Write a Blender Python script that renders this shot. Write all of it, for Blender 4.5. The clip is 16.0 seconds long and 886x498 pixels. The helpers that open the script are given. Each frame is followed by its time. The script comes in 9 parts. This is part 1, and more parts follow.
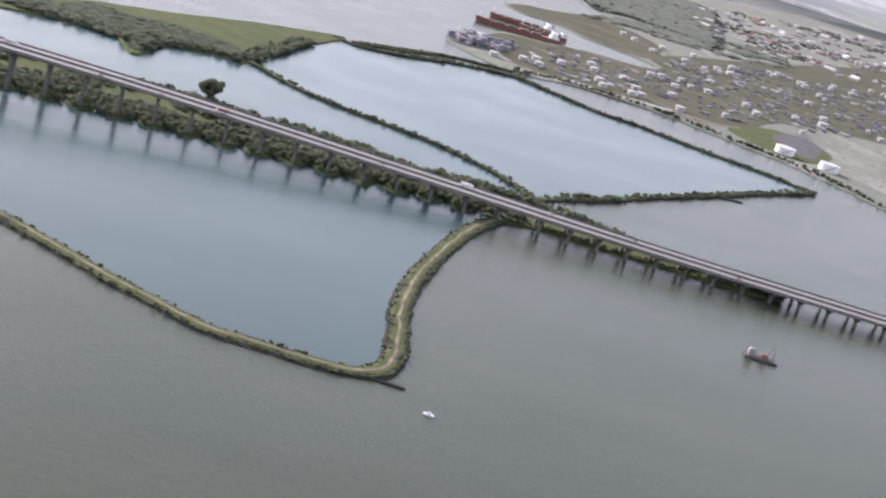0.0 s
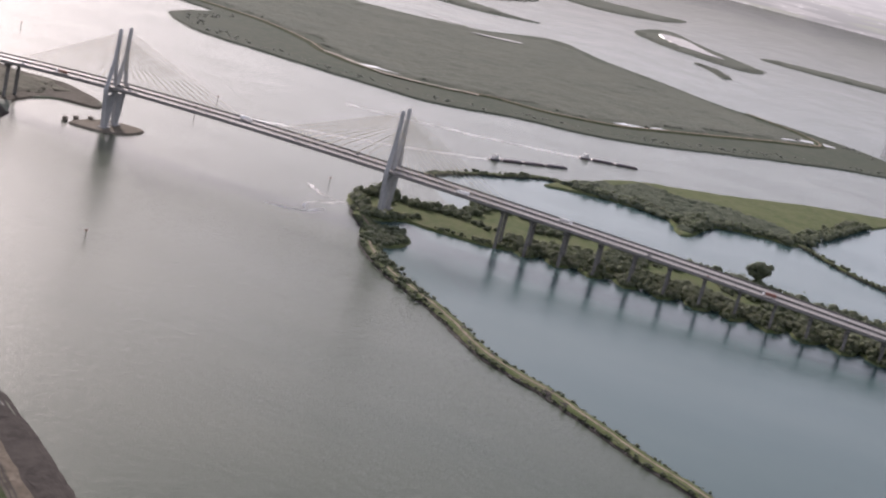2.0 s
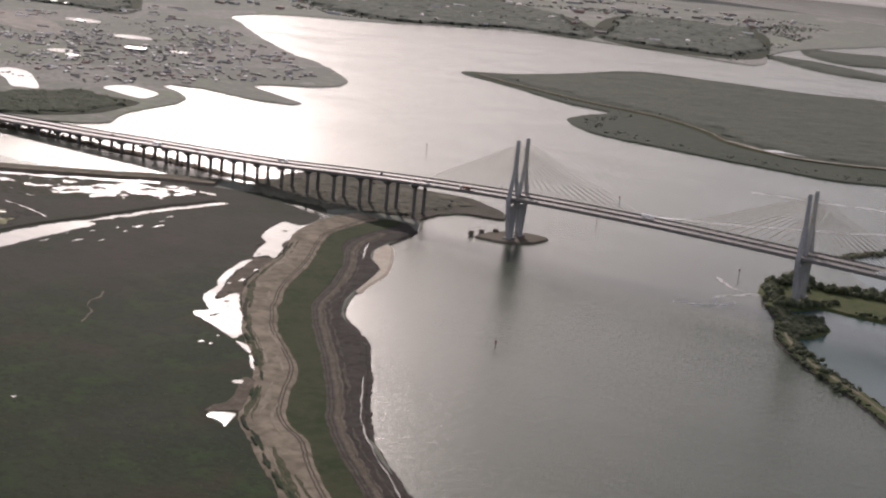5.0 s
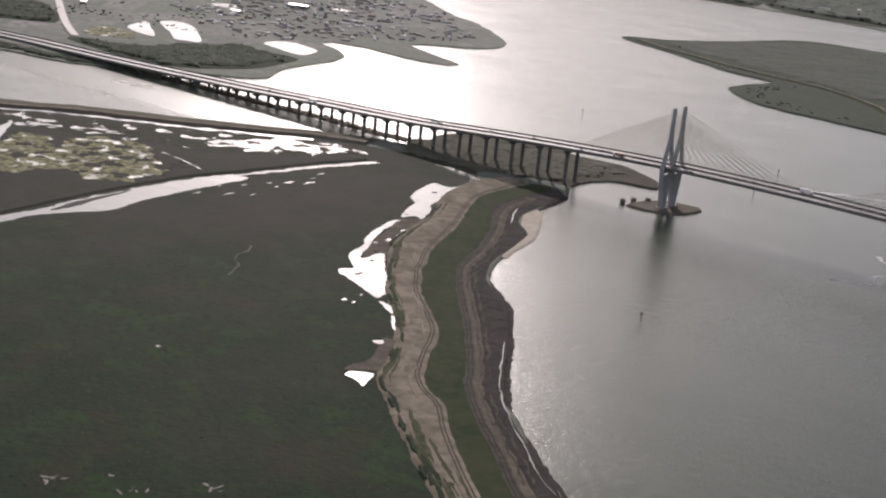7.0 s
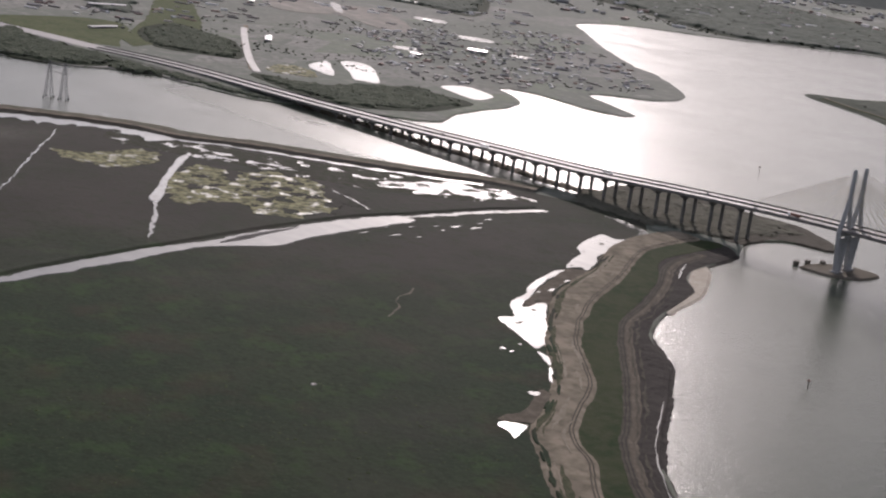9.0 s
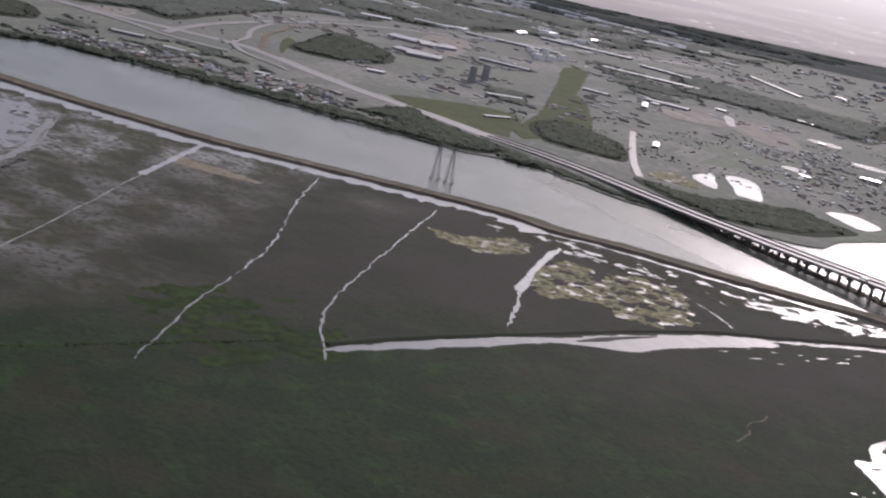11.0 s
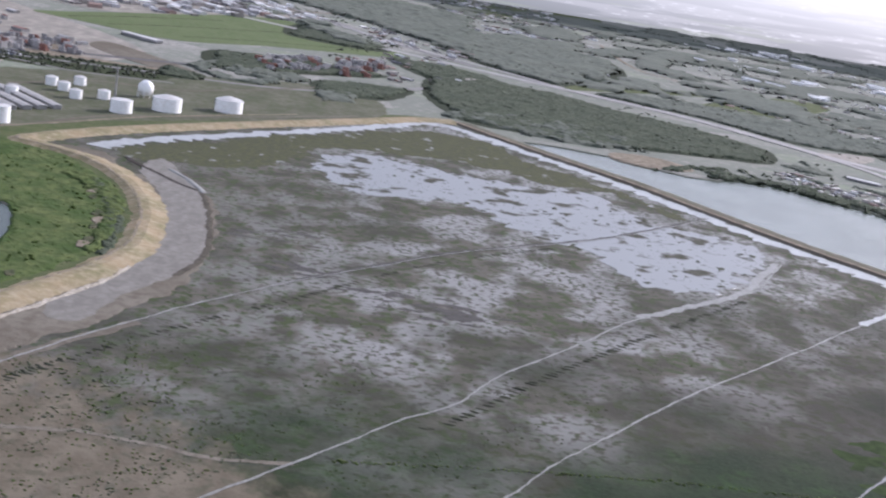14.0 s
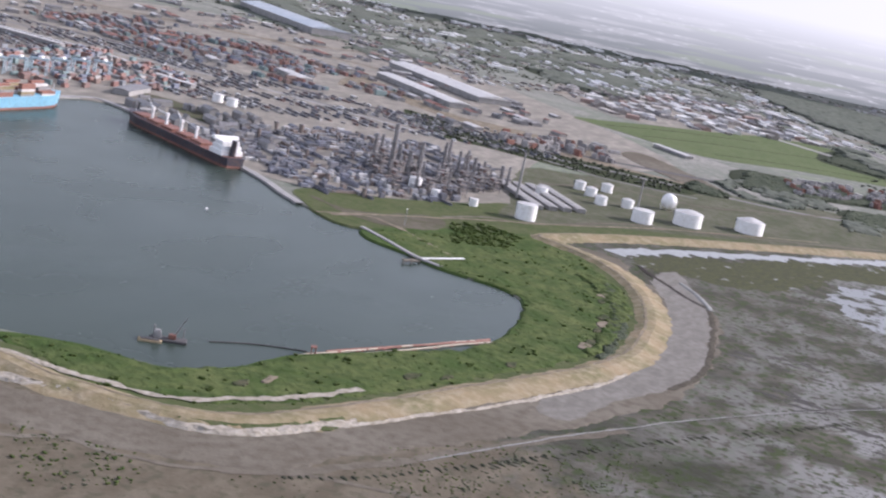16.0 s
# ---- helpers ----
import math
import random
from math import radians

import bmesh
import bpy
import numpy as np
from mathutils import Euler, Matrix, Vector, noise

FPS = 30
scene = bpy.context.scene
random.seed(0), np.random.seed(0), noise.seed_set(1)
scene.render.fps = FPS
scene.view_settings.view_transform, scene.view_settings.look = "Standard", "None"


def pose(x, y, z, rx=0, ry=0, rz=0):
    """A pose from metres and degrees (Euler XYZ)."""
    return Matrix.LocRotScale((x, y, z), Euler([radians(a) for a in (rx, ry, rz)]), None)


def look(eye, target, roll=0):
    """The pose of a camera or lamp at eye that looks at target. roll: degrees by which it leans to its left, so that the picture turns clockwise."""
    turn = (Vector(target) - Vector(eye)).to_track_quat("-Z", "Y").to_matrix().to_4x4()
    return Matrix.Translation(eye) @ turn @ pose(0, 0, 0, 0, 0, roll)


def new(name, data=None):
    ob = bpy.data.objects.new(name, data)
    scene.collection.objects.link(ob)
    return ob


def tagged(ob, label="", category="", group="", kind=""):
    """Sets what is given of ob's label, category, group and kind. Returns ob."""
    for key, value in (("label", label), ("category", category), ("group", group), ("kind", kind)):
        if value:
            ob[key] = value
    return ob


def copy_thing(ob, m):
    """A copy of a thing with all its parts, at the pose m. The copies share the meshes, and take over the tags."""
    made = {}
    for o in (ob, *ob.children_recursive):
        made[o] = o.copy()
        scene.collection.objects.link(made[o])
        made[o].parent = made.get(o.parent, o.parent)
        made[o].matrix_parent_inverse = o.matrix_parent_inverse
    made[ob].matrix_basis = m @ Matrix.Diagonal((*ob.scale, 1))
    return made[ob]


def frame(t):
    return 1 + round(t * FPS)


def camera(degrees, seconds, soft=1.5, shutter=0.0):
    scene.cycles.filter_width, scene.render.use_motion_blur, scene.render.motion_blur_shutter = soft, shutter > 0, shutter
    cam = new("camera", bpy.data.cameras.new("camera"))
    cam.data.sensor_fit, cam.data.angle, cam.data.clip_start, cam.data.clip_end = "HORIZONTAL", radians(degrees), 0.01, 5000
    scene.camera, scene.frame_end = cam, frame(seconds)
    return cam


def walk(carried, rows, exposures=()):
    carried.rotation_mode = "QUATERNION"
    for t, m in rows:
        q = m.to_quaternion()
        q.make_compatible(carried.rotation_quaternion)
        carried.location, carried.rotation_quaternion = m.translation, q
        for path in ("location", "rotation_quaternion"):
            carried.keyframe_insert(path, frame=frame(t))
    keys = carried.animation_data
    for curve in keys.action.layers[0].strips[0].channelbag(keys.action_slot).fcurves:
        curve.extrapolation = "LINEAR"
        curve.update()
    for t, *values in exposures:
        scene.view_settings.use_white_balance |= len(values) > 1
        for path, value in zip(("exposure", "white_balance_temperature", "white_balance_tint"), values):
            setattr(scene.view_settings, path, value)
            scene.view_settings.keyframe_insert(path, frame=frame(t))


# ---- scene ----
cam = camera(33.56, 16.0, soft=2.2, shutter=0.15)
PATH = [
    (0, look((462.6, -945.5, 241.8), (549.55, -472.38, 105.41), 17.37)),
    (0.5, look((463.0, -942.1, 241.3), (494.88, -461.82, 105.95), 16.66)),
    (1, look((463.3, -938.8, 240.8), (438.77, -457.97, 105.74), 15.69)),
    (1.5, look((463.6, -935.5, 240.3), (393.47, -458.45, 107.98), 15.43)),
    (2, look((463.8, -932.3, 239.9), (358.74, -460.39, 112.23), 13.99)),
    (2.5, look((463.9, -929.1, 239.4), (322.95, -466.21, 113.60), 12.00)),
    (3, look((464.0, -926.1, 239.0), (285.76, -474.61, 118.84), 9.53)),
    (3.5, look((464.0, -923.0, 238.6), (260.02, -481.06, 124.31), 7.51)),
    (4, look((463.9, -920.1, 238.3), (246.37, -484.50, 124.44), 6.32)),
    (4.2, look((463.8, -918.9, 238.1), (240.65, -486.49, 123.24), 6.13)),
    (4.75, look((463.5, -915.9, 237.8), (227.85, -490.71, 120.81), 5.44)),
    (5.25, look((463.2, -913.1, 237.5), (218.85, -494.03, 116.53), 5.33)),
    (5.8, look((462.9, -910.1, 237.1), (209.19, -498.16, 110.96), 5.53)),
    (6.3, look((462.7, -907.3, 236.8), (198.41, -503.43, 106.32), 5.76)),
    (6.5, look((462.5, -906.3, 236.7), (192.57, -506.23, 105.98), 5.84)),
    (7, look((462.0, -903.7, 236.5), (181.09, -513.01, 100.74), 6.02)),
    (7.5, look((461.5, -901.2, 236.3), (172.41, -516.13, 101.56), 5.94)),
    (8, look((460.9, -898.8, 236.0), (162.13, -521.08, 101.56), 6.36)),
    (8.2, look((460.6, -897.8, 236.0), (156.41, -524.15, 102.46), 6.34)),
    (8.75, look((459.7, -895.4, 235.8), (140.15, -533.42, 105.93), 6.86)),
    (9.25, look((458.9, -893.1, 235.7), (120.40, -546.58, 111.90), 7.61)),
    (9.8, look((458.0, -890.7, 235.5), (95.68, -566.65, 118.37), 8.66)),
    (10.3, look((457.2, -888.4, 235.4), (72.64, -589.93, 121.29), 9.72)),
    (10.5, look((456.8, -887.6, 235.3), (63.76, -600.53, 120.87), 10.17)),
    (11, look((455.8, -885.6, 235.2), (42.76, -627.45, 122.21), 11.23)),
    (11.5, look((454.7, -883.6, 235.2), (23.24, -658.22, 120.99), 11.30)),
    (12, look((453.6, -881.7, 235.1), (3.19, -696.84, 121.19), 10.30)),
    (12.5, look((452.4, -879.8, 235.1), (-13.84, -738.96, 121.96), 9.94)),
    (13, look((451.1, -878.0, 235.1), (-25.54, -774.87, 124.79), 8.98)),
    (13.5, look((449.8, -876.3, 235.1), (-33.39, -809.76, 124.96), 8.86)),
    (14, look((448.4, -874.6, 235.1), (-39.30, -850.63, 127.37), 8.91)),
    (14.5, look((446.9, -873.0, 235.2), (-41.13, -899.75, 129.68), 9.35)),
    (15, look((445.3, -871.5, 235.3), (-38.12, -942.47, 129.28), 9.68)),
    (15.5, look((443.7, -870.1, 235.4), (-32.96, -981.11, 133.21), 10.78)),
    (16, look((442.1, -868.7, 235.5), (-23.73, -1020.21, 135.11), 11.63)),
]
walk(cam, PATH, [(0, 1.27, 6450, 24), (2, 0.83, 6700, 24), (3.5, 0.35, 7050, 25), (6.3, 0.04, 6700, 20), (8.2, 0.02, 6600, 20), (10.5, -0.22, 6400, 23), (12, 0.66, 6150, 22), (13.5, 0.93, 5950, 21), (16, 0.95, 6200, 22)])

# ---- world and sun ----
SUN_YAW, SUN_UP = 40.0, 25.0
world = bpy.data.worlds.new("sky")
scene.world = world
world.use_nodes = True
wn, wl = world.node_tree.nodes, world.node_tree.links
sky = wn.new("ShaderNodeTexSky")
sky.sky_type, sky.sun_disc = "NISHITA", False
sky.sun_elevation, sky.sun_rotation = radians(SUN_UP), radians(-SUN_YAW)
sky.air_density, sky.dust_density, sky.ozone_density = 1.0, 0.9, 1.0
coord, sep, high, comb = (wn.new(n) for n in ("ShaderNodeTexCoord", "ShaderNodeSeparateXYZ", "ShaderNodeMath", "ShaderNodeCombineXYZ"))
high.operation = "MAXIMUM"
high.inputs[1].default_value = 0.2
wl.new(coord.outputs["Generated"], sep.inputs[0])
wl.new(sep.outputs[2], high.inputs[0])
for k in (0, 1):
    wl.new(sep.outputs[k], comb.inputs[k])
wl.new(high.outputs[0], comb.inputs[2])
wl.new(comb.outputs[0], sky.inputs[0])
bg = wn["Background"]
bg.inputs[1].default_value = 0.15
pale = wn.new("ShaderNodeHueSaturation")
pale.inputs["Saturation"].default_value = 0.45
wl.new(sky.outputs[0], pale.inputs["Color"])
wl.new(pale.outputs[0], bg.inputs[0])

sun = new("sun", bpy.data.lights.new("sun", "SUN"))
sun.data.energy, sun.data.angle, sun.data.color = 3.0, radians(0.6), (1.0, 0.95, 0.89)
a, e = radians(SUN_YAW), radians(SUN_UP)
SUN_WAY = Vector((-math.sin(a) * math.cos(e), math.cos(a) * math.cos(e), math.sin(e)))
sun.matrix_world = look((0, 0, 400), Vector((0, 0, 400)) - SUN_WAY)


# ---- materials ----
def mix_colour(nt, fac, a, b):
    m = nt.nodes.new("ShaderNodeMix")
    m.data_type = "RGBA"
    for sock, value in ((m.inputs[0], fac), (m.inputs[6], a), (m.inputs[7], b)):
        if isinstance(value, bpy.types.NodeSocket):
            nt.links.new(value, sock)
        elif isinstance(value, (int, float)):
            sock.default_value = value
        else:
            sock.default_value = (*value, 1)
    return m.outputs[2]


def noise_fac(nt, size, lo=0.35, hi=0.65, detail=4.0, stretch=(1, 1, 1), turn=0.0):
    geo, mapping, tex, ramp = (nt.nodes.new(n) for n in ("ShaderNodeNewGeometry", "ShaderNodeMapping", "ShaderNodeTexNoise", "ShaderNodeMapRange"))
    mapping.inputs["Scale"].default_value = tuple(s / size for s in stretch)
    mapping.inputs["Rotation"].default_value = (0, 0, radians(turn))
    tex.inputs["Scale"].default_value, tex.inputs["Detail"].default_value = 1.0, detail
    ramp.inputs["From Min"].default_value, ramp.inputs["From Max"].default_value = lo, hi
    nt.links.new(geo.outputs["Position"], mapping.inputs["Vector"])
    nt.links.new(mapping.outputs[0], tex.inputs["Vector"])
    nt.links.new(tex.outputs[0], ramp.inputs[0])
    return ramp.outputs[0]


def parcels(name):
    """Far inland ground: parcels of scrub, meadow, ploughed and bare earth, broken by fine growth."""
    mat = bpy.data.materials.new(name)
    mat.use_nodes = True
    nt = mat.node_tree
    p = nt.nodes["Principled BSDF"]
    geo, mapping, cells, ramp, sep = (nt.nodes.new(n) for n in ("ShaderNodeNewGeometry", "ShaderNodeMapping", "ShaderNodeTexVoronoi", "ShaderNodeValToRGB", "ShaderNodeSeparateColor"))
    mapping.inputs["Scale"].default_value = (1 / 95, 1 / 150, 1 / 4000)
    mapping.inputs["Rotation"].default_value = (0, 0, 0.7)
    cells.distance, cells.inputs["Scale"].default_value = "CHEBYCHEV", 1.0
    nt.links.new(geo.outputs["Position"], mapping.inputs["Vector"])
    nt.links.new(mapping.outputs[0], cells.inputs["Vector"])
    nt.links.new(cells.outputs["Color"], sep.inputs[0])
    nt.links.new(sep.outputs[0], ramp.inputs[0])
    colours = [(0.048, 0.06, 0.034), (0.058, 0.072, 0.038), (0.085, 0.088, 0.06), (0.05, 0.062, 0.036), (0.13, 0.122, 0.10), (0.072, 0.098, 0.042), (0.16, 0.15, 0.128), (0.062, 0.07, 0.044)]
    els = ramp.color_ramp.elements
    while len(els) < len(colours):
        els.new(0.5)
    ramp.color_ramp.interpolation = "CONSTANT"
    for k, c in enumerate(colours):
        els[k].position, els[k].color = k / len(colours), (*c, 1)
    colour = mix_colour(nt, math_node(nt, "MULTIPLY", noise_fac(nt, 120.0, 0.4, 0.6, 8.0), 0.8), ramp.outputs[0], (0.054, 0.066, 0.038))
    colour = mix_colour(nt, math_node(nt, "MULTIPLY", noise_fac(nt, 16.0, 0.52, 0.68, 8.0), 0.6), colour, (0.17, 0.16, 0.13))
    colour = mix_colour(nt, math_node(nt, "MULTIPLY", noise_fac(nt, 9.0, 0.48, 0.6, 8.0), 0.8), colour, (0.045, 0.056, 0.03))
    nt.links.new(colour, p.inputs["Base Color"])
    p.inputs["Roughness"].default_value, p.inputs["Specular IOR Level"].default_value = 0.95, 0.2
    # sheen lightens the far ground at low angles, imitating haze
    p.inputs["Sheen Weight"].default_value, p.inputs["Sheen Roughness"].default_value = 0.12, 0.6
    return mat


def math_node(nt, op, a, b):
    m = nt.nodes.new("ShaderNodeMath")
    m.operation, m.use_clamp = op, True
    for sock, value in zip(m.inputs, (a, b)):
        if isinstance(value, bpy.types.NodeSocket):
            nt.links.new(value, sock)
        else:
            sock.default_value = value
    return m.outputs[0]


def surface(name, a, b, size, fine=None, fine_size=1.0, rough=0.8, bump=0.0, bump_size=1.0, metal=0.0, sheen=0.0, spec=0.4, lo=0.35, hi=0.65, each=0.0, stretch=(1, 1, 1), turn=0.0, glow_through=0.0):
    """A weathered surface: two colours mixed by large noise, a third by fine noise, relief, and a shift of value from piece to piece."""
    mat = bpy.data.materials.new(name)
    mat.use_nodes = True
    nt = mat.node_tree
    p = nt.nodes["Principled BSDF"]
    colour = mix_colour(nt, noise_fac(nt, size, lo, hi, stretch=stretch, turn=turn), a, b)
    if fine:
        colour = mix_colour(nt, math_node(nt, "MULTIPLY", noise_fac(nt, fine_size, 0.42, 0.68), 0.75), colour, fine)
    if each:
        info, span = nt.nodes.new("ShaderNodeObjectInfo"), nt.nodes.new("ShaderNodeMapRange")
        hsv = nt.nodes.new("ShaderNodeHueSaturation")
        span.inputs["To Min"].default_value, span.inputs["To Max"].default_value = 1 - each, 1 + each
        nt.links.new(info.outputs["Random"], span.inputs[0])
        nt.links.new(span.outputs[0], hsv.inputs["Value"])
        nt.links.new(colour, hsv.inputs["Color"])
        colour = hsv.outputs[0]
    nt.links.new(colour, p.inputs["Base Color"])
    p.inputs["Roughness"].default_value, p.inputs["Metallic"].default_value = rough, metal
    p.inputs["Specular IOR Level"].default_value = spec
    if sheen:
        p.inputs["Sheen Weight"].default_value, p.inputs["Sheen Roughness"].default_value = sheen, 0.6
    if bump:
        bn = nt.nodes.new("ShaderNodeBump")
        bn.inputs["Strength"].default_value, bn.inputs["Distance"].default_value = 1.0, bump
        nt.links.new(noise_fac(nt, bump_size, 0.2, 0.8, 6.0), bn.inputs["Height"])
        nt.links.new(bn.outputs[0], p.inputs["Normal"])
    if glow_through:
        leaf, both = nt.nodes.new("ShaderNodeBsdfTranslucent"), nt.nodes.new("ShaderNodeMixShader")
        both.inputs[0].default_value = glow_through
        nt.links.new(colour, leaf.inputs["Color"])
        nt.links.new(p.outputs[0], both.inputs[1])
        nt.links.new(leaf.outputs[0], both.inputs[2])
        nt.links.new(both.outputs[0], nt.nodes["Material Output"].inputs["Surface"])
    return mat


def island_colours(name, colours, rough=0.6, sheen=0.0, metal=0.0):
    """One of several colours for each joined piece."""
    mat = bpy.data.materials.new(name)
    mat.use_nodes = True
    nt = mat.node_tree
    p = nt.nodes["Principled BSDF"]
    geo, ramp = nt.nodes.new("ShaderNodeNewGeometry"), nt.nodes.new("ShaderNodeValToRGB")
    ramp.color_ramp.interpolation = "CONSTANT"
    els = ramp.color_ramp.elements
    while len(els) < len(colours):
        els.new(0.5)
    for k, c in enumerate(colours):
        els[k].position, els[k].color = k / len(colours), (*c, 1)
    nt.links.new(geo.outputs["Random Per Island"], ramp.inputs[0])
    colour = mix_colour(nt, math_node(nt, "MULTIPLY", noise_fac(nt, 3.0), 0.35), ramp.outputs[0], (0.16, 0.14, 0.12))
    nt.links.new(colour, p.inputs["Base Color"])
    p.inputs["Roughness"].default_value, p.inputs["Metallic"].default_value = rough, metal
    p.inputs["Sheen Weight"].default_value = sheen
    return mat


def water_surface(name, a, b, rough, wave, wave_size, size=180.0, smooth=0.5, ior=1.3, lee=None):
    """Silty water: a dull body colour under a glossy, rippled skin, with slicks and gusts of different roughness."""
    mat = bpy.data.materials.new(name)
    mat.use_nodes = True
    nt = mat.node_tree
    p = nt.nodes["Principled BSDF"]
    nt.links.new(mix_colour(nt, noise_fac(nt, size, 0.3, 0.7, stretch=(1, 2.2, 1), turn=30), a, b), p.inputs["Base Color"])
    p.inputs["IOR"].default_value = ior
    span = nt.nodes.new("ShaderNodeMapRange")
    span.inputs["To Min"].default_value, span.inputs["To Max"].default_value = rough * smooth, rough
    nt.links.new(noise_fac(nt, 90.0, 0.35, 0.6, stretch=(1, 1.4, 1), turn=-20), span.inputs[0])
    nt.links.new(span.outputs[0], p.inputs["Roughness"])
    bn, bn2 = nt.nodes.new("ShaderNodeBump"), nt.nodes.new("ShaderNodeBump")
    if lee:
        # choppier water along the piers: x from, x to, middle y, half width
        x0, x1, ym, half = lee
        geo, sep = nt.nodes.new("ShaderNodeNewGeometry"), nt.nodes.new("ShaderNodeSeparateXYZ")
        nt.links.new(geo.outputs["Position"], sep.inputs[0])
        apart = nt.nodes.new("ShaderNodeMath")
        apart.operation, apart.inputs[1].default_value = "SUBTRACT", ym
        nt.links.new(sep.outputs[1], apart.inputs[0])
        size_y = nt.nodes.new("ShaderNodeMath")
        size_y.operation = "ABSOLUTE"
        nt.links.new(apart.outputs[0], size_y.inputs[0])
        open_water = None
        for value, lo, hi in ((size_y.outputs[0], half, half * 1.5), (sep.outputs[0], x1, x1 + 40), (sep.outputs[0], x0, x0 - 60)):
            edge = nt.nodes.new("ShaderNodeMapRange")
            edge.interpolation_type = "SMOOTHSTEP"
            edge.inputs["From Min"].default_value, edge.inputs["From Max"].default_value = min(lo, hi), max(lo, hi)
            if hi < lo:
                edge.inputs["To Min"].default_value, edge.inputs["To Max"].default_value = 1.0, 0.0
            nt.links.new(value, edge.inputs[0])
            open_water = edge.outputs[0] if open_water is None else math_node(nt, "MAXIMUM", open_water, edge.outputs[0])
        calm = nt.nodes.new("ShaderNodeMapRange")
        calm.inputs["To Min"].default_value = 1.5
        nt.links.new(open_water, calm.inputs[0])
        nt.links.new(math_node(nt, "MULTIPLY", span.outputs[0], calm.outputs[0]), p.inputs["Roughness"])
        for node in (bn, bn2):
            nt.links.new(calm.outputs[0], node.inputs["Strength"])
    bn.inputs["Distance"].default_value, bn2.inputs["Distance"].default_value = wave, wave * 1.6
    nt.links.new(noise_fac(nt, wave_size, 0.0, 1.0, 3.0, stretch=(1, 1.8, 1), turn=25), bn.inputs["Height"])
    nt.links.new(noise_fac(nt, wave_size * 6, 0.0, 1.0, 2.0), bn2.inputs["Height"])
    nt.links.new(bn.outputs[0], bn2.inputs["Normal"])
    nt.links.new(bn2.outputs[0], p.inputs["Normal"])
    return mat


def wet_flat(name, dry, dry2, wet, size, amount, fine_size=5.0, shine=0.42, gap=0.36):
    """Mud or marsh with shallow water standing in its hollows: the hollows are smooth and dark, the rest rough."""
    mat = bpy.data.materials.new(name)
    mat.use_nodes = True
    nt = mat.node_tree
    p = nt.nodes["Principled BSDF"]
    ground = mix_colour(nt, noise_fac(nt, fine_size), dry, dry2)
    pools = math_node(nt, "MULTIPLY", noise_fac(nt, size, 0.62 - amount, 0.68 - amount, 10.0), noise_fac(nt, fine_size * 1.2, gap, gap + 0.12, 10.0))
    nt.links.new(mix_colour(nt, pools, ground, wet), p.inputs["Base Color"])
    span = nt.nodes.new("ShaderNodeMapRange")
    span.inputs["To Min"].default_value, span.inputs["To Max"].default_value = 0.9, shine
    nt.links.new(pools, span.inputs[0])
    nt.links.new(span.outputs[0], p.inputs["Roughness"])
    gloss = nt.nodes.new("ShaderNodeMapRange")
    gloss.inputs["To Min"].default_value, gloss.inputs["To Max"].default_value = 0.06, 0.5
    nt.links.new(pools, gloss.inputs[0])
    nt.links.new(gloss.outputs[0], p.inputs["Specular IOR Level"])
    bn = nt.nodes.new("ShaderNodeBump")
    bn.inputs["Distance"].default_value = 0.4
    rest = math_node(nt, "SUBTRACT", 1.0, pools)
    nt.links.new(math_node(nt, "MULTIPLY", noise_fac(nt, 2.0, 0.2, 0.8, 6.0), rest), bn.inputs["Height"])
    nt.links.new(bn.outputs[0], p.inputs["Normal"])
    return mat


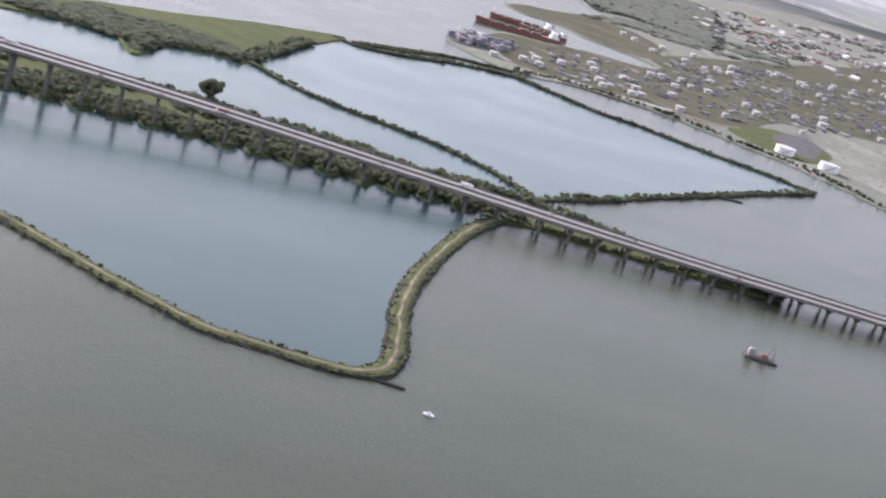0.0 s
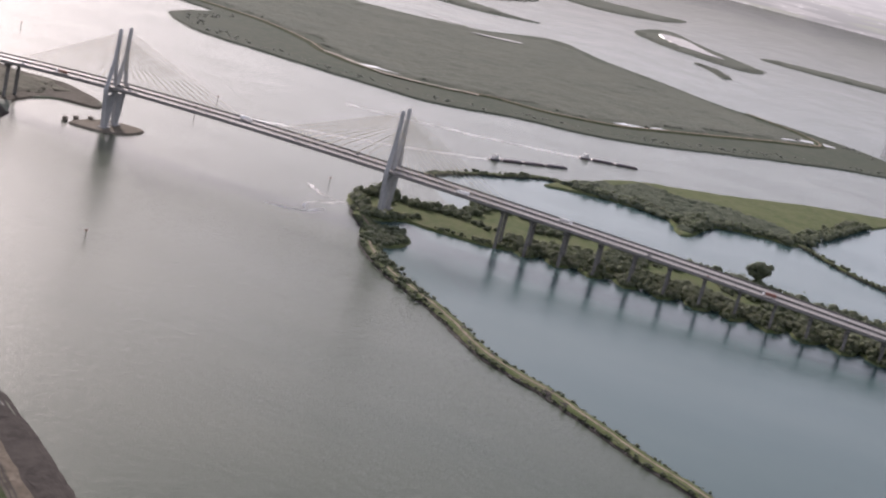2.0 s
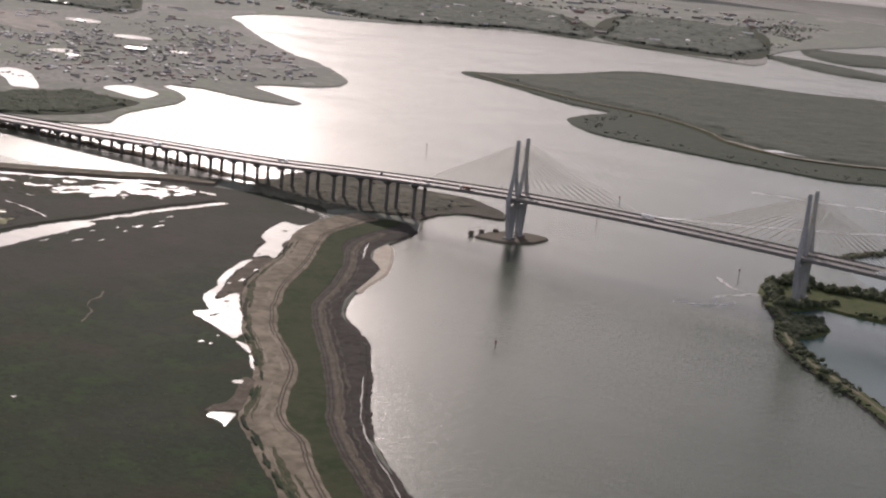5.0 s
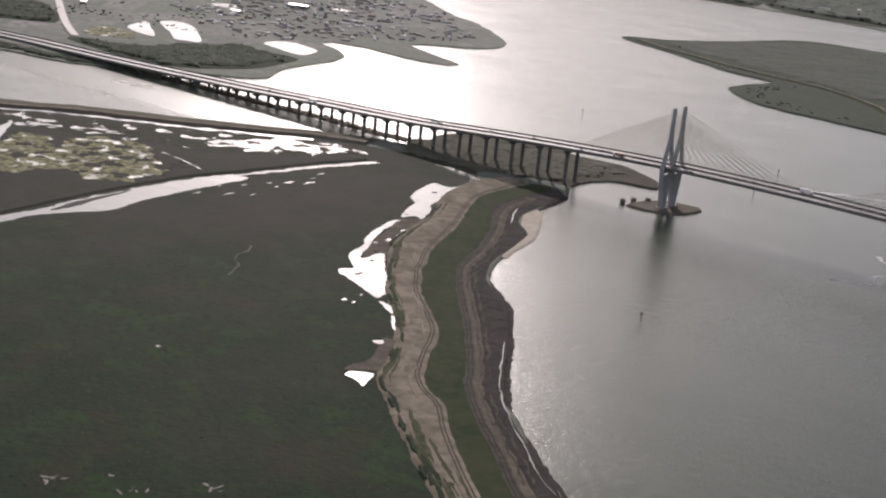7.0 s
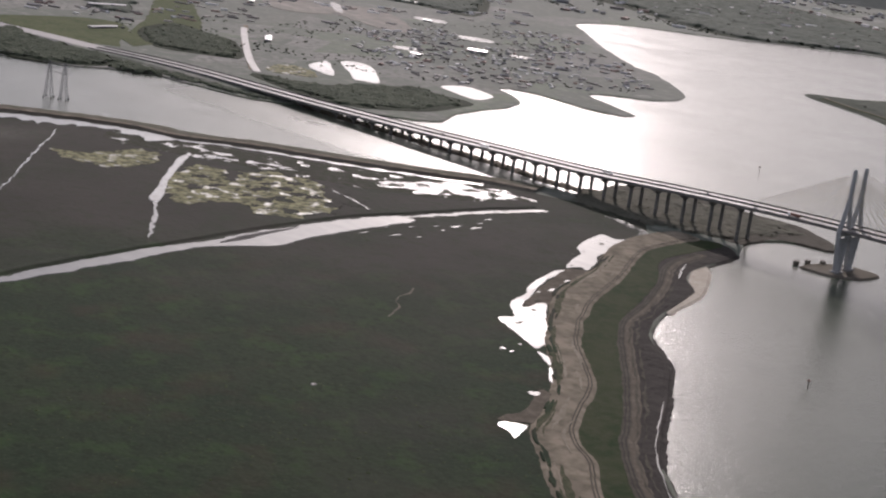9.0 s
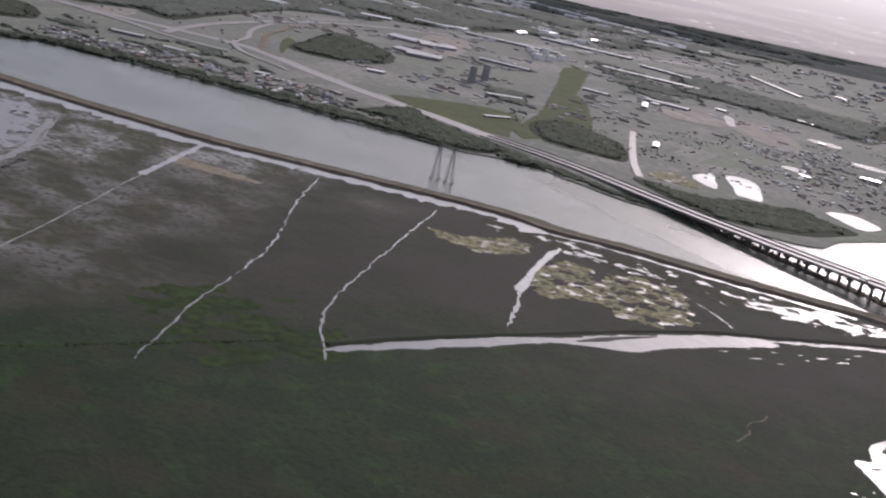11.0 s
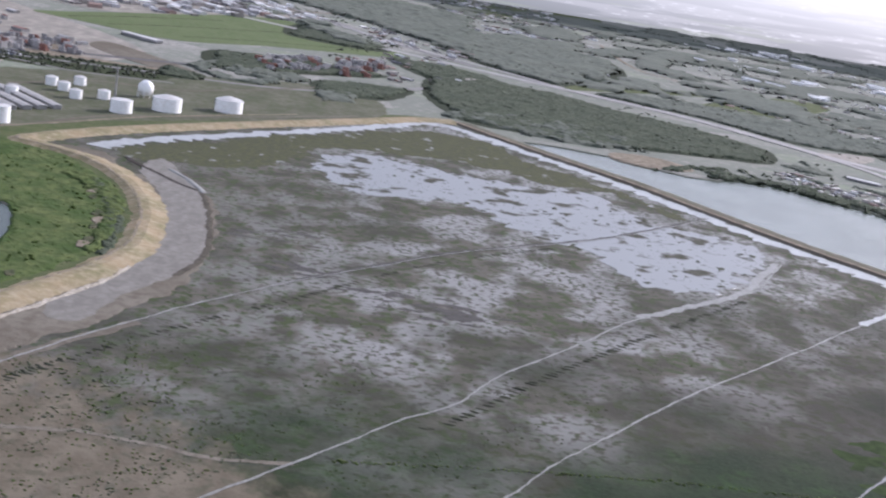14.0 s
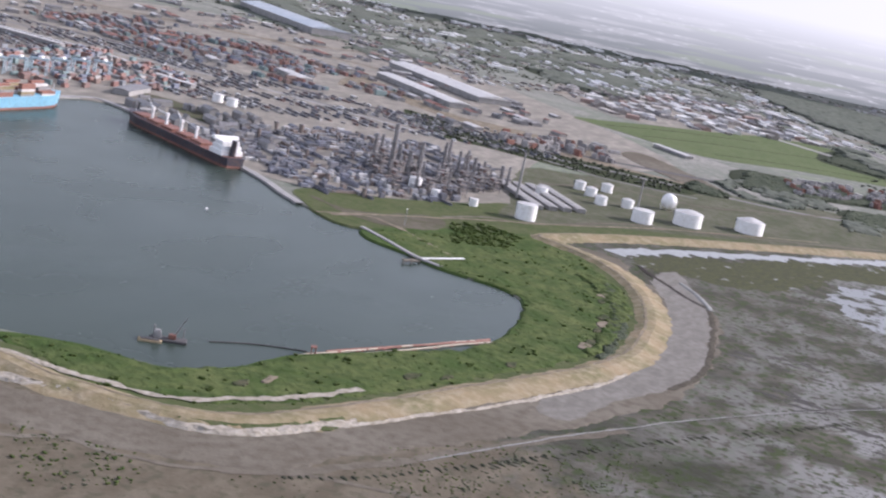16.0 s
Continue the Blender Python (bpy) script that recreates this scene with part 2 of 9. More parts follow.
def marsh_blend(name):
    """Green marsh to the east that passes in ragged patches into brown and grey tidal mud with standing water to the west."""
    mat = bpy.data.materials.new(name)
    mat.use_nodes = True
    nt = mat.node_tree
    p = nt.nodes["Principled BSDF"]
    geo, dot, span = nt.nodes.new("ShaderNodeNewGeometry"), nt.nodes.new("ShaderNodeVectorMath"), nt.nodes.new("ShaderNodeMapRange")
    dot.operation = "DOT_PRODUCT"
    dot.inputs[1].default_value = (-0.74, -0.67, 0)
    nt.links.new(geo.outputs["Position"], dot.inputs[0])
    span.inputs["From Min"].default_value, span.inputs["From Max"].default_value = 560.0, 860.0
    nt.links.new(dot.outputs["Value"], span.inputs[0])
    ragged = nt.nodes.new("ShaderNodeMath")
    ragged.operation = "ADD"
    spread = nt.nodes.new("ShaderNodeMapRange")
    spread.inputs["To Min"].default_value, spread.inputs["To Max"].default_value = -0.55, 0.55
    nt.links.new(noise_fac(nt, 120.0, 0.25, 0.75, 7.0), spread.inputs[0])
    nt.links.new(span.outputs[0], ragged.inputs[0])
    nt.links.new(spread.outputs[0], ragged.inputs[1])
    west = math_node(nt, "MULTIPLY", ragged.outputs[0], math_node(nt, "MULTIPLY", span.outputs[0], 4.0))
    # east of the canal line the growth is green, west of it brown
    sep, side, brown = nt.nodes.new("ShaderNodeSeparateXYZ"), nt.nodes.new("ShaderNodeMapRange"), nt.nodes.new("ShaderNodeMath")
    nt.links.new(geo.outputs["Position"], sep.inputs[0])
    side.inputs["From Min"].default_value, side.inputs["From Max"].default_value = -170.0, -330.0
    nt.links.new(sep.outputs[0], side.inputs[0])
    brown.operation, brown.use_clamp = "ADD", True
    north, far_side = nt.nodes.new("ShaderNodeVectorMath"), nt.nodes.new("ShaderNodeMapRange")
    north.operation, north.inputs[1].default_value = "DOT_PRODUCT", (-0.5, 0.85, 0)
    nt.links.new(geo.outputs["Position"], north.inputs[0])
    far_side.inputs["From Min"].default_value, far_side.inputs["From Max"].default_value = -330.0, -170.0
    far_side.inputs["To Max"].default_value = 0.85
    nt.links.new(north.outputs["Value"], far_side.inputs[0])
    nt.links.new(math_node(nt, "MAXIMUM", side.outputs[0], far_side.outputs[0]), brown.inputs[0])
    nt.links.new(spread.outputs[0], brown.inputs[1])
    green = mix_colour(nt, noise_fac(nt, 70.0, 0.38, 0.62, 6.0), (0.009, 0.021, 0.008), (0.016, 0.028, 0.011))
    green = mix_colour(nt, math_node(nt, "MULTIPLY", noise_fac(nt, 22.0, 0.5, 0.66, 8.0), 0.75), green, (0.019, 0.046, 0.010))
    green = mix_colour(nt, math_node(nt, "MULTIPLY", noise_fac(nt, 5.0, 0.5, 0.62, 8.0), 0.75), green, (0.008, 0.015, 0.005))
    green = mix_colour(nt, math_node(nt, "MULTIPLY", noise_fac(nt, 1.6, 0.5, 0.7, 6.0), 0.55), green, (0.027, 0.044, 0.019))
    green = mix_colour(nt, math_node(nt, "MULTIPLY", noise_fac(nt, 48.0, 0.54, 0.66, 6.0), 0.45), green, (0.034, 0.024, 0.014))
    heath = mix_colour(nt, noise_fac(nt, 60.0, 0.35, 0.65, 7.0), (0.028, 0.026, 0.02), (0.036, 0.032, 0.026))
    heath = mix_colour(nt, math_node(nt, "MULTIPLY", noise_fac(nt, 10.0, 0.5, 0.65, 8.0), 0.5), heath, (0.02, 0.027, 0.012))
    green = mix_colour(nt, brown.outputs[0], green, heath)
    mud = mix_colour(nt, noise_fac(nt, 26.0, 0.42, 0.58, 8.0), (0.05, 0.048, 0.036), (0.09, 0.084, 0.068))
    mud = mix_colour(nt, noise_fac(nt, 8.0, 0.5, 0.58, 8.0), mud, (0.042, 0.055, 0.022))
    pools = math_node(nt, "MULTIPLY", noise_fac(nt, 60.0, 0.45, 0.55, 14.0, stretch=(1, 1.3, 1)), noise_fac(nt, 5.0, 0.38, 0.5, 10.0))
    south = nt.nodes.new("ShaderNodeMapRange")
    south.inputs["From Min"].default_value, south.inputs["From Max"].default_value = -1010.0, -860.0
    south.inputs["To Min"].default_value = 0.2
    nt.links.new(sep.outputs[1], south.inputs[0])
    pools = math_node(nt, "MULTIPLY", math_node(nt, "MULTIPLY", pools, west), south.outputs[0])
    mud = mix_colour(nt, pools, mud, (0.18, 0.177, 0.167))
    ground = mix_colour(nt, west, green, mud)
    # bare brown mud with weeds in the south-east corner
    corner, bare, ragged_bare = nt.nodes.new("ShaderNodeVectorMath"), nt.nodes.new("ShaderNodeMapRange"), nt.nodes.new("ShaderNodeMath")
    corner.operation, ragged_bare.operation, ragged_bare.use_clamp = "DOT_PRODUCT", "ADD", True
    corner.inputs[1].default_value = (0.75, -0.66, 0)
    nt.links.new(geo.outputs["Position"], corner.inputs[0])
    bare.inputs["From Min"].default_value, bare.inputs["From Max"].default_value = 470.0, 540.0
    bare.inputs["To Min"].default_value, bare.inputs["To Max"].default_value = -0.9, 1.6
    bare.clamp = True
    nt.links.new(corner.outputs["Value"], bare.inputs[0])
    edge = nt.nodes.new("ShaderNodeMapRange")
    edge.inputs["To Min"].default_value, edge.inputs["To Max"].default_value = -0.8, 0.8
    nt.links.new(noise_fac(nt, 34.0, 0.35, 0.65, 9.0, stretch=(1, 1.8, 1), turn=25), edge.inputs[0])
    nt.links.new(bare.outputs[0], ragged_bare.inputs[0])
    nt.links.new(edge.outputs[0], ragged_bare.inputs[1])
    brown_mud = mix_colour(nt, noise_fac(nt, 30.0, 0.38, 0.62, 8.0, stretch=(1, 2.2, 1), turn=30), (0.098, 0.082, 0.058), (0.138, 0.117, 0.086))
    brown_mud = mix_colour(nt, math_node(nt, "MULTIPLY", noise_fac(nt, 6.0, 0.52, 0.64, 9.0), 0.7), brown_mud, (0.072, 0.07, 0.046))
    nt.links.new(mix_colour(nt, ragged_bare.outputs[0], ground, brown_mud), p.inputs["Base Color"])
    rough = nt.nodes.new("ShaderNodeMapRange")
    rough.inputs["To Min"].default_value, rough.inputs["To Max"].default_value = 0.95, 0.5
    nt.links.new(pools, rough.inputs[0])
    nt.links.new(rough.outputs[0], p.inputs["Roughness"])
    p.inputs["Specular IOR Level"].default_value = 0.12
    bn = nt.nodes.new("ShaderNodeBump")
    bn.inputs["Distance"].default_value = 0.2
    nt.links.new(math_node(nt, "MULTIPLY", noise_fac(nt, 3.0, 0.2, 0.8, 6.0), math_node(nt, "SUBTRACT", 1.0, pools)), bn.inputs["Height"])
    nt.links.new(bn.outputs[0], p.inputs["Normal"])
    return mat


M = {}
M["river"] = water_surface("river_water", (0.042, 0.055, 0.037), (0.053, 0.064, 0.044), 0.22, 0.11, 1.0, smooth=0.8, ior=1.2, lee=(-640, -225, -25, 55))
M["lagoon"] = water_surface("lagoon_water", (0.037, 0.07, 0.068), (0.045, 0.078, 0.074), 0.24, 0.03, 1.4, smooth=0.85, ior=1.22)
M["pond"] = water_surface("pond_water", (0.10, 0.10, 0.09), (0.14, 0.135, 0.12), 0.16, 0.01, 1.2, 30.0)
M["basin"] = water_surface("basin_water", (0.033, 0.048, 0.04), (0.04, 0.055, 0.045), 0.28, 0.02, 1.8, smooth=0.85, ior=1.14)
M["scrub"] = parcels("inland_parcels")
M["wood"] = surface("island_wood_ground", (0.046, 0.06, 0.043), (0.058, 0.068, 0.05), 90, (0.07, 0.076, 0.056), 10, 0.95, spec=0.06)
M["grass"] = surface("cut_grass", (0.055, 0.076, 0.028), (0.08, 0.096, 0.04), 25, (0.10, 0.102, 0.056), 5, 0.95, 0.2, 2.0, spec=0.06)
M["crop"] = surface("green_crop", (0.08, 0.11, 0.046), (0.10, 0.128, 0.056), 60, (0.12, 0.135, 0.072), 9, 0.95, 0.2, 2.0, spec=0.06)
M["path"] = surface("brown_dirt_path", (0.095, 0.079, 0.06), (0.145, 0.122, 0.094), 9, (0.075, 0.064, 0.05), 2.0, 0.95, 0.15, 1.2, spec=0.06)
M["weedsand"] = surface("weedy_sand", (0.045, 0.054, 0.028), (0.105, 0.097, 0.064), 7, (0.032, 0.042, 0.018), 2.4, 0.95, 0.2, 1.2, spec=0.06)
M["marsh"] = marsh_blend("salt_marsh")
M["strip"] = surface("rank_grass", (0.02, 0.036, 0.013), (0.04, 0.048, 0.022), 26, (0.05, 0.051, 0.029), 5, 0.95, 0.2, 1.5, spec=0.06)
M["greymud"] = surface("smooth_grey_mud", (0.14, 0.13, 0.112), (0.19, 0.178, 0.156), 22, (0.115, 0.105, 0.09), 5.0, 0.8, 0.1, 2.0, spec=0.25, stretch=(1, 3, 1), turn=70)
M["weedlot"] = surface("weedy_ground", (0.078, 0.07, 0.052), (0.112, 0.1, 0.079), 40, (0.06, 0.084, 0.03), 9.0, 0.95, 0.2, 2.0, spec=0.06)
M["tankground"] = surface("weedy_tank_yard", (0.082, 0.085, 0.056), (0.125, 0.118, 0.09), 34, (0.062, 0.08, 0.036), 7.0, 0.95, 0.2, 2.0, spec=0.06)
M["hollow"] = surface("dark_mud_hollow", (0.05, 0.047, 0.046), (0.066, 0.062, 0.058), 9, (0.085, 0.08, 0.07), 2.5, 0.9, spec=0.1)
M["tuft"] = surface("marsh_tuft_leaf", (0.03, 0.045, 0.016), (0.05, 0.068, 0.026), 30, (0.06, 0.075, 0.03), 3, 0.95, spec=0.1, glow_through=0.5)
M["flat"] = wet_flat("tidal_flat", (0.045, 0.048, 0.032), (0.085, 0.08, 0.064), (0.145, 0.149, 0.147), 34, 0.24, 9.0, gap=0.26)
M["algae"] = wet_flat("algae_flat", (0.27, 0.258, 0.14), (0.055, 0.055, 0.034), (0.3, 0.29, 0.22), 14, 0.06, 4.5, 0.5)
M["wetmarsh"] = wet_flat("wet_marsh", (0.022, 0.027, 0.012), (0.036, 0.033, 0.024), (0.12, 0.12, 0.11), 16, 0.05, 5.0, 0.16)
M["brokenpool"] = wet_flat("broken_pool", (0.022, 0.027, 0.012), (0.036, 0.033, 0.024), (0.12, 0.12, 0.11), 14, 0.2, 3.0, 0.14, 0.3)
M["mud"] = surface("dried_mud", (0.112, 0.096, 0.074), (0.172, 0.154, 0.126), 110, (0.098, 0.085, 0.066), 7, 0.95, 0.2, 2.0, spec=0.06)
M["palemud"] = surface("pale_wet_mud", (0.155, 0.152, 0.136), (0.20, 0.197, 0.178), 18, (0.085, 0.083, 0.064), 3.0, 0.5, spec=0.5)
# silty shallows; the pale base also carries their sky reflection
M["shallow"] = surface("silty_water_painted_sky", (0.21, 0.215, 0.21), (0.27, 0.272, 0.265), 16, (0.12, 0.115, 0.095), 4.0, 0.35, spec=0.5)
M["freshgrass"] = surface("fresh_marsh_grass", (0.02, 0.034, 0.009), (0.034, 0.056, 0.014), 30, (0.012, 0.02, 0.007), 6.0, 0.95, spec=0.06)
M["olive"] = wet_flat("olive_marsh_grass", (0.075, 0.08, 0.038), (0.055, 0.056, 0.036), (0.10, 0.10, 0.09), 20, 0.0, 5.0)
M["mudgreen"] = surface("weedy_mud", (0.092, 0.08, 0.06), (0.135, 0.118, 0.092), 40, (0.07, 0.078, 0.042), 9.0, 0.95, 0.2, 2.0, spec=0.06)
M["chalk"] = surface("pale_washed_clay", (0.31, 0.28, 0.235), (0.39, 0.36, 0.31), 9, (0.2, 0.175, 0.13), 3.0, 0.95, 0.3, 2.0, spec=0.06)
M["basinfloor"] = surface("overgrown_ground", (0.045, 0.074, 0.02), (0.065, 0.098, 0.03), 24, (0.035, 0.058, 0.016), 5, 0.95, 0.3, 2.0, spec=0.06)
M["wetmud"] = surface("dark_wet_mud", (0.034, 0.03, 0.027), (0.052, 0.046, 0.041), 12, (0.058, 0.051, 0.045), 3, 0.92, 0.2, 1.5, spec=0.04)
# floor colour is darkened to match the shaded sides of the crowns
M["woodfloor"] = surface("wood_floor_painted_shade", (0.024, 0.031, 0.018), (0.032, 0.04, 0.024), 50, (0.042, 0.05, 0.03), 6, 0.95, spec=0.06)
M["beach"] = surface("pale_beach_sand", (0.40, 0.35, 0.28), (0.47, 0.42, 0.35), 8, (0.34, 0.29, 0.23), 2.0, 0.9, 0.05, 1.0, spec=0.1)
# sun glint off metal roofs, painted in as a near-white base
M["glint"] = surface("metal_roof_painted_glint", (0.74, 0.73, 0.71), (0.82, 0.81, 0.79), 14, (0.62, 0.6, 0.58), 3, 0.4, metal=0.3)
M["sand"] = surface("sandy_track", (0.17, 0.143, 0.108), (0.26, 0.218, 0.166), 18, (0.10, 0.09, 0.062), 6.0, 0.95, 0.15, 1.2, spec=0.06)
M["chalksand"] = surface("dry_pale_sand", (0.22, 0.19, 0.145), (0.29, 0.25, 0.195), 12, (0.17, 0.145, 0.11), 4.0, 0.95, 0.1, 1.2, spec=0.06)
M["clay"] = surface("clay_bank", (0.265, 0.207, 0.132), (0.165, 0.15, 0.082), 30, (0.32, 0.27, 0.19), 6, 0.95, 0.25, 2.0, spec=0.06)
M["bankmud"] = surface("brown_bank_mud", (0.05, 0.044, 0.034), (0.08, 0.071, 0.056), 14, (0.10, 0.09, 0.072), 3, 0.95, 0.15, 1.5, spec=0.06)
M["rock"] = surface("wet_riprap", (0.024, 0.022, 0.02), (0.04, 0.037, 0.033), 6, (0.06, 0.055, 0.05), 1.1, 0.8, 0.6, 0.9, spec=0.06)
# concrete darkened in colour for the backlit, shaded piers; also on parapets
M["pierconcrete"] = surface("stained_concrete_shade_dark", (0.12, 0.116, 0.106), (0.165, 0.158, 0.146), 7, (0.085, 0.08, 0.072), 1.8, 0.9, 0.02, 0.6)
M["concrete"] = surface("weathered_concrete", (0.24, 0.235, 0.225), (0.31, 0.30, 0.29), 9, (0.20, 0.195, 0.19), 1.8, 0.75, 0.02, 0.6)
M["tower"] = surface("tower_concrete", (0.30, 0.30, 0.30), (0.36, 0.36, 0.355), 14, (0.25, 0.25, 0.245), 2.5, 0.75, 0.02, 0.8)
M["road"] = surface("concrete_roadway", (0.19, 0.178, 0.165), (0.24, 0.226, 0.21), 30, (0.15, 0.14, 0.13), 2.0, 0.6, stretch=(0.15, 1, 1))
M["asphalt"] = surface("worn_asphalt", (0.10, 0.097, 0.095), (0.15, 0.145, 0.14), 25, (0.2, 0.19, 0.18), 2.0, 0.85)
M["cable"] = surface("pale_cable_sheath", (0.42, 0.37, 0.26), (0.48, 0.42, 0.31), 8, rough=0.6)
# sheen on leaves and canopies brightens grazing views in place of haze
M["leaf"] = surface("broad_leaf_scrub", (0.09, 0.115, 0.055), (0.115, 0.135, 0.075), 18, (0.135, 0.145, 0.09), 1.6, 0.95, spec=0.2, sheen=0.2, each=0.2, glow_through=0.55)
M["farleaf"] = surface("distant_tree_canopy", (0.055, 0.07, 0.042), (0.075, 0.086, 0.055), 60, (0.085, 0.095, 0.065), 6, 0.95, spec=0.1, sheen=0.3, glow_through=0.6)
M["canopy"] = surface("close_tree_canopy", (0.042, 0.054, 0.034), (0.06, 0.072, 0.046), 45, (0.078, 0.088, 0.06), 5.0, 0.95, 1.0, 3.0, spec=0.05, sheen=0.015)
M["farcanopy"] = surface("far_canopy_haze_sheen", (0.05, 0.064, 0.045), (0.072, 0.083, 0.06), 90, (0.095, 0.104, 0.08), 9.0, 0.95, 0.6, 7.0, spec=0.05, sheen=0.06)
M["lowcanopy"] = surface("low_island_growth", (0.042, 0.053, 0.034), (0.055, 0.064, 0.042), 70, (0.066, 0.073, 0.05), 7.0, 0.95, 0.8, 4.0, spec=0.05, sheen=0.06)
# brush under the bridge, its colour lightened to imitate the haze over it
M["hazebrush"] = surface("brush_haze_lightened", (0.085, 0.08, 0.058), (0.12, 0.11, 0.083), 16, (0.065, 0.07, 0.045), 3.0, 0.95, 0.4, 1.5, spec=0.05, sheen=0.04)
M["thicket"] = surface("lush_thicket", (0.05, 0.08, 0.024), (0.104, 0.124, 0.048), 26, (0.042, 0.062, 0.022), 6.0, 0.95, 0.3, 1.6, spec=0.05)
M["islandleaf"] = surface("island_canopy", (0.07, 0.088, 0.062), (0.085, 0.096, 0.07), 80, (0.10, 0.106, 0.08), 8, 0.95, spec=0.2, sheen=0.3, glow_through=0.4)
M["lush"] = surface("lush_green_scrub", (0.085, 0.135, 0.036), (0.125, 0.17, 0.058), 22, (0.14, 0.165, 0.075), 2.5, 0.95, spec=0.1, glow_through=0.65)
M["bark"] = surface("grey_bark", (0.13, 0.11, 0.085), (0.19, 0.165, 0.13), 1.5, (0.08, 0.07, 0.055), 0.3, 0.9)
M["white"] = surface("white_tank_paint", (0.74, 0.74, 0.73), (0.80, 0.80, 0.785), 8, (0.62, 0.60, 0.56), 2.5, 0.5)
M["steel"] = surface("dull_steel", (0.19, 0.19, 0.20), (0.27, 0.27, 0.275), 5, (0.16, 0.13, 0.11), 1.4, 0.55, metal=0.4)
M["rust"] = surface("rust_red_paint", (0.19, 0.075, 0.055), (0.25, 0.11, 0.08), 6, (0.14, 0.08, 0.06), 1.3, 0.65)
M["hull"] = surface("dark_hull_paint", (0.035, 0.035, 0.05), (0.06, 0.055, 0.065), 12, (0.10, 0.06, 0.05), 3, 0.5)
M["blue"] = surface("pale_blue_hull_paint", (0.16, 0.36, 0.48), (0.20, 0.42, 0.54), 12, (0.14, 0.28, 0.36), 3, 0.5)
M["roof"] = surface("pale_metal_roof", (0.45, 0.44, 0.43), (0.56, 0.55, 0.53), 12, (0.36, 0.34, 0.32), 3, 0.5)
M["bluegrey"] = surface("faded_blue_roof", (0.33, 0.38, 0.43), (0.46, 0.49, 0.52), 40, (0.28, 0.32, 0.37), 6, 0.6)
M["yard"] = surface("paved_yard", (0.165, 0.146, 0.123), (0.265, 0.237, 0.2), 60, (0.13, 0.125, 0.10), 12, 0.95, stretch=(1, 2.5, 1), turn=40)
M["yellow"] = surface("ochre_paint", (0.50, 0.32, 0.10), (0.58, 0.38, 0.14), 4, rough=0.6)
M["coal"] = surface("dark_spoil", (0.05, 0.048, 0.05), (0.08, 0.075, 0.075), 15, rough=0.9, bump=0.4, bump_size=3)
M["town"] = island_colours("town_roofs", [(0.58, 0.57, 0.55), (0.24, 0.22, 0.20), (0.38, 0.35, 0.32), (0.74, 0.73, 0.71), (0.19, 0.17, 0.16), (0.28, 0.19, 0.16), (0.36, 0.36, 0.37), (0.16, 0.16, 0.17), (0.22, 0.2, 0.18)], 0.85)
M["plant"] = island_colours("plant_steel", [(0.13, 0.14, 0.17), (0.19, 0.195, 0.22), (0.10, 0.105, 0.13), (0.26, 0.265, 0.28), (0.19, 0.15, 0.13), (0.45, 0.45, 0.45), (0.15, 0.16, 0.2), (0.09, 0.095, 0.11)], 0.5)
M["boxes"] = island_colours("container_paint", [(0.20, 0.09, 0.075), (0.23, 0.12, 0.10), (0.15, 0.085, 0.075), (0.14, 0.21, 0.21), (0.32, 0.31, 0.30), (0.12, 0.14, 0.19), (0.19, 0.13, 0.11), (0.18, 0.2, 0.225)], 0.75)


# ---- shaping tools ----
def spline(points, step=6.0, wobble=0.0, closed=False):
    """A smooth line through plan points, with a little unevenness across it."""
    pts = [Vector(p) for p in points]
    n, out = len(pts), []
    for k in range(n if closed else n - 1):
        p0, p1, p2, p3 = (pts[(k + d) % n] if closed else pts[min(max(k + d, 0), n - 1)] for d in (-1, 0, 1, 2))
        count = max(1, int((p2 - p1).length / step))
        for q in range(count):
            u = q / count
            out.append(0.5 * (2 * p1 + (p2 - p0) * u + (2 * p0 - 5 * p1 + 4 * p2 - p3) * u * u + (3 * p1 - p0 - 3 * p2 + p3) * u ** 3))
    if not closed:
        out.append(pts[-1].copy())
    if wobble:
        for p in out:
            s = Vector((p.x * 0.06, p.y * 0.06, 3.7))
            s2 = s * 4.1
            s3 = s * 14.3
            p.x += wobble * (noise.noise(s) + 0.5 * noise.noise(s2) + 0.3 * noise.noise(s3))
            p.y += wobble * (noise.noise(s + Vector((9, 4, 1))) + 0.5 * noise.noise(s2 + Vector((5, 8, 2))) + 0.3 * noise.noise(s3 + Vector((2, 6, 4))))
    return out


def part(name, bm, material, parent=None, label=""):
    """Links a bmesh as one mesh object, under a thing or a part if one is given."""
    me = bpy.data.meshes.new(name)
    bm.to_mesh(me)
    bm.free()
    me.materials.append(M[material] if isinstance(material, str) else material)
    ob = new(name, me)
    ob.parent = parent
    if label:
        ob["label"] = label
    return ob


def joined(name, verts, faces, material, parent=None):
    me = bpy.data.meshes.new(name)
    me.from_pydata(verts, [], faces)
    me.update()
    me.materials.append(M[material])
    ob = new(name, me)
    ob.parent = parent
    return ob


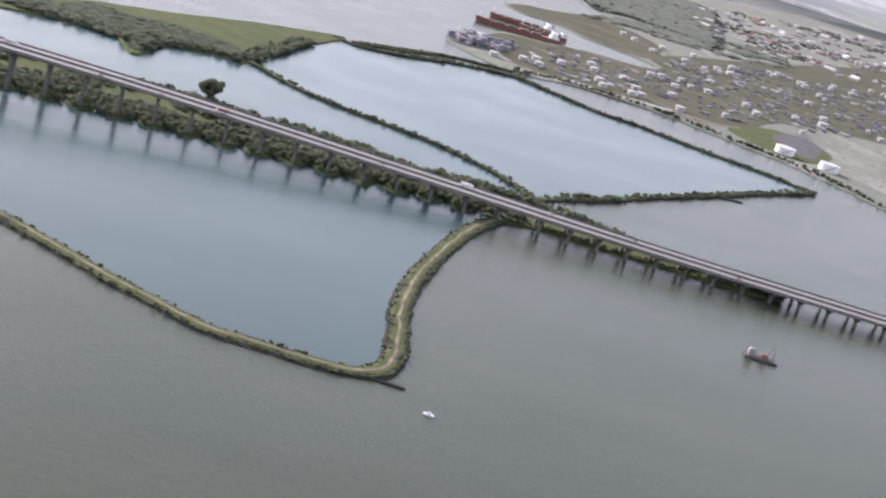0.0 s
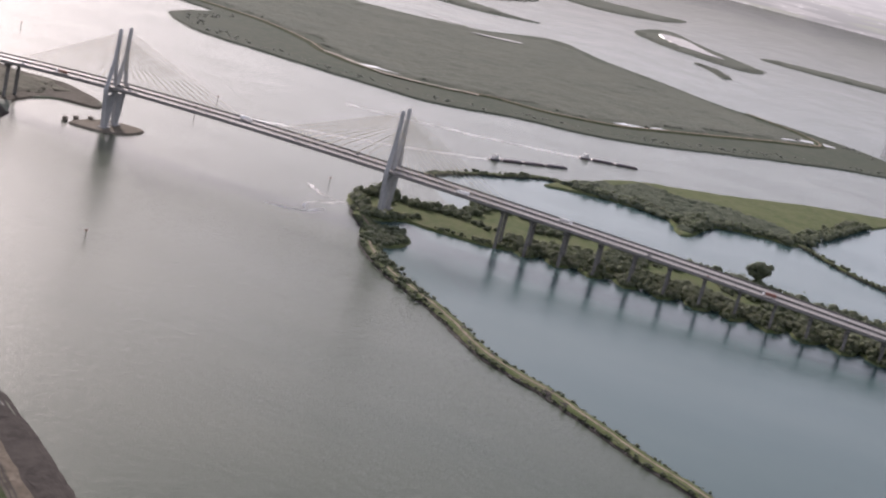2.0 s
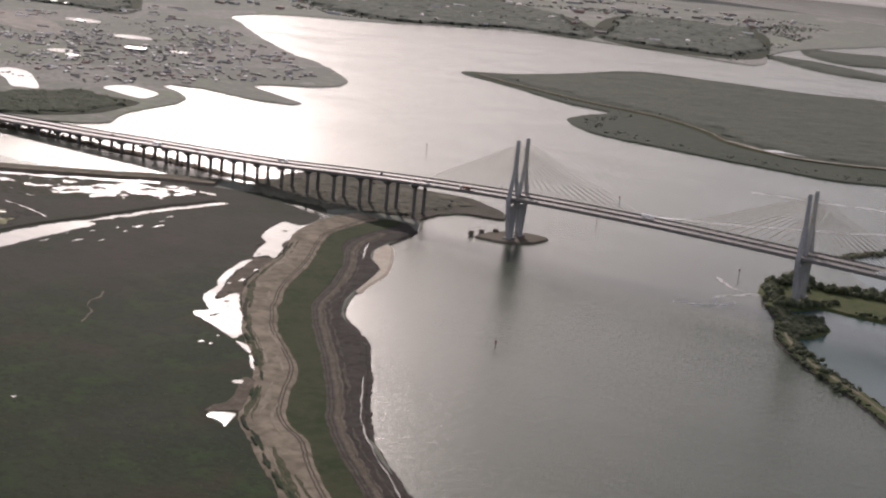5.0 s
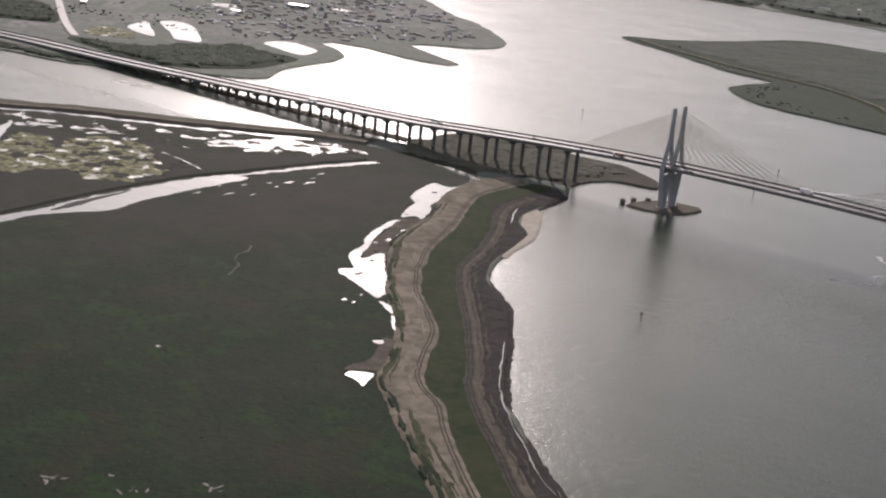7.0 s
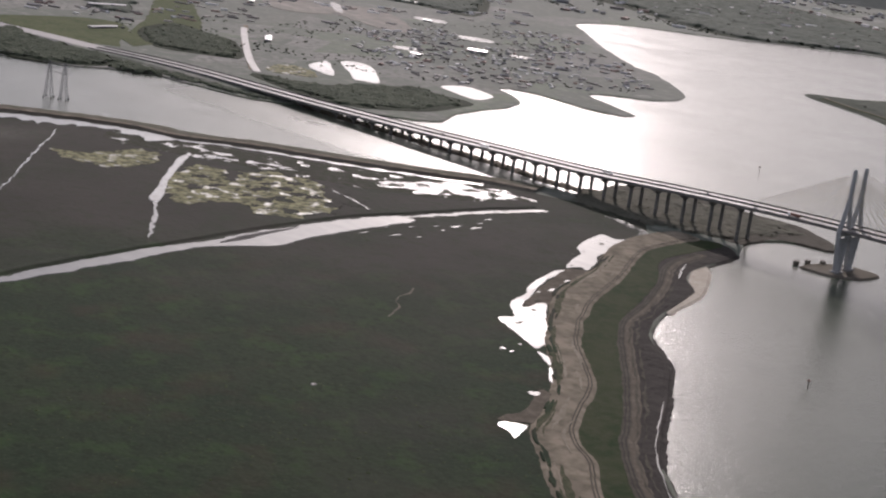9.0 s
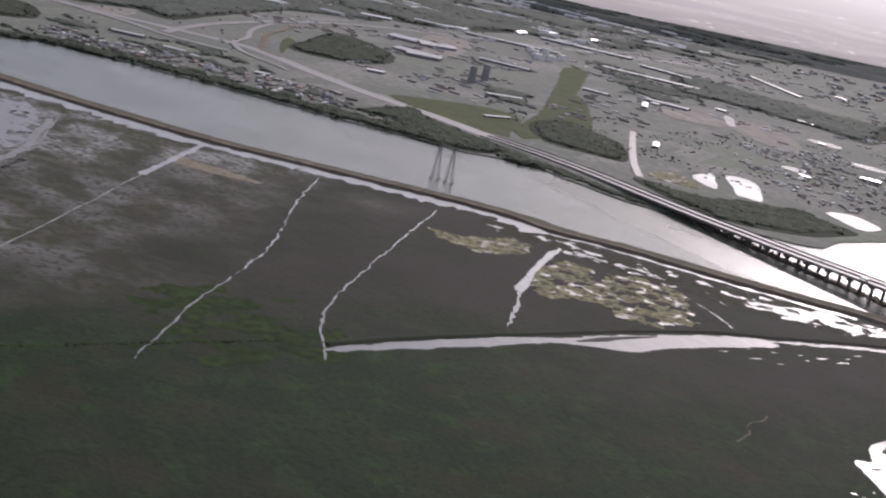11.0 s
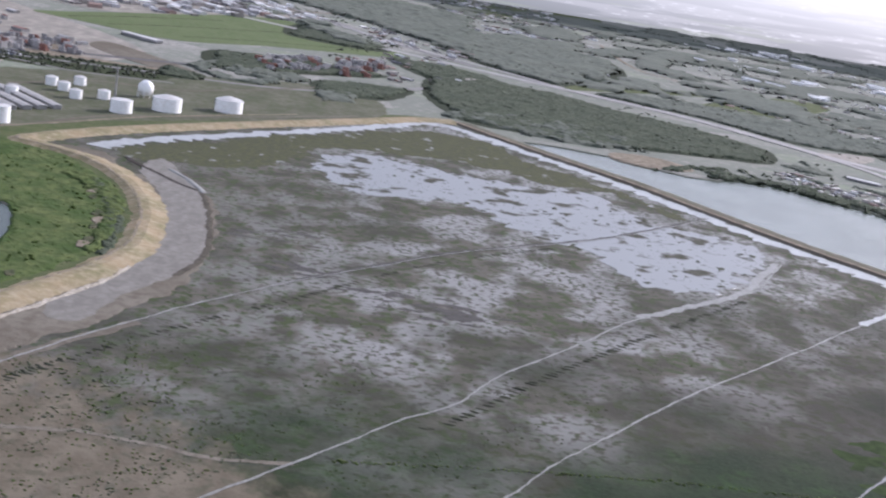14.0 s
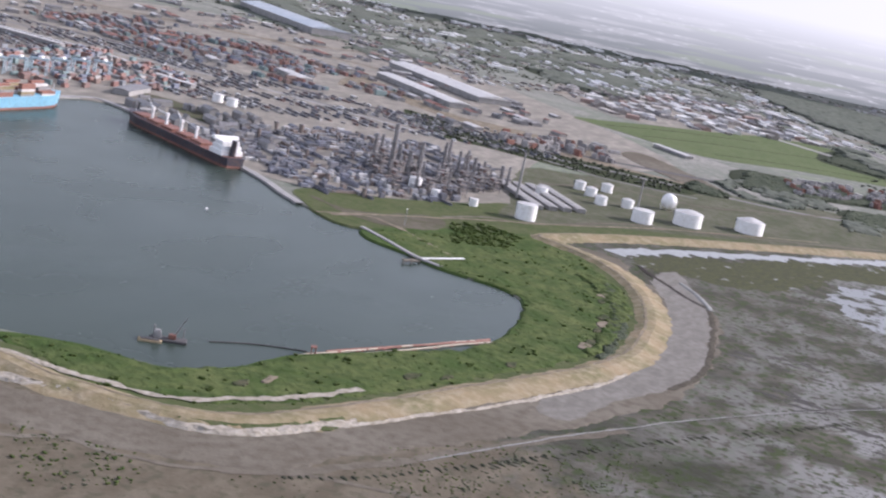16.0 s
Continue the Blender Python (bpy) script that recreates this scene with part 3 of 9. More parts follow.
def box(bm, size, at=(0, 0, 0), turn=0.0, bevel=0.0, taper=1.0):
    """A block standing on at, with its edges eased."""
    made = bmesh.ops.create_cube(bm, size=1.0)["verts"]
    for v in made:
        k = taper if v.co.z > 0 else 1.0
        v.co = Vector((v.co.x * size[0] * k, v.co.y * size[1] * k, (v.co.z + 0.5) * size[2]))
    if bevel:
        edges = list({ed for v in made for ed in v.link_edges})
        res = bmesh.ops.bevel(bm, geom=edges, offset=bevel, segments=1, affect="EDGES")
        made = list({v for v in res["verts"]} | {v for f in res["faces"] for v in f.verts} | {v for v in made if v.is_valid})
    m = Matrix.Translation(at) @ Matrix.Rotation(turn, 4, "Z")
    bmesh.ops.transform(bm, matrix=m, verts=made)
    return made


def tube(bm, a, b, r, r2=None, sides=8):
    """A round bar from a to b."""
    a, b = Vector(a), Vector(b)
    way = b - a
    m = Matrix.Translation((a + b) / 2) @ way.to_track_quat("Z", "Y").to_matrix().to_4x4()
    return bmesh.ops.create_cone(bm, cap_ends=True, segments=sides, radius1=r, radius2=r if r2 is None else r2, depth=way.length, matrix=m)["verts"]


def land(name, outline, z, material, label, wobble=2.5, step=14.0, drop=2.0, slope=3.0, category="ground", smooth=True):
    """A body of land: its top a little above the water and a sloping shore all round."""
    ring = spline(outline, step, wobble, True) if smooth else [Vector(p) for p in outline]
    ring = [Vector((p.x, p.y, 0)) for p in ring]
    n = len(ring)
    from_area = sum(ring[k].x * ring[(k + 1) % n].y - ring[(k + 1) % n].x * ring[k].y for k in range(n))
    if from_area < 0:
        ring.reverse()
    verts, faces = [], []
    from mathutils.geometry import tessellate_polygon
    for k, p in enumerate(ring):
        t = (ring[(k + 1) % n] - ring[k - 1]).normalized()
        out = Vector((t.y, -t.x, 0))
        verts += [(p.x, p.y, z), (p.x + out.x * slope, p.y + out.y * slope, z - drop)]
    for tri in tessellate_polygon([ring]):
        i, j, k = tri
        up = (ring[j] - ring[i]).cross(ring[k] - ring[i]).z
        faces.append((2 * i, 2 * j, 2 * k) if up > 0 else (2 * i, 2 * k, 2 * j))
    for k in range(n):
        q = (k + 1) % n
        faces.append((2 * k, 2 * k + 1, 2 * q + 1, 2 * q))
    return tagged(joined(name, verts, faces, material), label, category, kind="structure")


def ribbon(name, points, profile, material, label="", category="", step=6.0, wobble=0.0, parent=None, rough_z=0.0, kind="structure", closed=False, rough_x=0.0):
    """Sweeps a cross-section of (offset to the left, height) along a plan line; points with a third value carry their own height."""
    line = spline([tuple(p) + (0,) * (3 - len(p)) for p in points], step, wobble, closed)
    n, w, verts, faces = len(line), len(profile), [], []
    for k, p in enumerate(line):
        t = (line[min(k + 1, n - 1)] - line[max(k - 1, 0)])
        t.z = 0
        t.normalize()
        left = Vector((-t.y, t.x, 0))
        for j, (o, z) in enumerate(profile):
            if rough_x:
                o *= 1 + rough_x * noise.noise(Vector((p.x * 0.11, p.y * 0.11, j * 2.3)))
            zz = p.z + z + (rough_z * noise.noise(Vector((p.x * 0.2, p.y * 0.2, j))) if z > 0 else 0)
            verts.append((p.x + left.x * o, p.y + left.y * o, zz))
    for k in range(n - 1):
        for j in range(w - 1):
            a = k * w + j
            faces.append((a, a + w, a + w + 1, a + 1))
    ob = joined(name, verts, faces, material, parent)
    me = ob.data
    if len(me.polygons) and sum(p.normal.z for p in me.polygons) < 0:
        me.flip_normals()
    return tagged(ob, label, category, kind="" if parent else kind)


def sheet(name, outline, z, material, label, category="water", wobble=1.5, step=5.0):
    return land(name, outline, z, material, label, wobble, step, drop=0.6, slope=0.6, category=category)


# clump shapes for shrubs and far canopies
def clump_shape(seed, lumps, fine, leaves):
    rnd = random.Random(seed)
    verts, faces = [], []
    for q in range(lumps):
        bm = bmesh.new()
        bmesh.ops.create_icosphere(bm, subdivisions=fine, radius=1.0)
        r = rnd.uniform(0.32, 0.55) if lumps > 1 else 0.6
        c = Vector((rnd.uniform(-0.4, 0.4), rnd.uniform(-0.4, 0.4), rnd.uniform(0.3, 0.6))) if lumps > 1 else Vector((0, 0, 0.45))
        base = len(verts)
        for v in bm.verts:
            v.co *= r * (1 + 0.35 * noise.noise(v.co * 2.3 + Vector((seed, q, 0))) + rnd.uniform(-0.1, 0.1))
            verts.append(tuple(v.co + c))
        faces += [tuple(base + v.index for v in f.verts) for f in bm.faces]
        bm.free()
    for _ in range(leaves):
        d = Vector((rnd.gauss(0, 1), rnd.gauss(0, 1), abs(rnd.gauss(0.3, 0.8)))).normalized()
        c = Vector((0, 0, 0.42)) + d * rnd.uniform(0.5, 0.85)
        s, base = rnd.uniform(0.08, 0.16), len(verts)
        for _ in range(3):
            verts.append(tuple(c + Vector((rnd.uniform(-s, s), rnd.uniform(-s, s), rnd.uniform(-s, s)))))
        faces.append((base, base + 1, base + 2))
    return np.array(verts), np.array(faces)


NEAR = [clump_shape(k, 4, 1, 26) for k in range(8)]
MID = [clump_shape(40 + k, 2, 1, 14) for k in range(8)]
FAR = [clump_shape(20 + k, 1, 1, 7) for k in range(8)]


def scatter(name, shapes, spots, material, label, category, seed=1, flat=1.0):
    """Many plants joined into one body; spots of x, y, z, width, height."""
    rnd = np.random.RandomState(seed)
    vs, fs, base = [], [], 0
    for x, y, z, w, h in spots:
        v, f = shapes[rnd.randint(len(shapes))]
        a = rnd.uniform(0, 6.283)
        c, s = math.cos(a) * w, math.sin(a) * w
        vs.append(np.stack([x + v[:, 0] * c - v[:, 1] * s, y + v[:, 0] * s + v[:, 1] * c, z + v[:, 2] * h * flat], 1))
        fs.append(f + base)
        base += len(v)
    v, f = np.concatenate(vs), np.concatenate(fs)
    me = bpy.data.meshes.new(name)
    me.vertices.add(len(v))
    me.vertices.foreach_set("co", v.ravel())
    me.loops.add(f.size)
    me.loops.foreach_set("vertex_index", f.ravel())
    me.polygons.add(len(f))
    me.polygons.foreach_set("loop_start", np.arange(0, f.size, 3))
    me.polygons.foreach_set("loop_total", np.full(len(f), 3))
    me.update()
    me.validate()
    me.materials.append(M[material])
    return tagged(new(name, me), label, category, kind="stuff")


def along(points, offsets, gap, lo, hi, seed, z=0.5, jitter=1.5, keep=1.0):
    """Spots for plants along a plan line, at some distances to its left."""
    rnd = random.Random(seed)
    out = []
    line = spline([(p[0], p[1], 0) for p in points], gap)
    for k in range(len(line) - 1):
        t = (line[k + 1] - line[k]).normalized()
        for o in offsets:
            if rnd.random() > keep:
                continue
            s = rnd.uniform(lo, hi) * (0.75 + 0.5 * abs(noise.noise(Vector((line[k].x * 0.03, line[k].y * 0.03, o)))) * 2)
            oo = o + rnd.uniform(-jitter, jitter)
            out.append((line[k].x - t.y * oo + rnd.uniform(-jitter, jitter), line[k].y + t.x * oo + rnd.uniform(-jitter, jitter), z, s * rnd.uniform(0.9, 1.3), s))
    return out


def inside(x, y, poly):
    hit, n = False, len(poly)
    for k in range(n):
        (x1, y1), (x2, y2) = poly[k][:2], poly[(k + 1) % n][:2]
        if (y1 > y) != (y2 > y) and x < (x2 - x1) * (y - y1) / (y2 - y1) + x1:
            hit = not hit
    return hit


def field(poly, count, lo, hi, seed, z=0.5, patch=0.0, patch_size=60.0):
    """Spots for plants inside a plan outline, gathered in patches if asked."""
    rnd = random.Random(seed)
    xs, ys = [p[0] for p in poly], [p[1] for p in poly]
    out, tries = [], 0
    while len(out) < count and tries < count * 30:
        tries += 1
        x, y = rnd.uniform(min(xs), max(xs)), rnd.uniform(min(ys), max(ys))
        if not inside(x, y, poly) or (patch and noise.noise(Vector((x / patch_size, y / patch_size, seed))) < patch):
            continue
        s = rnd.uniform(lo, hi)
        out.append((x, y, z, s * rnd.uniform(0.9, 1.4), s))
    return out


def canopy(name, poly, space, low, high, seed, z, material, label, gaps=None, gap_size=150.0):
    """A close canopy seen from far above: an uneven, lumpy top that falls to the ground round its ragged edge."""
    rnd = random.Random(seed)
    xs, ys = [p[0] for p in poly], [p[1] for p in poly]
    nx, ny = int((max(xs) - min(xs)) / space) + 2, int((max(ys) - min(ys)) / space) + 2
    index, verts, faces = {}, [], []
    for i in range(nx):
        for j in range(ny):
            x, y = min(xs) + (i + rnd.uniform(-0.3, 0.3)) * space, min(ys) + (j + rnd.uniform(-0.3, 0.3)) * space
            q = Vector((x / space * 0.2, y / space * 0.2, seed))
            if gaps is not None and noise.fractal(Vector((x / gap_size, y / gap_size * 1.6, seed)), 0.6, 2.0, 4) < gaps:
                continue
            if inside(x + 3 * space * noise.noise(q), y + 3 * space * noise.noise(q + Vector((7, 3, 1))), poly):
                index[i, j] = len(verts)
                lump = 0.5 + 0.5 * noise.noise(q * 1.7) + rnd.uniform(-0.35, 0.35)
                verts.append([x, y, z + low + (high - low) * lump])
    for (i, j), k in index.items():
        ring = [index.get(c) for c in ((i + 1, j), (i + 1, j + 1), (i, j + 1))]
        if None not in ring:
            faces += [(k, ring[0], ring[1]), (k, ring[1], ring[2])]
        if any((i + a, j + b) not in index for a, b in ((1, 0), (-1, 0), (0, 1), (0, -1))):
            verts[k][2] = z - 0.2
    ob = joined(name, verts, faces, material)
    ob.data.polygons.foreach_set("use_smooth", [True] * len(faces))
    return tagged(ob, label, "woodland", kind="stuff")


# ---- water and land ----
bm = bmesh.new()
bmesh.ops.create_circle(bm, cap_ends=True, segments=96, radius=24000)
tagged(part("water", bm, "river"), "grey-green silty river water with small ripples", "water", kind="structure")

# glowing backdrop far behind the last land: painted flat woods and towns fading upwards into painted haze
EYE_UP, RIM = 236.0, 4850.0
haze = bpy.data.materials.new("painted_haze_glow")
haze.use_nodes = True
nt = haze.node_tree
nt.nodes.remove(nt.nodes["Principled BSDF"])
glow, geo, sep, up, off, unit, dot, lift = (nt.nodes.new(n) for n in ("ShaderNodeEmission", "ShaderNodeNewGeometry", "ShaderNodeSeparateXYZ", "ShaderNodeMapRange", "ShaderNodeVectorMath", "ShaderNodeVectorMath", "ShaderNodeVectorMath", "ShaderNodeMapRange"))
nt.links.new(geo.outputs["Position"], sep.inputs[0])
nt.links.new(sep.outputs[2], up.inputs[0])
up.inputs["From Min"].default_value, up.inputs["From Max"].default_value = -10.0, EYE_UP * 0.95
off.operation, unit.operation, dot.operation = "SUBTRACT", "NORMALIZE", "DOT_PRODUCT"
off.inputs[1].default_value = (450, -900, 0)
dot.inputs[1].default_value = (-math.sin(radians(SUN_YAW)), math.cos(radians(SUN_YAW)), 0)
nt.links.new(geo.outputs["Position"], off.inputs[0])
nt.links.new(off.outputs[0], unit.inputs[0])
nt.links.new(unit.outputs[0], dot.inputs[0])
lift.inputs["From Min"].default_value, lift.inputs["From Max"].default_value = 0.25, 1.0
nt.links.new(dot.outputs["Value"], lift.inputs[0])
# haze and land colours are painted brighter towards the sun
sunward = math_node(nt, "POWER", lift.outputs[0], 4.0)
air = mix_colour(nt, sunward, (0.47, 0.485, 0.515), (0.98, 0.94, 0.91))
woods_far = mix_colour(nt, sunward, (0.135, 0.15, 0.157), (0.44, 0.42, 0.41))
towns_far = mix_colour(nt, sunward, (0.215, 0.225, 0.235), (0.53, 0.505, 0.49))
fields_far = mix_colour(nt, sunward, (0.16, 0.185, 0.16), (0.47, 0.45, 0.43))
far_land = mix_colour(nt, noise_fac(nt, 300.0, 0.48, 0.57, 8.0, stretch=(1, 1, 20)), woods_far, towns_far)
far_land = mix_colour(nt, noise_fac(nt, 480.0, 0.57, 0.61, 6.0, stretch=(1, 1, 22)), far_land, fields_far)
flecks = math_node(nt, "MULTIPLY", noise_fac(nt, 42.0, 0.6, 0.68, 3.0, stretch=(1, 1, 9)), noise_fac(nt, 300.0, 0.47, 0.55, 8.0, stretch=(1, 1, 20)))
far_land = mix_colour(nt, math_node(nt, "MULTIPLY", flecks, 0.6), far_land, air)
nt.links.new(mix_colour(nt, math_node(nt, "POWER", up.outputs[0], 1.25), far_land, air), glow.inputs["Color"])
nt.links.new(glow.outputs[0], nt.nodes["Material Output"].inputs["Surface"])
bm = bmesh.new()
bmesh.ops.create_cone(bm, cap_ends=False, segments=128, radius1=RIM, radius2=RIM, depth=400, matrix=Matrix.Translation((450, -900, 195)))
tagged(part("backdrop", bm, haze), "glowing backdrop painted as pale hazy distance along the horizon", "backdrop", kind="structure")

SHORE_E = [(440, -1000), (425, -760), (340, -590), (262, -506), (205, -456), (188, -442), (171, -427), (149, -408), (129, -383), (112, -358), (90, -324), (64, -287), (54, -277), (31, -259), (21, -247), (7, -221), (-2, -192), (-16, -152), (-35, -133), (-46, -111), (-50, -90), (-52, -62), (-58, -42), (-77, 4), (-66, 34), (-32, 60)]
CHANNEL_S = [(-248, -29), (-279, -47), (-299, -63), (-340, -95), (-384, -124), (-432, -156), (-472, -193), (-518, -212), (-561, -247), (-609, -299), (-659, -350), (-712, -398), (-829, -478), (-939, -542), (-1056, -606), (-1158, -678), (-1239, -728)]
CHANNEL_S = [(x - 6, y + 9) for x, y in CHANNEL_S]
CHANNEL_N = [(-1250, -690), (-1229, -610), (-1185, -566), (-1165, -520), (-1195, -470), (-1192, -430), (-1125, -365), (-1061, -325), (-989, -268), (-902, -213), (-857, -173), (-812, -133), (-784, -126), (-760, -86), (-733, -57), (-683, -50), (-639, -42), (-603, -35), (-578, -18), (-560, 15)]
BAY = [(-479, 79), (-504, 143), (-532, 267), (-612, 320), (-582, 343), (-481, 337), (-457, 365), (-564, 421), (-518, 490), (-537, 568), (-652, 672), (-735, 720), (-871, 830), (-1003, 952), (-1090, 1040), (-1075, 1160), (-937, 1277), (-785, 1457), (-620, 1469), (-496, 1462), (-352, 1441), (-322, 1487)]
BASIN_S = [(-685, -1381), (-660, -1342), (-643, -1293), (-620, -1258), (-590, -1222), (-575, -1189), (-570, -1151), (-550, -1124), (-491, -1109), (-436, -1103), (-377, -1112), (-338, -1138), (-273, -1173), (-222, -1187), (-194, -1208), (-190, -1236), (-185, -1266), (-175, -1294), (-120, -1330), (0, -1345), (300, -1220)]
land("land_west", SHORE_E + [(-100, 62), (-160, 34), (-200, 4), (-228, -16)] + CHANNEL_S + CHANNEL_N + BAY + [(-380, 1800), (-300, 2500), (-700, 3000), (-2500, 3300), (-6500, 4200), (-6500, -5500), (-600, -4000), (-500, -1765), (-712, -1752), (-880, -1738), (-905, -1691), (-754, -1461)] + BASIN_S, 1.0, "scrub", "flat scrub-covered mainland with a worn natural shore", step=16.0, wobble=3.0)
land("land_east", [(1139, 430), (1116, 483), (1072, 542), (1019, 586), (964, 632), (903, 659), (836, 665), (775, 640), (735, 680), (705, 740), (715, 800), (745, 850), (778, 880), (800, 955), (870, 975), (930, 1008), (1005, 1008), (1040, 1055), (1000, 1110), (955, 1150), (925, 1215), (880, 1226), (856, 1258), (854, 1294), (891, 1352), (939, 1383), (1025, 1475), (1068, 1560), (1085, 1690), (1089, 1825), (1046, 1885), (955, 1862), (892, 1920), (828, 1978), (923, 2130), (1075, 2230), (1290, 2350), (1460, 2480), (1500, 2700), (5200, 5200), (5200, -2500), (1700, -350), (1290, 220)], 1.0, "scrub", "flat industrial shore land with grass and bare earth", step=16.0)
land("island_north", [(-511, 806), (-403, 748), (-300, 688), (-230, 668), (-236, 610), (-232, 562), (-172, 505), (-95, 490), (-17, 480), (45, 476), (105, 477), (183, 527), (240, 545), (296, 580), (373, 663), (439, 736), (503, 802), (558, 843), (608, 896), (588, 954), (529, 1016), (443, 1060), (346, 1089), (246, 1170), (147, 1245), (50, 1340), (-38, 1206), (-152, 1155), (-279, 1139), (-387, 1113), (-429, 966), (-467, 866)], 1.2, "wood", "low wooded island of dull green scrub", step=12.0)
FAR_ISLES = [
    [(98, 1880), (136, 2080), (235, 1925), (353, 1752), (322, 1670), (217, 1714), (148, 1774)],
    [(248, 1595), (285, 1520), (312, 1454), (322, 1480), (290, 1570)],
    [(340, 2040), (365, 1990), (569, 1990), (783, 2040), (900, 2200), (600, 2110), (430, 2090)],
    [(-387, 1664), (-295, 1660), (-170, 1600), (-74, 1550), (-19, 1549), (-98, 1487), (-209, 1489), (-326, 1582)],
    [(-369, 1889), (-264, 1939), (-158, 1989), (-118, 1983), (-156, 1765), (-228, 1681), (-330, 1760)],
    [(-314, 2425), (-125, 2433), (44, 2441), (127, 2480), (92, 2294), (-34, 2169), (-199, 2276)],
]
for k, outline in enumerate(FAR_ISLES):
    land("island_far", outline, 1.0, "wood", "far low marsh island in the estuary", step=20.0)
    canopy("isle_growth", outline, 11.0, 0.6, 1.8, 60 + k, 1.0, "lowcanopy", "low dull growth on the far island")
sheet("isle_pond", [(139, 1940), (186, 1950), (247, 1819), (283, 1765), (232, 1775), (173, 1831)], 3.2, "pond", "bright pond on the far island", "pond", 5.0, 8.0)

# ---- dikes, bank and lagoons ----
DIKE = [(196, -8), (203, -28), (222, -60), (232, -93), (252, -124), (271, -145), (293, -166), (318, -194), (337, -218), (360, -236), (384, -251), (409, -271), (435, -293), (459, -310), (481, -326), (504, -331), (530, -336), (548, -338), (562, -332), (571, -316), (577, -279), (580, -246), (587, -207), (598, -167), (619, -104), (645, -42), (668, -4)]
LAG_A = [(481, 302), (523, 246), (560, 217), (606, 194), (633, 178), (659, 155), (683, 128), (698, 95), (710, 65)]
LAG_B = [(700, 70), (728, 100), (766, 131), (823, 191), (885, 251), (965, 333), (1050, 411)]
LAG_C = [(1050, 411), (1024, 439), (982, 463), (939, 488), (891, 521), (855, 532), (823, 561), (785, 599), (761, 613), (696, 590), (642, 550), (592, 530), (563, 546)]
LAG_D = [(585, 545), (640, 580), (690, 625), (740, 640), (790, 650)]
BANK_S = [(182, 10), (188, -4), (203, -26), (216, -24), (228, -8), (250, -9), (288, -5)]
BANK_S += [(309 + 23.7 * k + d, y + (6 if 2 < k < 6 and y > 5 else 0)) for k in range(15) for d, y in ((-6, 2), (0, -5), (6, 0), (12, 14))]
BANK_S += [(670, -6), (700, -4), (740, -12), (800, -20), (850, -27)]
BANK_N = [(870, -16), (830, -2), (790, 16), (750, 42), (724, 58), (700, 72), (670, 78), (617, 78), (566, 94), (506, 98), (446, 106), (380, 108), (310, 106), (285, 108), (254, 112), (247, 64), (217, 44), (190, 46), (179, 26)]
land("bank", BANK_S + BANK_N, 1.4, "grass", "grassy bank with scrub beneath the bridge approach", wobble=1.2, step=5.0)
land("island_green", [(275, 240), (291, 285), (329, 362), (403, 421), (482, 496), (561, 552), (575, 552), (544, 477), (492, 380), (481, 292), (456, 290), (412, 268), (398, 206), (388, 215), (376, 250), (335, 258), (298, 250)], 1.5, "grass", "green grassy island with a scrub-lined shore", wobble=2.0, step=6.0)

LAGOON = DIKE + [(660, 3), (600, 10), (480, 12), (400, 25), (300, 10), (228, -3)]
sheet("water_lagoon_near", LAGOON, 0.06, "lagoon", "still blue-grey lagoon water inside the dike")
sheet("water_lagoon_far", [(724, 55), (728, 98), (766, 131), (823, 191), (885, 251), (965, 333), (1050, 411), (1024, 439), (982, 463), (939, 488), (891, 521), (855, 532), (823, 561), (785, 599), (761, 613), (696, 592), (642, 552), (592, 532), (563, 546), (400, 420), (329, 364), (291, 287), (264, 267), (239, 225), (214, 190), (197, 151), (245, 70), (300, 100), (446, 100), (566, 88), (670, 70)], 0.06, "lagoon", "still pale blue lagoon water behind the bridge")


def dike(name, line, wide, label, track=True):
    ribbon(name + "_slope", line, [(wide, -1.0), (wide * 0.75, 0.5), (wide * 0.4, 1.7), (-wide * 0.4, 1.7), (-wide * 0.75, 0.5), (-wide, -1.0)], "rock", "dark rock armour along the " + label, "dike", 4.0, 1.2, rough_z=0.5, rough_x=0.25)
    ribbon(name + "_crest", line, [(wide * 0.62, 1.2), (wide * 0.35, 1.85), (-wide * 0.35, 1.85), (-wide * 0.62, 1.2)], "grass", "grassy crest of the " + label, "dike", 4.0, 1.2, rough_x=0.2)
    if track:
        ribbon(name + "_track", line, [(0.85, 1.9), (0, 1.98), (-0.85, 1.9)], "sand", "pale gravel track on the " + label, "track", 4.0, 1.2, rough_x=0.5)


dike("dike_south", DIKE, 8.0, "curved dike")
dike("dike_lagoon", LAG_A, 4.0, "lagoon dike", False)
dike("dike_cross", LAG_B, 5.0, "cross dike", False)
dike("dike_outer", LAG_C, 4.5, "outer dike", False)
dike("dike_inner", LAG_D, 4.0, "inner dike", False)
SPIT_G = [(192, 140), (197, 151), (214, 190), (239, 225), (264, 262), (290, 270)]
dike("dike_spit", SPIT_G, 4.5, "narrow spit", False)
ribbon("rock_spit", [(555, -338), (576, -342)], [(2.5, -1), (1, 0.8), (-1, 0.8), (-2.5, -1)], "rock", "low rock groyne off the dike", "groyne", 3.0, 0.5, rough_z=0.6)
ribbon("rock_jetty", [(905, 268), (931, 275)], [(4, -1), (2, 1.0), (-2, 1.0), (-4, -1)], "rock", "short rubble jetty", "jetty", 3.0, 0.5, rough_z=0.6)

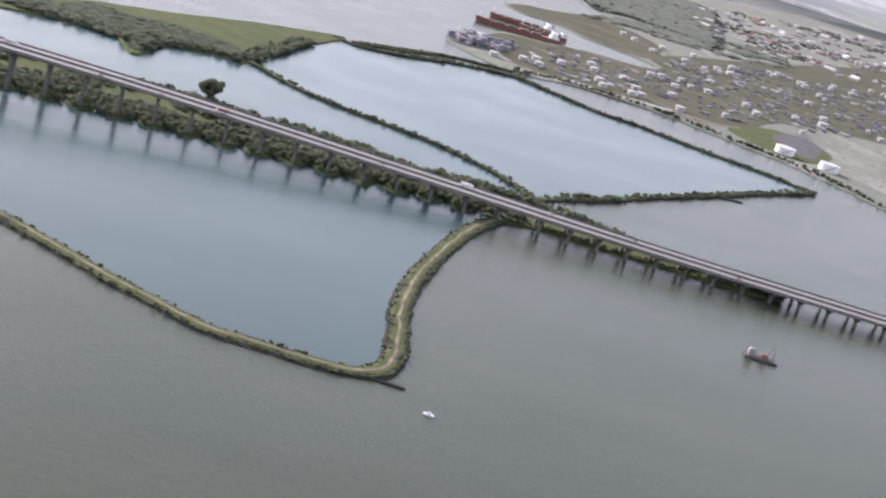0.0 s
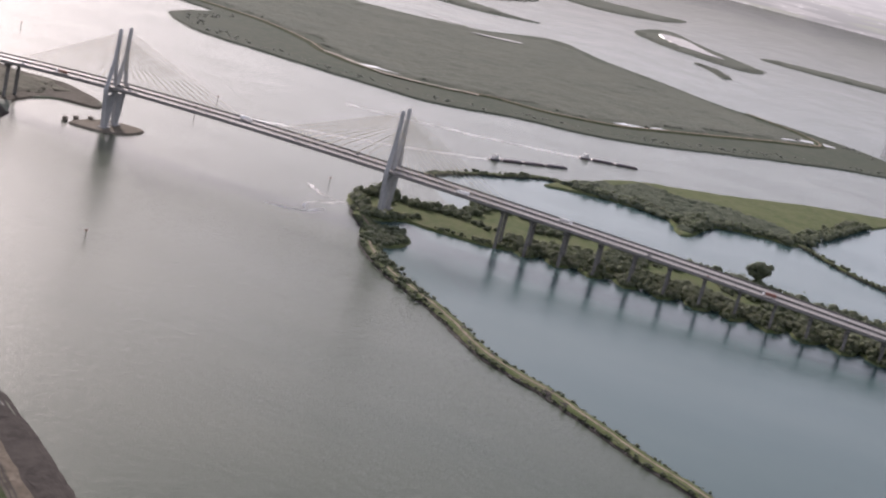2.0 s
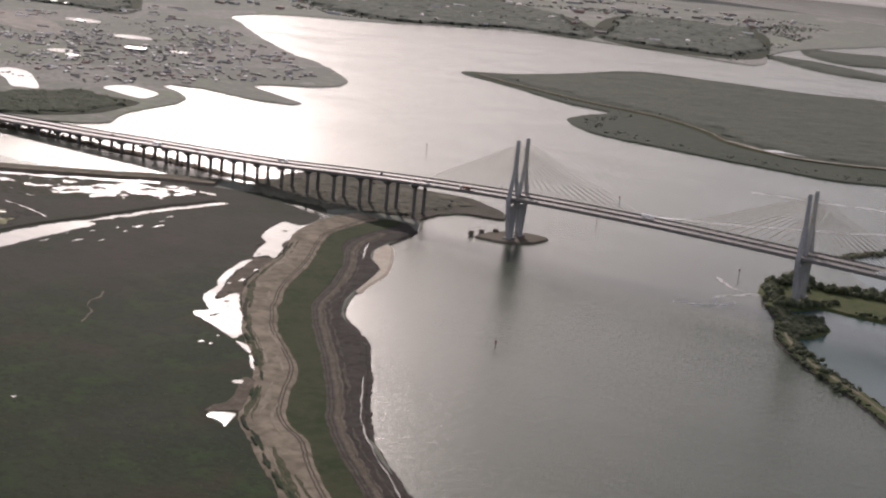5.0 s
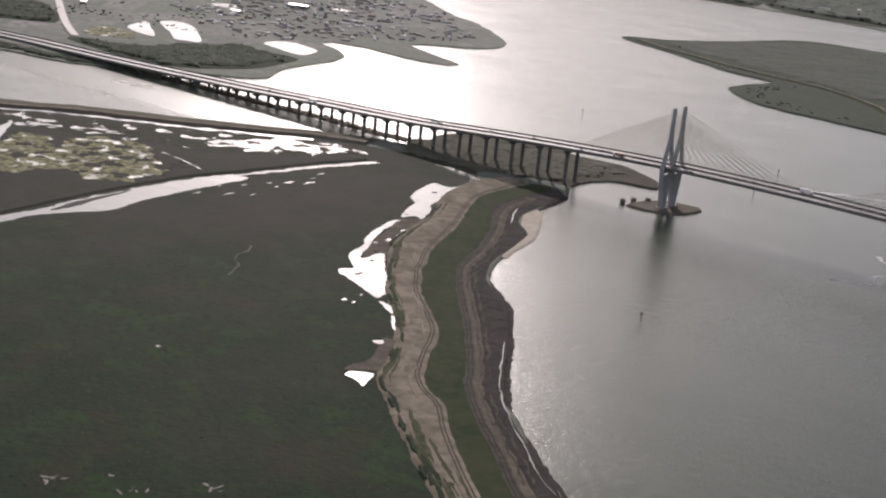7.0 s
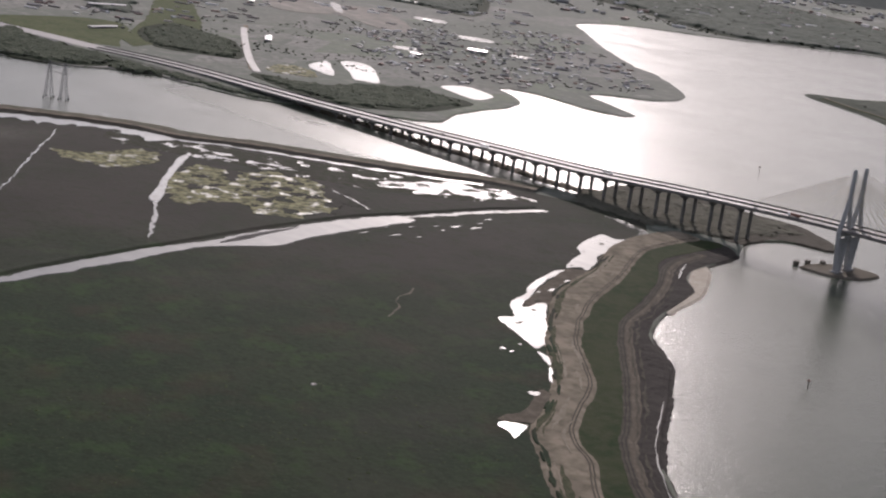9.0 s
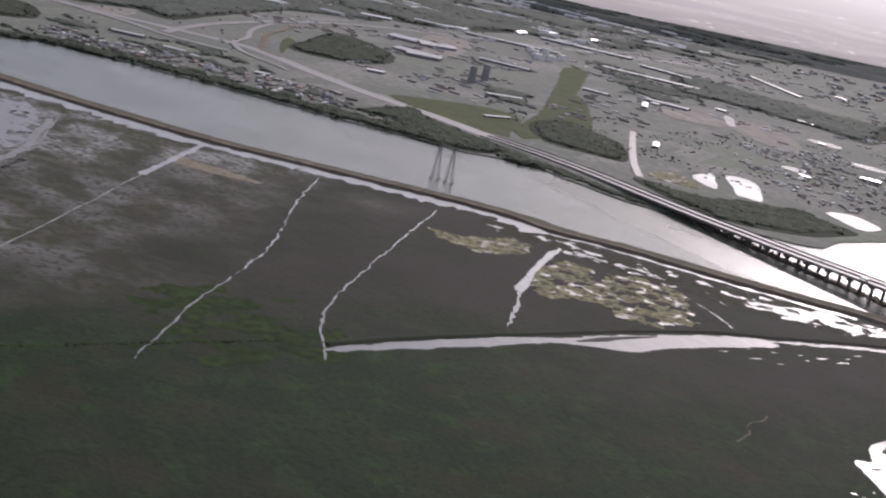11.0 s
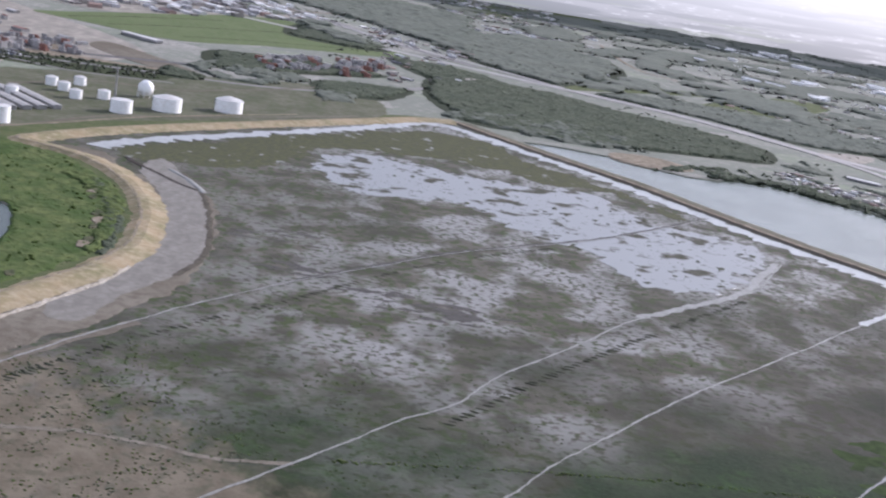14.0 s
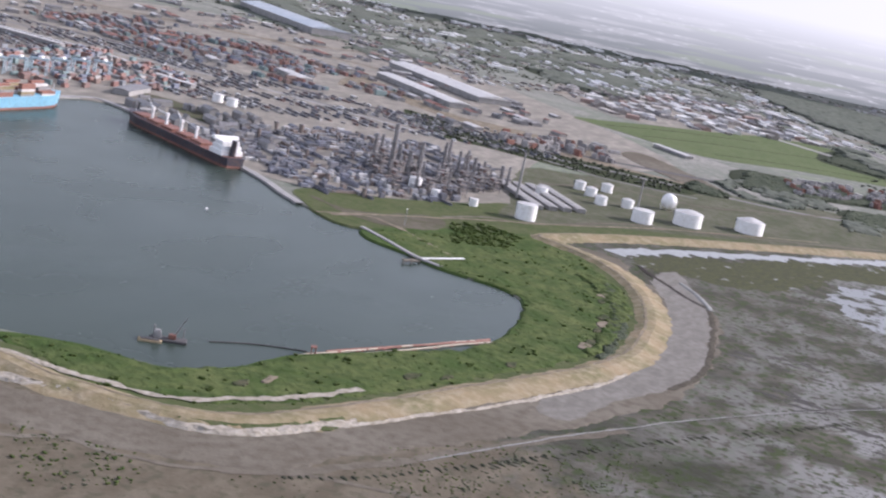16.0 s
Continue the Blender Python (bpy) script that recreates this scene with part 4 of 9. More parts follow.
spots = along(DIKE, (-5.2, -4.2, 4.2, 5.4, 3.0, -3.0), 2.2, 0.5, 1.7, 3, 0.8, 0.9, keep=0.6) + along(DIKE[:7], (-5, -3, 3, 5), 3.0, 1.4, 2.8, 4, 0.8, keep=0.85) + field([(222, -42), (238, -44), (246, -60), (240, -82), (228, -84), (220, -60)], 190, 1.8, 4.2, 5, 0.9)
land("dike_bulge", [(214, -40), (234, -40), (246, -58), (242, -80), (230, -86), (218, -66)], 1.2, "grass", "wider scrubby part of the dike", wobble=1.5, step=4.0)
scatter("dike_scrub", MID, spots, "leaf", "dark green scrub along the dike", "shrubs", 3)
spots = []
for k, (line, lo, hi) in enumerate(((LAG_A, 1.5, 2.8), (LAG_B, 1.9, 3.4), (LAG_C, 1.8, 3.2), (LAG_D, 1.6, 2.8), (SPIT_G, 1.3, 2.6))):
    spots += along(line, (-3.0, 0, 3.0), 3.2, lo, hi, 11 + k, 0.7, keep=0.9)
scatter("lagoon_dike_scrub", MID, spots, "leaf", "dark green scrub covering the lagoon dikes", "shrubs", 5)
spots = along(list(reversed(BANK_N)), (-2.5, -7, -12), 4.0, 3.0, 5.6, 21, 1.2, 2.5, 0.9)
spots += along(BANK_S[5:], (2.2, 4.6), 3.2, 1.6, 3.0, 22, 1.0, 1.0, 0.85)
spots += field([(300, 12), (660, 4), (690, -2), (660, 70), (560, 84), (420, 96), (300, 98)], 1000, 2.0, 4.6, 23, 1.2, -0.1, 40)
spots += along([(292, 16), (420, 26), (480, 18), (655, 14)], (0, 4, 8, 13), 3.2, 2.6, 4.4, 28, 1.2, 2.0, 0.85)
for k in range(15):
    spots += [(309 + 23.7 * k + random.Random(900 + k * 9 + q).uniform(-6, 6), 1 + q * 1.6 - (3 if q < 2 else 0), 0.8, 3.4 + 0.25 * q, 3.6 + 0.4 * q) for q in range(8)]
spots += along(BANK_S[:5] + [(235, 10)], (3, 6), 3.0, 2.2, 4.6, 24, 1.0) + along([(190, 36), (217, 36), (250, 42), (280, 30)], (0, 4), 4.0, 2.6, 4.4, 25, 1.2)
rnd = random.Random(32)
for k in range(240):
    h = rnd.uniform(2.2, 4.6)
    spots.append((rnd.uniform(318, 668), rnd.uniform(2, 22), 1.0, h * rnd.uniform(0.8, 1.2), h))
scatter("bank_scrub", NEAR, spots, "leaf", "dense dark scrub and small trees on the bank", "shrubs", 6)
spots = along([(298, 256), (335, 262), (376, 256), (398, 226), (412, 272), (456, 294), (484, 300), (540, 470)], (0, 3, 7, 12), 4.0, 2.8, 5.5, 27, 1.2, 2.5, 0.95)
canopy("island_thicket", [(275, 262), (300, 300), (318, 318), (336, 360), (365, 350), (416, 364), (459, 349), (486, 325), (482, 296), (446, 286), (412, 264), (400, 212), (390, 216), (378, 246), (335, 254), (300, 250)], 3.0, 1.0, 3.6, 27, 1.4, "canopy", "dense dark thicket on the green island")
scatter("island_scrub", NEAR, spots, "leaf", "dark scrub belt round the green island", "shrubs", 7)
spots = along([(-511, 806), (-300, 694), (-225, 660), (-225, 575), (-172, 520), (-17, 492), (105, 490), (183, 540), (296, 594), (439, 750), (600, 893), (529, 1008), (346, 1080)], (4, 12, 20), 6.0, 1.6, 3.4, 31, 0.6, 4, 0.6)
scatter("island_shore_scrub", FAR, spots, "islandleaf", "scrub along the island's shore", "shrubs", 8, 0.5)
canopy("island_wood", [(-470, 812), (-300, 745), (-180, 705), (-95, 650), (-50, 605), (18, 578), (85, 590), (131, 620), (195, 628), (262, 668), (305, 725), (355, 795), (420, 890), (470, 952), (445, 1010), (340, 1075), (240, 1150), (140, 1225), (50, 1310), (-38, 1196), (-152, 1145), (-279, 1129), (-380, 1100), (-420, 966), (-455, 870)], 8.0, 0.5, 2.2, 32, 1.2, "lowcanopy", "even grey-green woodland on the island")
sheet("island_slough", [(-121, 1195), (-90, 1192), (-59, 1180), (-65, 1188), (-95, 1200)], 3.6, "pond", "bright slough at the island's far shore", "pond", 3.0, 6.0)
sheet("island_creek", [(-31, 1122), (0, 1130), (40, 1153), (36, 1162), (-5, 1142)], 3.6, "pond", "bright creek at the island's far shore", "pond", 3.0, 6.0)
ribbon("island_beach", [(-60, 594), (-36, 585), (24, 558), (78, 571), (121, 590)], [(2.4, 2.7), (-2.4, 2.7)], "chalk", "pale sand along the island levee", "beach", 5.0, 2.0, rough_x=0.9)


RING = [(-480, 800), (-413, 766), (-284, 717), (-176, 690), (-100, 640), (-53, 590), (18, 562), (88, 576), (131, 606), (195, 612), (265, 653), (308, 709), (361, 783), (429, 880), (480, 950), (452, 1020), (378, 1075)]
ribbon("island_levee", RING, [(9, 1.0), (4, 2.4), (-4, 2.4), (-9, 1.0)], "strip", "low grassy levee round the island", "levee", 8.0, 1.5)
ribbon("island_track", RING, [(1.6, 2.6), (-1.6, 2.6)], "sand", "pale track on the island levee", "track", 8.0, 1.5, rough_x=0.4)
sheet("island_pond", [(-20, 574), (10, 580), (40, 586), (38, 594), (0, 590)], 1.5, "pond", "narrow bright pool on the island", "pond", 3.0, 4.0)
sheet("island_pool", [(258, 668), (290, 690), (316, 722), (306, 726), (270, 690)], 1.5, "pond", "narrow bright pool on the island", "pond", 3.0, 4.0)
sheet("island_lagoon", [(425, 912), (460, 950), (500, 975), (480, 985), (440, 950)], 1.5, "pond", "narrow bright pool on the island", "pond", 3.0, 4.0)

# ---- the bridge ----
bridge = tagged(new("cable_stayed_bridge"), "long concrete cable-stayed bridge with twin roadways and diamond towers", "bridge")
EAST = [(210, 0, 30.5), (291, 1, 28.5), (380, 5, 25), (465, 7, 21), (598, 3, 15), (714, -11, 12), (803, -23, 10.6), (886, -31, 9.4), (960, -39, 8.3), (1150, -64, 6.5), (1400, -108, 5.5)]
WEST = [(-868, -30, 2.2), (-796, -10, 2.5), (-720, 1, 3.0), (-632, 2, 4.3), (-547, 0, 6.4), (-472, 1, 8.4), (-404, 1, 10.4), (-325, 2, 13.5), (-272, 0, 15.8), (-211, -2, 19), (-150, 0, 23.0), (-81, 0, 27.3)]
LINE = WEST + [(0, 0, 30.8), (105, 0, 31.8)] + EAST
for side in (-7.0, 7.0):
    shape = [(side + o, z) for o, z in ((6.4, 0), (6.4, -0.7), (4.2, -1.0), (3.2, -2.0), (-3.2, -2.0), (-4.2, -1.0), (-6.4, -0.7), (-6.4, 0), (6.4, 0))]
    ribbon("deck", LINE, shape, "road", step=8.0, parent=bridge)
    for edge in (-6.2, 6.2):
        o = side + edge
        ribbon("parapet", LINE, [(o - 0.2, 0.0), (o - 0.12, 0.95), (o + 0.12, 0.95), (o + 0.2, 0.0)], "pierconcrete", step=8.0, parent=bridge)
    for lane in (-1.9, 1.9):
        ribbon("lane_line", LINE, [(side + lane - 0.12, 0.02), (side + lane + 0.12, 0.02)], "asphalt", step=12.0, parent=bridge)


def beam(name, a, b, wa, wb, deep_a, deep_b, parent):
    """A chamfered concrete member from a to b; widths across and along the bridge."""
    bm, quad, n = bmesh.new(), [], 8
    for (px, py, pz), w, dp in ((a, wa, deep_a), (b, wb, deep_b)):
        c = 0.25 * min(w, dp)
        for ox, oy in ((-dp / 2 + c, -w / 2), (dp / 2 - c, -w / 2), (dp / 2, -w / 2 + c), (dp / 2, w / 2 - c), (dp / 2 - c, w / 2), (-dp / 2 + c, w / 2), (-dp / 2, w / 2 - c), (-dp / 2, -w / 2 + c)):
            quad.append(bm.verts.new((px + ox, py + oy, pz)))
    for k in range(n):
        bm.faces.new((quad[k], quad[(k + 1) % n], quad[n + (k + 1) % n], quad[n + k]))
    bm.faces.new(quad[:n][::-1])
    bm.faces.new(quad[n:])
    return part(name, bm, "tower", parent)


def diamond(x, y):
    """One diamond: a wall pier that widens to the deck, two legs that lean together above it, and a mast."""
    tower = beam("tower", (0, 0, 1.0), (0, 0, 24.5), 3.4, 11.5, 1.8, 1.8, bridge)
    tower.location = (x, y, 0)
    for s in (-1, 1):
        beam("lower_leg", (0, s * 1.6, 1.0), (0, s * 6.6, 29.0), 2.4, 2.3, 3.4, 3.2, tower)
        beam("upper_leg", (0, s * 6.6, 29.0), (0, s * 0.9, 51.0), 2.3, 1.8, 3.2, 2.6, tower)
    beam("mast", (0, 0, 50.0), (0, 0, 70.8), 3.4, 2.7, 2.7, 2.5, tower)
    beam("cap", (0, 0, 70.8), (0, 0, 71.9), 2.7, 1.6, 2.5, 1.5, tower)
    bm = bmesh.new()
    box(bm, (2.4, 13.0, 1.8), (0, 0, 26.6), 0, 0.2)
    part("cross_beam", bm, "tower", tower)
    bm = bmesh.new()
    box(bm, (6.0, 9.0, 1.6), (0, 0, 0.4), 0, 0.3)
    part("footing", bm, "concrete", tower)


for x in (0, 209.6):
    for y in (-7.4, 7.4):
        diamond(x, y)
for x, toward in ((0, -1), (0, 1), (209.6, -1), (209.6, 1)):
    main = (x == 0) == (toward > 0)
    for y in (-7.4, 7.4):
        for edge in (-5.9, 5.9):
            for k in range(12):
                reach = (7 + 8.0 * k) if main else (7 + 6.4 * k)
                top = 53.0 + 1.4 * k
                bm = bmesh.new()
                tube(bm, (x + toward * 1.2, y, top), (x + toward * reach, y * 0.96 + edge, 30.9 if main else 30.6 - 0.02 * reach), 0.075, None, 5)
                part("cable", bm, "cable", bridge)


def deck_at(x):
    for (x0, y0, z0), (x1, y1, z1) in zip(LINE, LINE[1:]):
        if x0 <= x <= x1:
            u = (x - x0) / (x1 - x0)
            return y0 + u * (y1 - y0), z0 + u * (z1 - z0)
    return 0, 5


def pier(x):
    """A hammerhead pier under each roadway."""
    yc, zd = deck_at(x)
    for side in (-7, 7):
        h = zd - 2.0
        bm = bmesh.new()
        box(bm, (1.9, 2.5, h - 1.6 + 2), (0, 0, -1.5), 0, 0.25)
        cap = [bm.verts.new((ox, oy, oz)) for oz, w in ((h - 2.4, 1.4), (h - 0.7, 5.4), (h, 5.4)) for ox, oy in ((-1.1, -w), (1.1, -w), (1.1, w), (-1.1, w))]
        for r in (0, 4):
            for k in range(4):
                bm.faces.new((cap[r + k], cap[r + (k + 1) % 4], cap[r + 4 + (k + 1) % 4], cap[r + 4 + k]))
        bm.faces.new(cap[8:])
        bm.faces.new(cap[:4][::-1])
        ob = part("pier", bm, "pierconcrete", bridge)
        ob.location = (x, yc + side, 0)


for x in [-81 - 24 * k for k in range(23)] + [291] + [311 + 23.5 * k for k in range(16)] + [692 + 20.4 * k for k in range(24)]:
    pier(x)

land("tower_island", [(-20, -19), (-10, -21), (4, -18), (17, -5), (19, 14), (12, 19), (-4, 17), (-17, 3)], 1.2, "mud", "small rocky island round the tower foot", wobble=0.6, step=3.0)
CAUSEWAY = [(-225, 4), (-262, 0), (-300, 2), (-340, 4), (-390, 1), (-440, 2), (-500, 1), (-560, 2), (-620, 2), (-680, 0)]
ribbon("causeway", CAUSEWAY, [(9, -0.6), (6.5, 0.7), (3, 1.1), (-3, 1.1), (-6, 0.7), (-8.5, -0.6)], "path", "low muddy causeway under the bridge piers", "bank", 5.0, 2.0, rough_z=0.4, rough_x=0.35)
spots = along(CAUSEWAY, (-6, -2, 2, 6), 4.0, 0.8, 2.0, 29, 0.8, 1.5, 0.6)
scatter("causeway_scrub", MID, spots, "canopy", "low dark scrub on the causeway under the bridge", "shrubs", 29, 0.6)
dolphin = new("mooring_dolphin")
tagged(dolphin, "round brown timber-clad mooring dolphin in the water", "dolphin", "dolphins by the tower")
bm = bmesh.new()
tube(bm, (0, 0, -1), (0, 0, 2.4), 2.0, 2.0, 14)
tube(bm, (0, 0, 2.4), (0, 0, 2.8), 2.2, 2.0, 14)
part("body", bm, M["bark"], dolphin)
bm = bmesh.new()
tube(bm, (0, 0, 2.8), (0, 0, 3.6), 0.25, 0.25, 8)
part("bollard", bm, "steel", dolphin)
dolphin.location = (-26, -16, 0)
for x, y in ((-23, -6), (-17, 4)):
    copy_thing(dolphin, pose(x, y, 0))

# ---- marsh peninsula ----

LEVEE_N = [(-238, -44), (-275, -61), (-295, -78), (-336, -109), (-380, -139), (-428, -171), (-468, -208), (-514, -227), (-557, -262), (-605, -312), (-655, -362), (-708, -414), (-825, -494), (-935, -558), (-1052, -622), (-1154, -694), (-1241, -750), (-1323, -800)]
LEVEE_W = [(-1323, -800), (-1290, -850), (-1215, -908), (-1064, -1021), (-945, -1106), (-866, -1155), (-800, -1183), (-785, -1165), (-750, -1114), (-681, -1070), (-600, -1042), (-506, -1029), (-437, -1033), (-361, -1057), (-288, -1084), (-225, -1108), (-175, -1131), (-152, -1149), (-139, -1168), (-133, -1196), (-130, -1228), (-124, -1290), (0, -1330)]
ROAD_1 = [(330, -600), (250, -540), (187, -482), (151, -451), (116, -420), (86, -392), (63, -360), (49, -337), (19, -303), (-18, -267), (-44, -226), (-69, -171), (-88, -122), (-104, -59), (-106, -33)]
MARSH = [(-150, -30), (-238, -50)] + [(x, y - 6) for x, y in LEVEE_N[1:]] + [(x + 6, y + 8) for x, y in LEVEE_W[1:]] + [(200, -1250), (400, -1000), (390, -760)] + ROAD_1[:13]
land("marsh", MARSH, 1.15, "marsh", "dark green and brown salt marsh", wobble=1.5, step=10.0)
CANAL_Y = [(-187, -537), (-197, -495), (-206, -435), (-213, -371), (-220, -305), (-221, -240), (-213, -190), (-204, -130), (-193, -86)]
FLATS = [(-560, -300), (-660, -400), (-778, -500), (-853, -562), (-939, -622), (-1042, -675), (-1157, -735), (-1250, -785), (-1270, -830), (-1187, -885), (-999, -1020), (-883, -1098), (-798, -1130), (-731, -1050), (-666, -1010), (-486, -990), (-311, -1035), (-200, -1100), (-60, -1150), (40, -980), (-67, -850), (-187, -790), (-320, -705), (-430, -590), (-520, -480), (-500, -370)]
sheet("tidal_flat", [(-985, -904), (-965, -826), (-938, -759), (-950, -677), (-833, -625), (-824, -563), (-750, -545), (-632, -596), (-581, -651), (-602, -681), (-675, -706), (-713, -751), (-796, -806), (-786, -897), (-880, -930)], 1.27, "flat", "pale wet tidal flat with dark weed islets", "mud flat", 16.0, 5.0)
FLAT = [(-985, -904), (-965, -826), (-938, -759), (-950, -677), (-833, -625), (-824, -563), (-750, -545), (-632, -596), (-581, -651), (-602, -681), (-675, -706), (-713, -751), (-796, -806), (-786, -897), (-880, -930)]
spots = field(FLAT, 170, 1.2, 4.5, 49, 1.2) + field(FLAT, 260, 0.6, 1.4, 50, 1.2)
scatter("weed_islets", MID, spots, "olive", "dark weed islets in the shallow water", "weed", 15, 0.1)
sheet("algae_flat", [(-352, -300), (-383, -259), (-368, -250), (-348, -252), (-352, -212), (-310, -204), (-252, -236), (-244, -262), (-255, -300), (-286, -297), (-292, -320), (-305, -330)], 1.25, "algae", "shallow flat with yellow-green algae", "mud flat", 12.0, 3.0)
rnd = random.Random(36)
for k in range(44):
    u = rnd.random()
    x, y, r = -350 + 95 * u + rnd.gauss(0, 14), -272 + 22 * u + rnd.gauss(0, 24), rnd.uniform(1.2, 5.5)
    sheet("weed_islet", [(x + 1.2 * r * rnd.uniform(0.4, 1.4) * math.cos(q * 0.7), y + 1.5 * r * rnd.uniform(0.4, 1.3) * math.sin(q * 0.7)) for q in range(9)], 1.3 + 0.002 * k, "marsh", "dark weed islet in the algae flat", "marsh", 2.0, 2.0)
for k in range(16):
    u, v = rnd.random(), rnd.uniform(-6, 6)
    x, y, r = -412 + 58 * u - 0.7 * v, -236 + 48 * u + 0.7 * v, rnd.uniform(1.0, 3.0)
    sheet("levee_puddle", [(x + 2.2 * r * rnd.uniform(0.4, 1.4) * math.cos(q * 0.7), y + 1.9 * r * rnd.uniform(0.3, 1.3) * math.sin(q * 0.7 + 0.9)) for q in range(9)], 1.3, "shallow", "pale shallow puddle inside the levee", "pond", 1.5, 1.5)
rnd = random.Random(35)
for k in range(26):
    x, y, r = -235 + rnd.gauss(0, 30), -582 + rnd.gauss(0, 28), rnd.uniform(5, 16)
    sheet("fresh_grass", [(x + 0.8 * r * rnd.uniform(0.4, 1.4) * math.cos(q * 0.57), y + 1.4 * r * rnd.uniform(0.4, 1.3) * math.sin(q * 0.57)) for q in range(11)], 1.17 + 0.002 * k, "freshgrass", "fresh green grass by the ditch", "marsh", 6.0, 2.0)
sheet("algae_patch", [(-458, -330), (-441, -313), (-437, -264), (-410, -266), (-394, -295), (-397, -322), (-424, -335)], 1.25, "algae", "small patch of yellow-green algae", "mud flat", 9.0, 3.0)
sheet("mud_patch", [(-640, -470), (-600, -440), (-560, -425), (-580, -450), (-610, -475)], 1.25, "chalksand", "bare pale mud patch", "mud flat", 5.0, 4.0)
APRON_OUT = [(-802, -1140), (-744, -1107), (-718, -1063), (-654, -1038), (-560, -1019), (-491, -1012), (-406, -1018), (-338, -1036), (-266, -1072), (-198, -1105), (-150, -1130), (-115, -1180), (-100, -1250)]
APRON_IN = [(-60, -1250), (-85, -1170), (-110, -1115), (-156, -1088), (-220, -1057), (-288, -1024), (-336, -1006), (-384, -990), (-441, -982), (-531, -984), (-622, -994), (-689, -1012), (-730, -1044), (-726, -1080), (-790, -1110)]
land("mud_apron", [(x, y - 12) for x, y in APRON_OUT] + APRON_IN, 1.42, "mud", "bare pale grey mud along the levee foot", wobble=5.0, step=3.0, drop=0.5)
sheet("pale_apron", [(-806, -1066), (-756, -1039), (-665, -1009), (-572, -992), (-486, -984), (-424, -992), (-372, -1009), (-304, -1024), (-319, -1045), (-378, -1032), (-448, -1020), (-507, -1016), (-578, -1022), (-666, -1044), (-738, -1070)], 1.46, "greymud", "pale grey wet mud at the bend of the levee", "mud flat", 4.0, 3.0)
ribbon("apron_rim", [(-756, -1037), (-665, -1007), (-572, -990), (-486, -982), (-424, -990)], [(2.2, 1.44), (0.6, 1.62), (-1.0, 1.62), (-2.6, 1.44)], "bankmud", "dark wet rim of the mud apron", "mud flat", 3.0, 1.5, rough_x=0.5)
ribbon("toe_drain", [(-790, -1094), (-749, -1065), (-713, -1038), (-690, -1016)], [(2.4, 1.5), (-2.4, 1.5)], "wetmud", "dark drain at the foot of the levee", "ditch", 3.0, 1.0, rough_x=0.5)
ribbon("toe_dike", [(-762, -1050), (-728, -1029), (-683, -1010)], [(3, 1.3), (1.2, 2.1), (-1.2, 2.1), (-3, 1.3)], "palemud", "short pale spoil dike beside the drain", "dike", 3.0, 0.8, rough_x=0.4)
ribbon("levee_north", LEVEE_N, [(-27, 0.2), (-22, 1.2), (-12, 1.7), (-4, 3.0), (1.5, 3.0), (4, 1.6), (6, 1.0)], "mud", "low earth levee along the channel", "levee", 6.0, 1.0, rough_z=0.3)
ribbon("levee_north_grass", LEVEE_N, [(-25, 0.9), (-21, 1.5), (-12, 2.0), (-6, 2.85)], "mudgreen", "olive grass on the channel side of the levee", "grass", 5.0, 1.2, rough_x=0.15)
ribbon("levee_north_track", LEVEE_N, [(2.2, 3.0), (0, 3.15), (-2.6, 3.08)], "sand", "pale track on the channel levee", "track", 6.0, 1.0, rough_x=0.4)
ribbon("levee_ditch", [(x + 6, y - 11) for x, y in LEVEE_N[1:7]], [(2.6, 1.4), (-2.6, 1.4)], "shallow", "narrow bright ditch at the foot of the levee", "ditch", 4.0, 1.5, rough_x=1.5)
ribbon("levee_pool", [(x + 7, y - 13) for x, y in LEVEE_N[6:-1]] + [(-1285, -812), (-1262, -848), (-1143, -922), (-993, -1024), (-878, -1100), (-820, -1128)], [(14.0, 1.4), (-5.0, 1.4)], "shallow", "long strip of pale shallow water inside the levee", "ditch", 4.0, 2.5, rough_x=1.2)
sheet("olive_band", [(-976, -1013), (-1084, -941), (-1200, -845), (-1206, -774), (-1103, -727), (-1027, -668), (-948, -616), (-900, -590), (-880, -600), (-980, -650), (-966, -713), (-1028, -788), (-1028, -856), (-985, -931), (-899, -956), (-824, -997), (-790, -1060), (-820, -1100)], 1.24, "olive", "olive-green marsh grass inside the levee", "marsh", 16.0, 3.0)
ribbon("levee_west", LEVEE_W, [(19, 0.9), (12, 2.2), (4, 4.0), (-4, 4.0), (-10, 2.0), (-14, 1.0)], "clay", "broad levee of yellow clay with patches of grass", "levee", 6.0, 1.2, rough_z=0.4, rough_x=0.25)
LIP = [(-96, -1285), (-112, -1248), (-119, -1222), (-122, -1193), (-123, -1170), (-128, -1149), (-141, -1133), (-162, -1119), (-199, -1101), (-243, -1082), (-291, -1060), (-340, -1042), (-384, -1028), (-430, -1018)]
ribbon("levee_chalk", LIP[:9], [(-0.8, 1.3), (1.0, 2.1), (3.2, 2.9), (5.6, 3.2)], "chalk", "pale washed-out scarp along the levee foot", "levee", 2.0, 1.6, rough_x=0.8, rough_z=0.7)
ribbon("levee_chalk_edge", LIP[8:], [(-0.4, 1.3), (0.6, 1.9), (2.0, 2.3)], "chalk", "thin pale edge along the levee foot", "levee", 2.0, 1.6, rough_x=1.2, rough_z=0.5)
ribbon("levee_toe_grass", LEVEE_W[6:], [(-8, 2.1), (-14, 1.62), (-24, 1.5)], "grass", "rough grass between levee and thicket", "grass", 5.0, 1.5, rough_x=0.2)
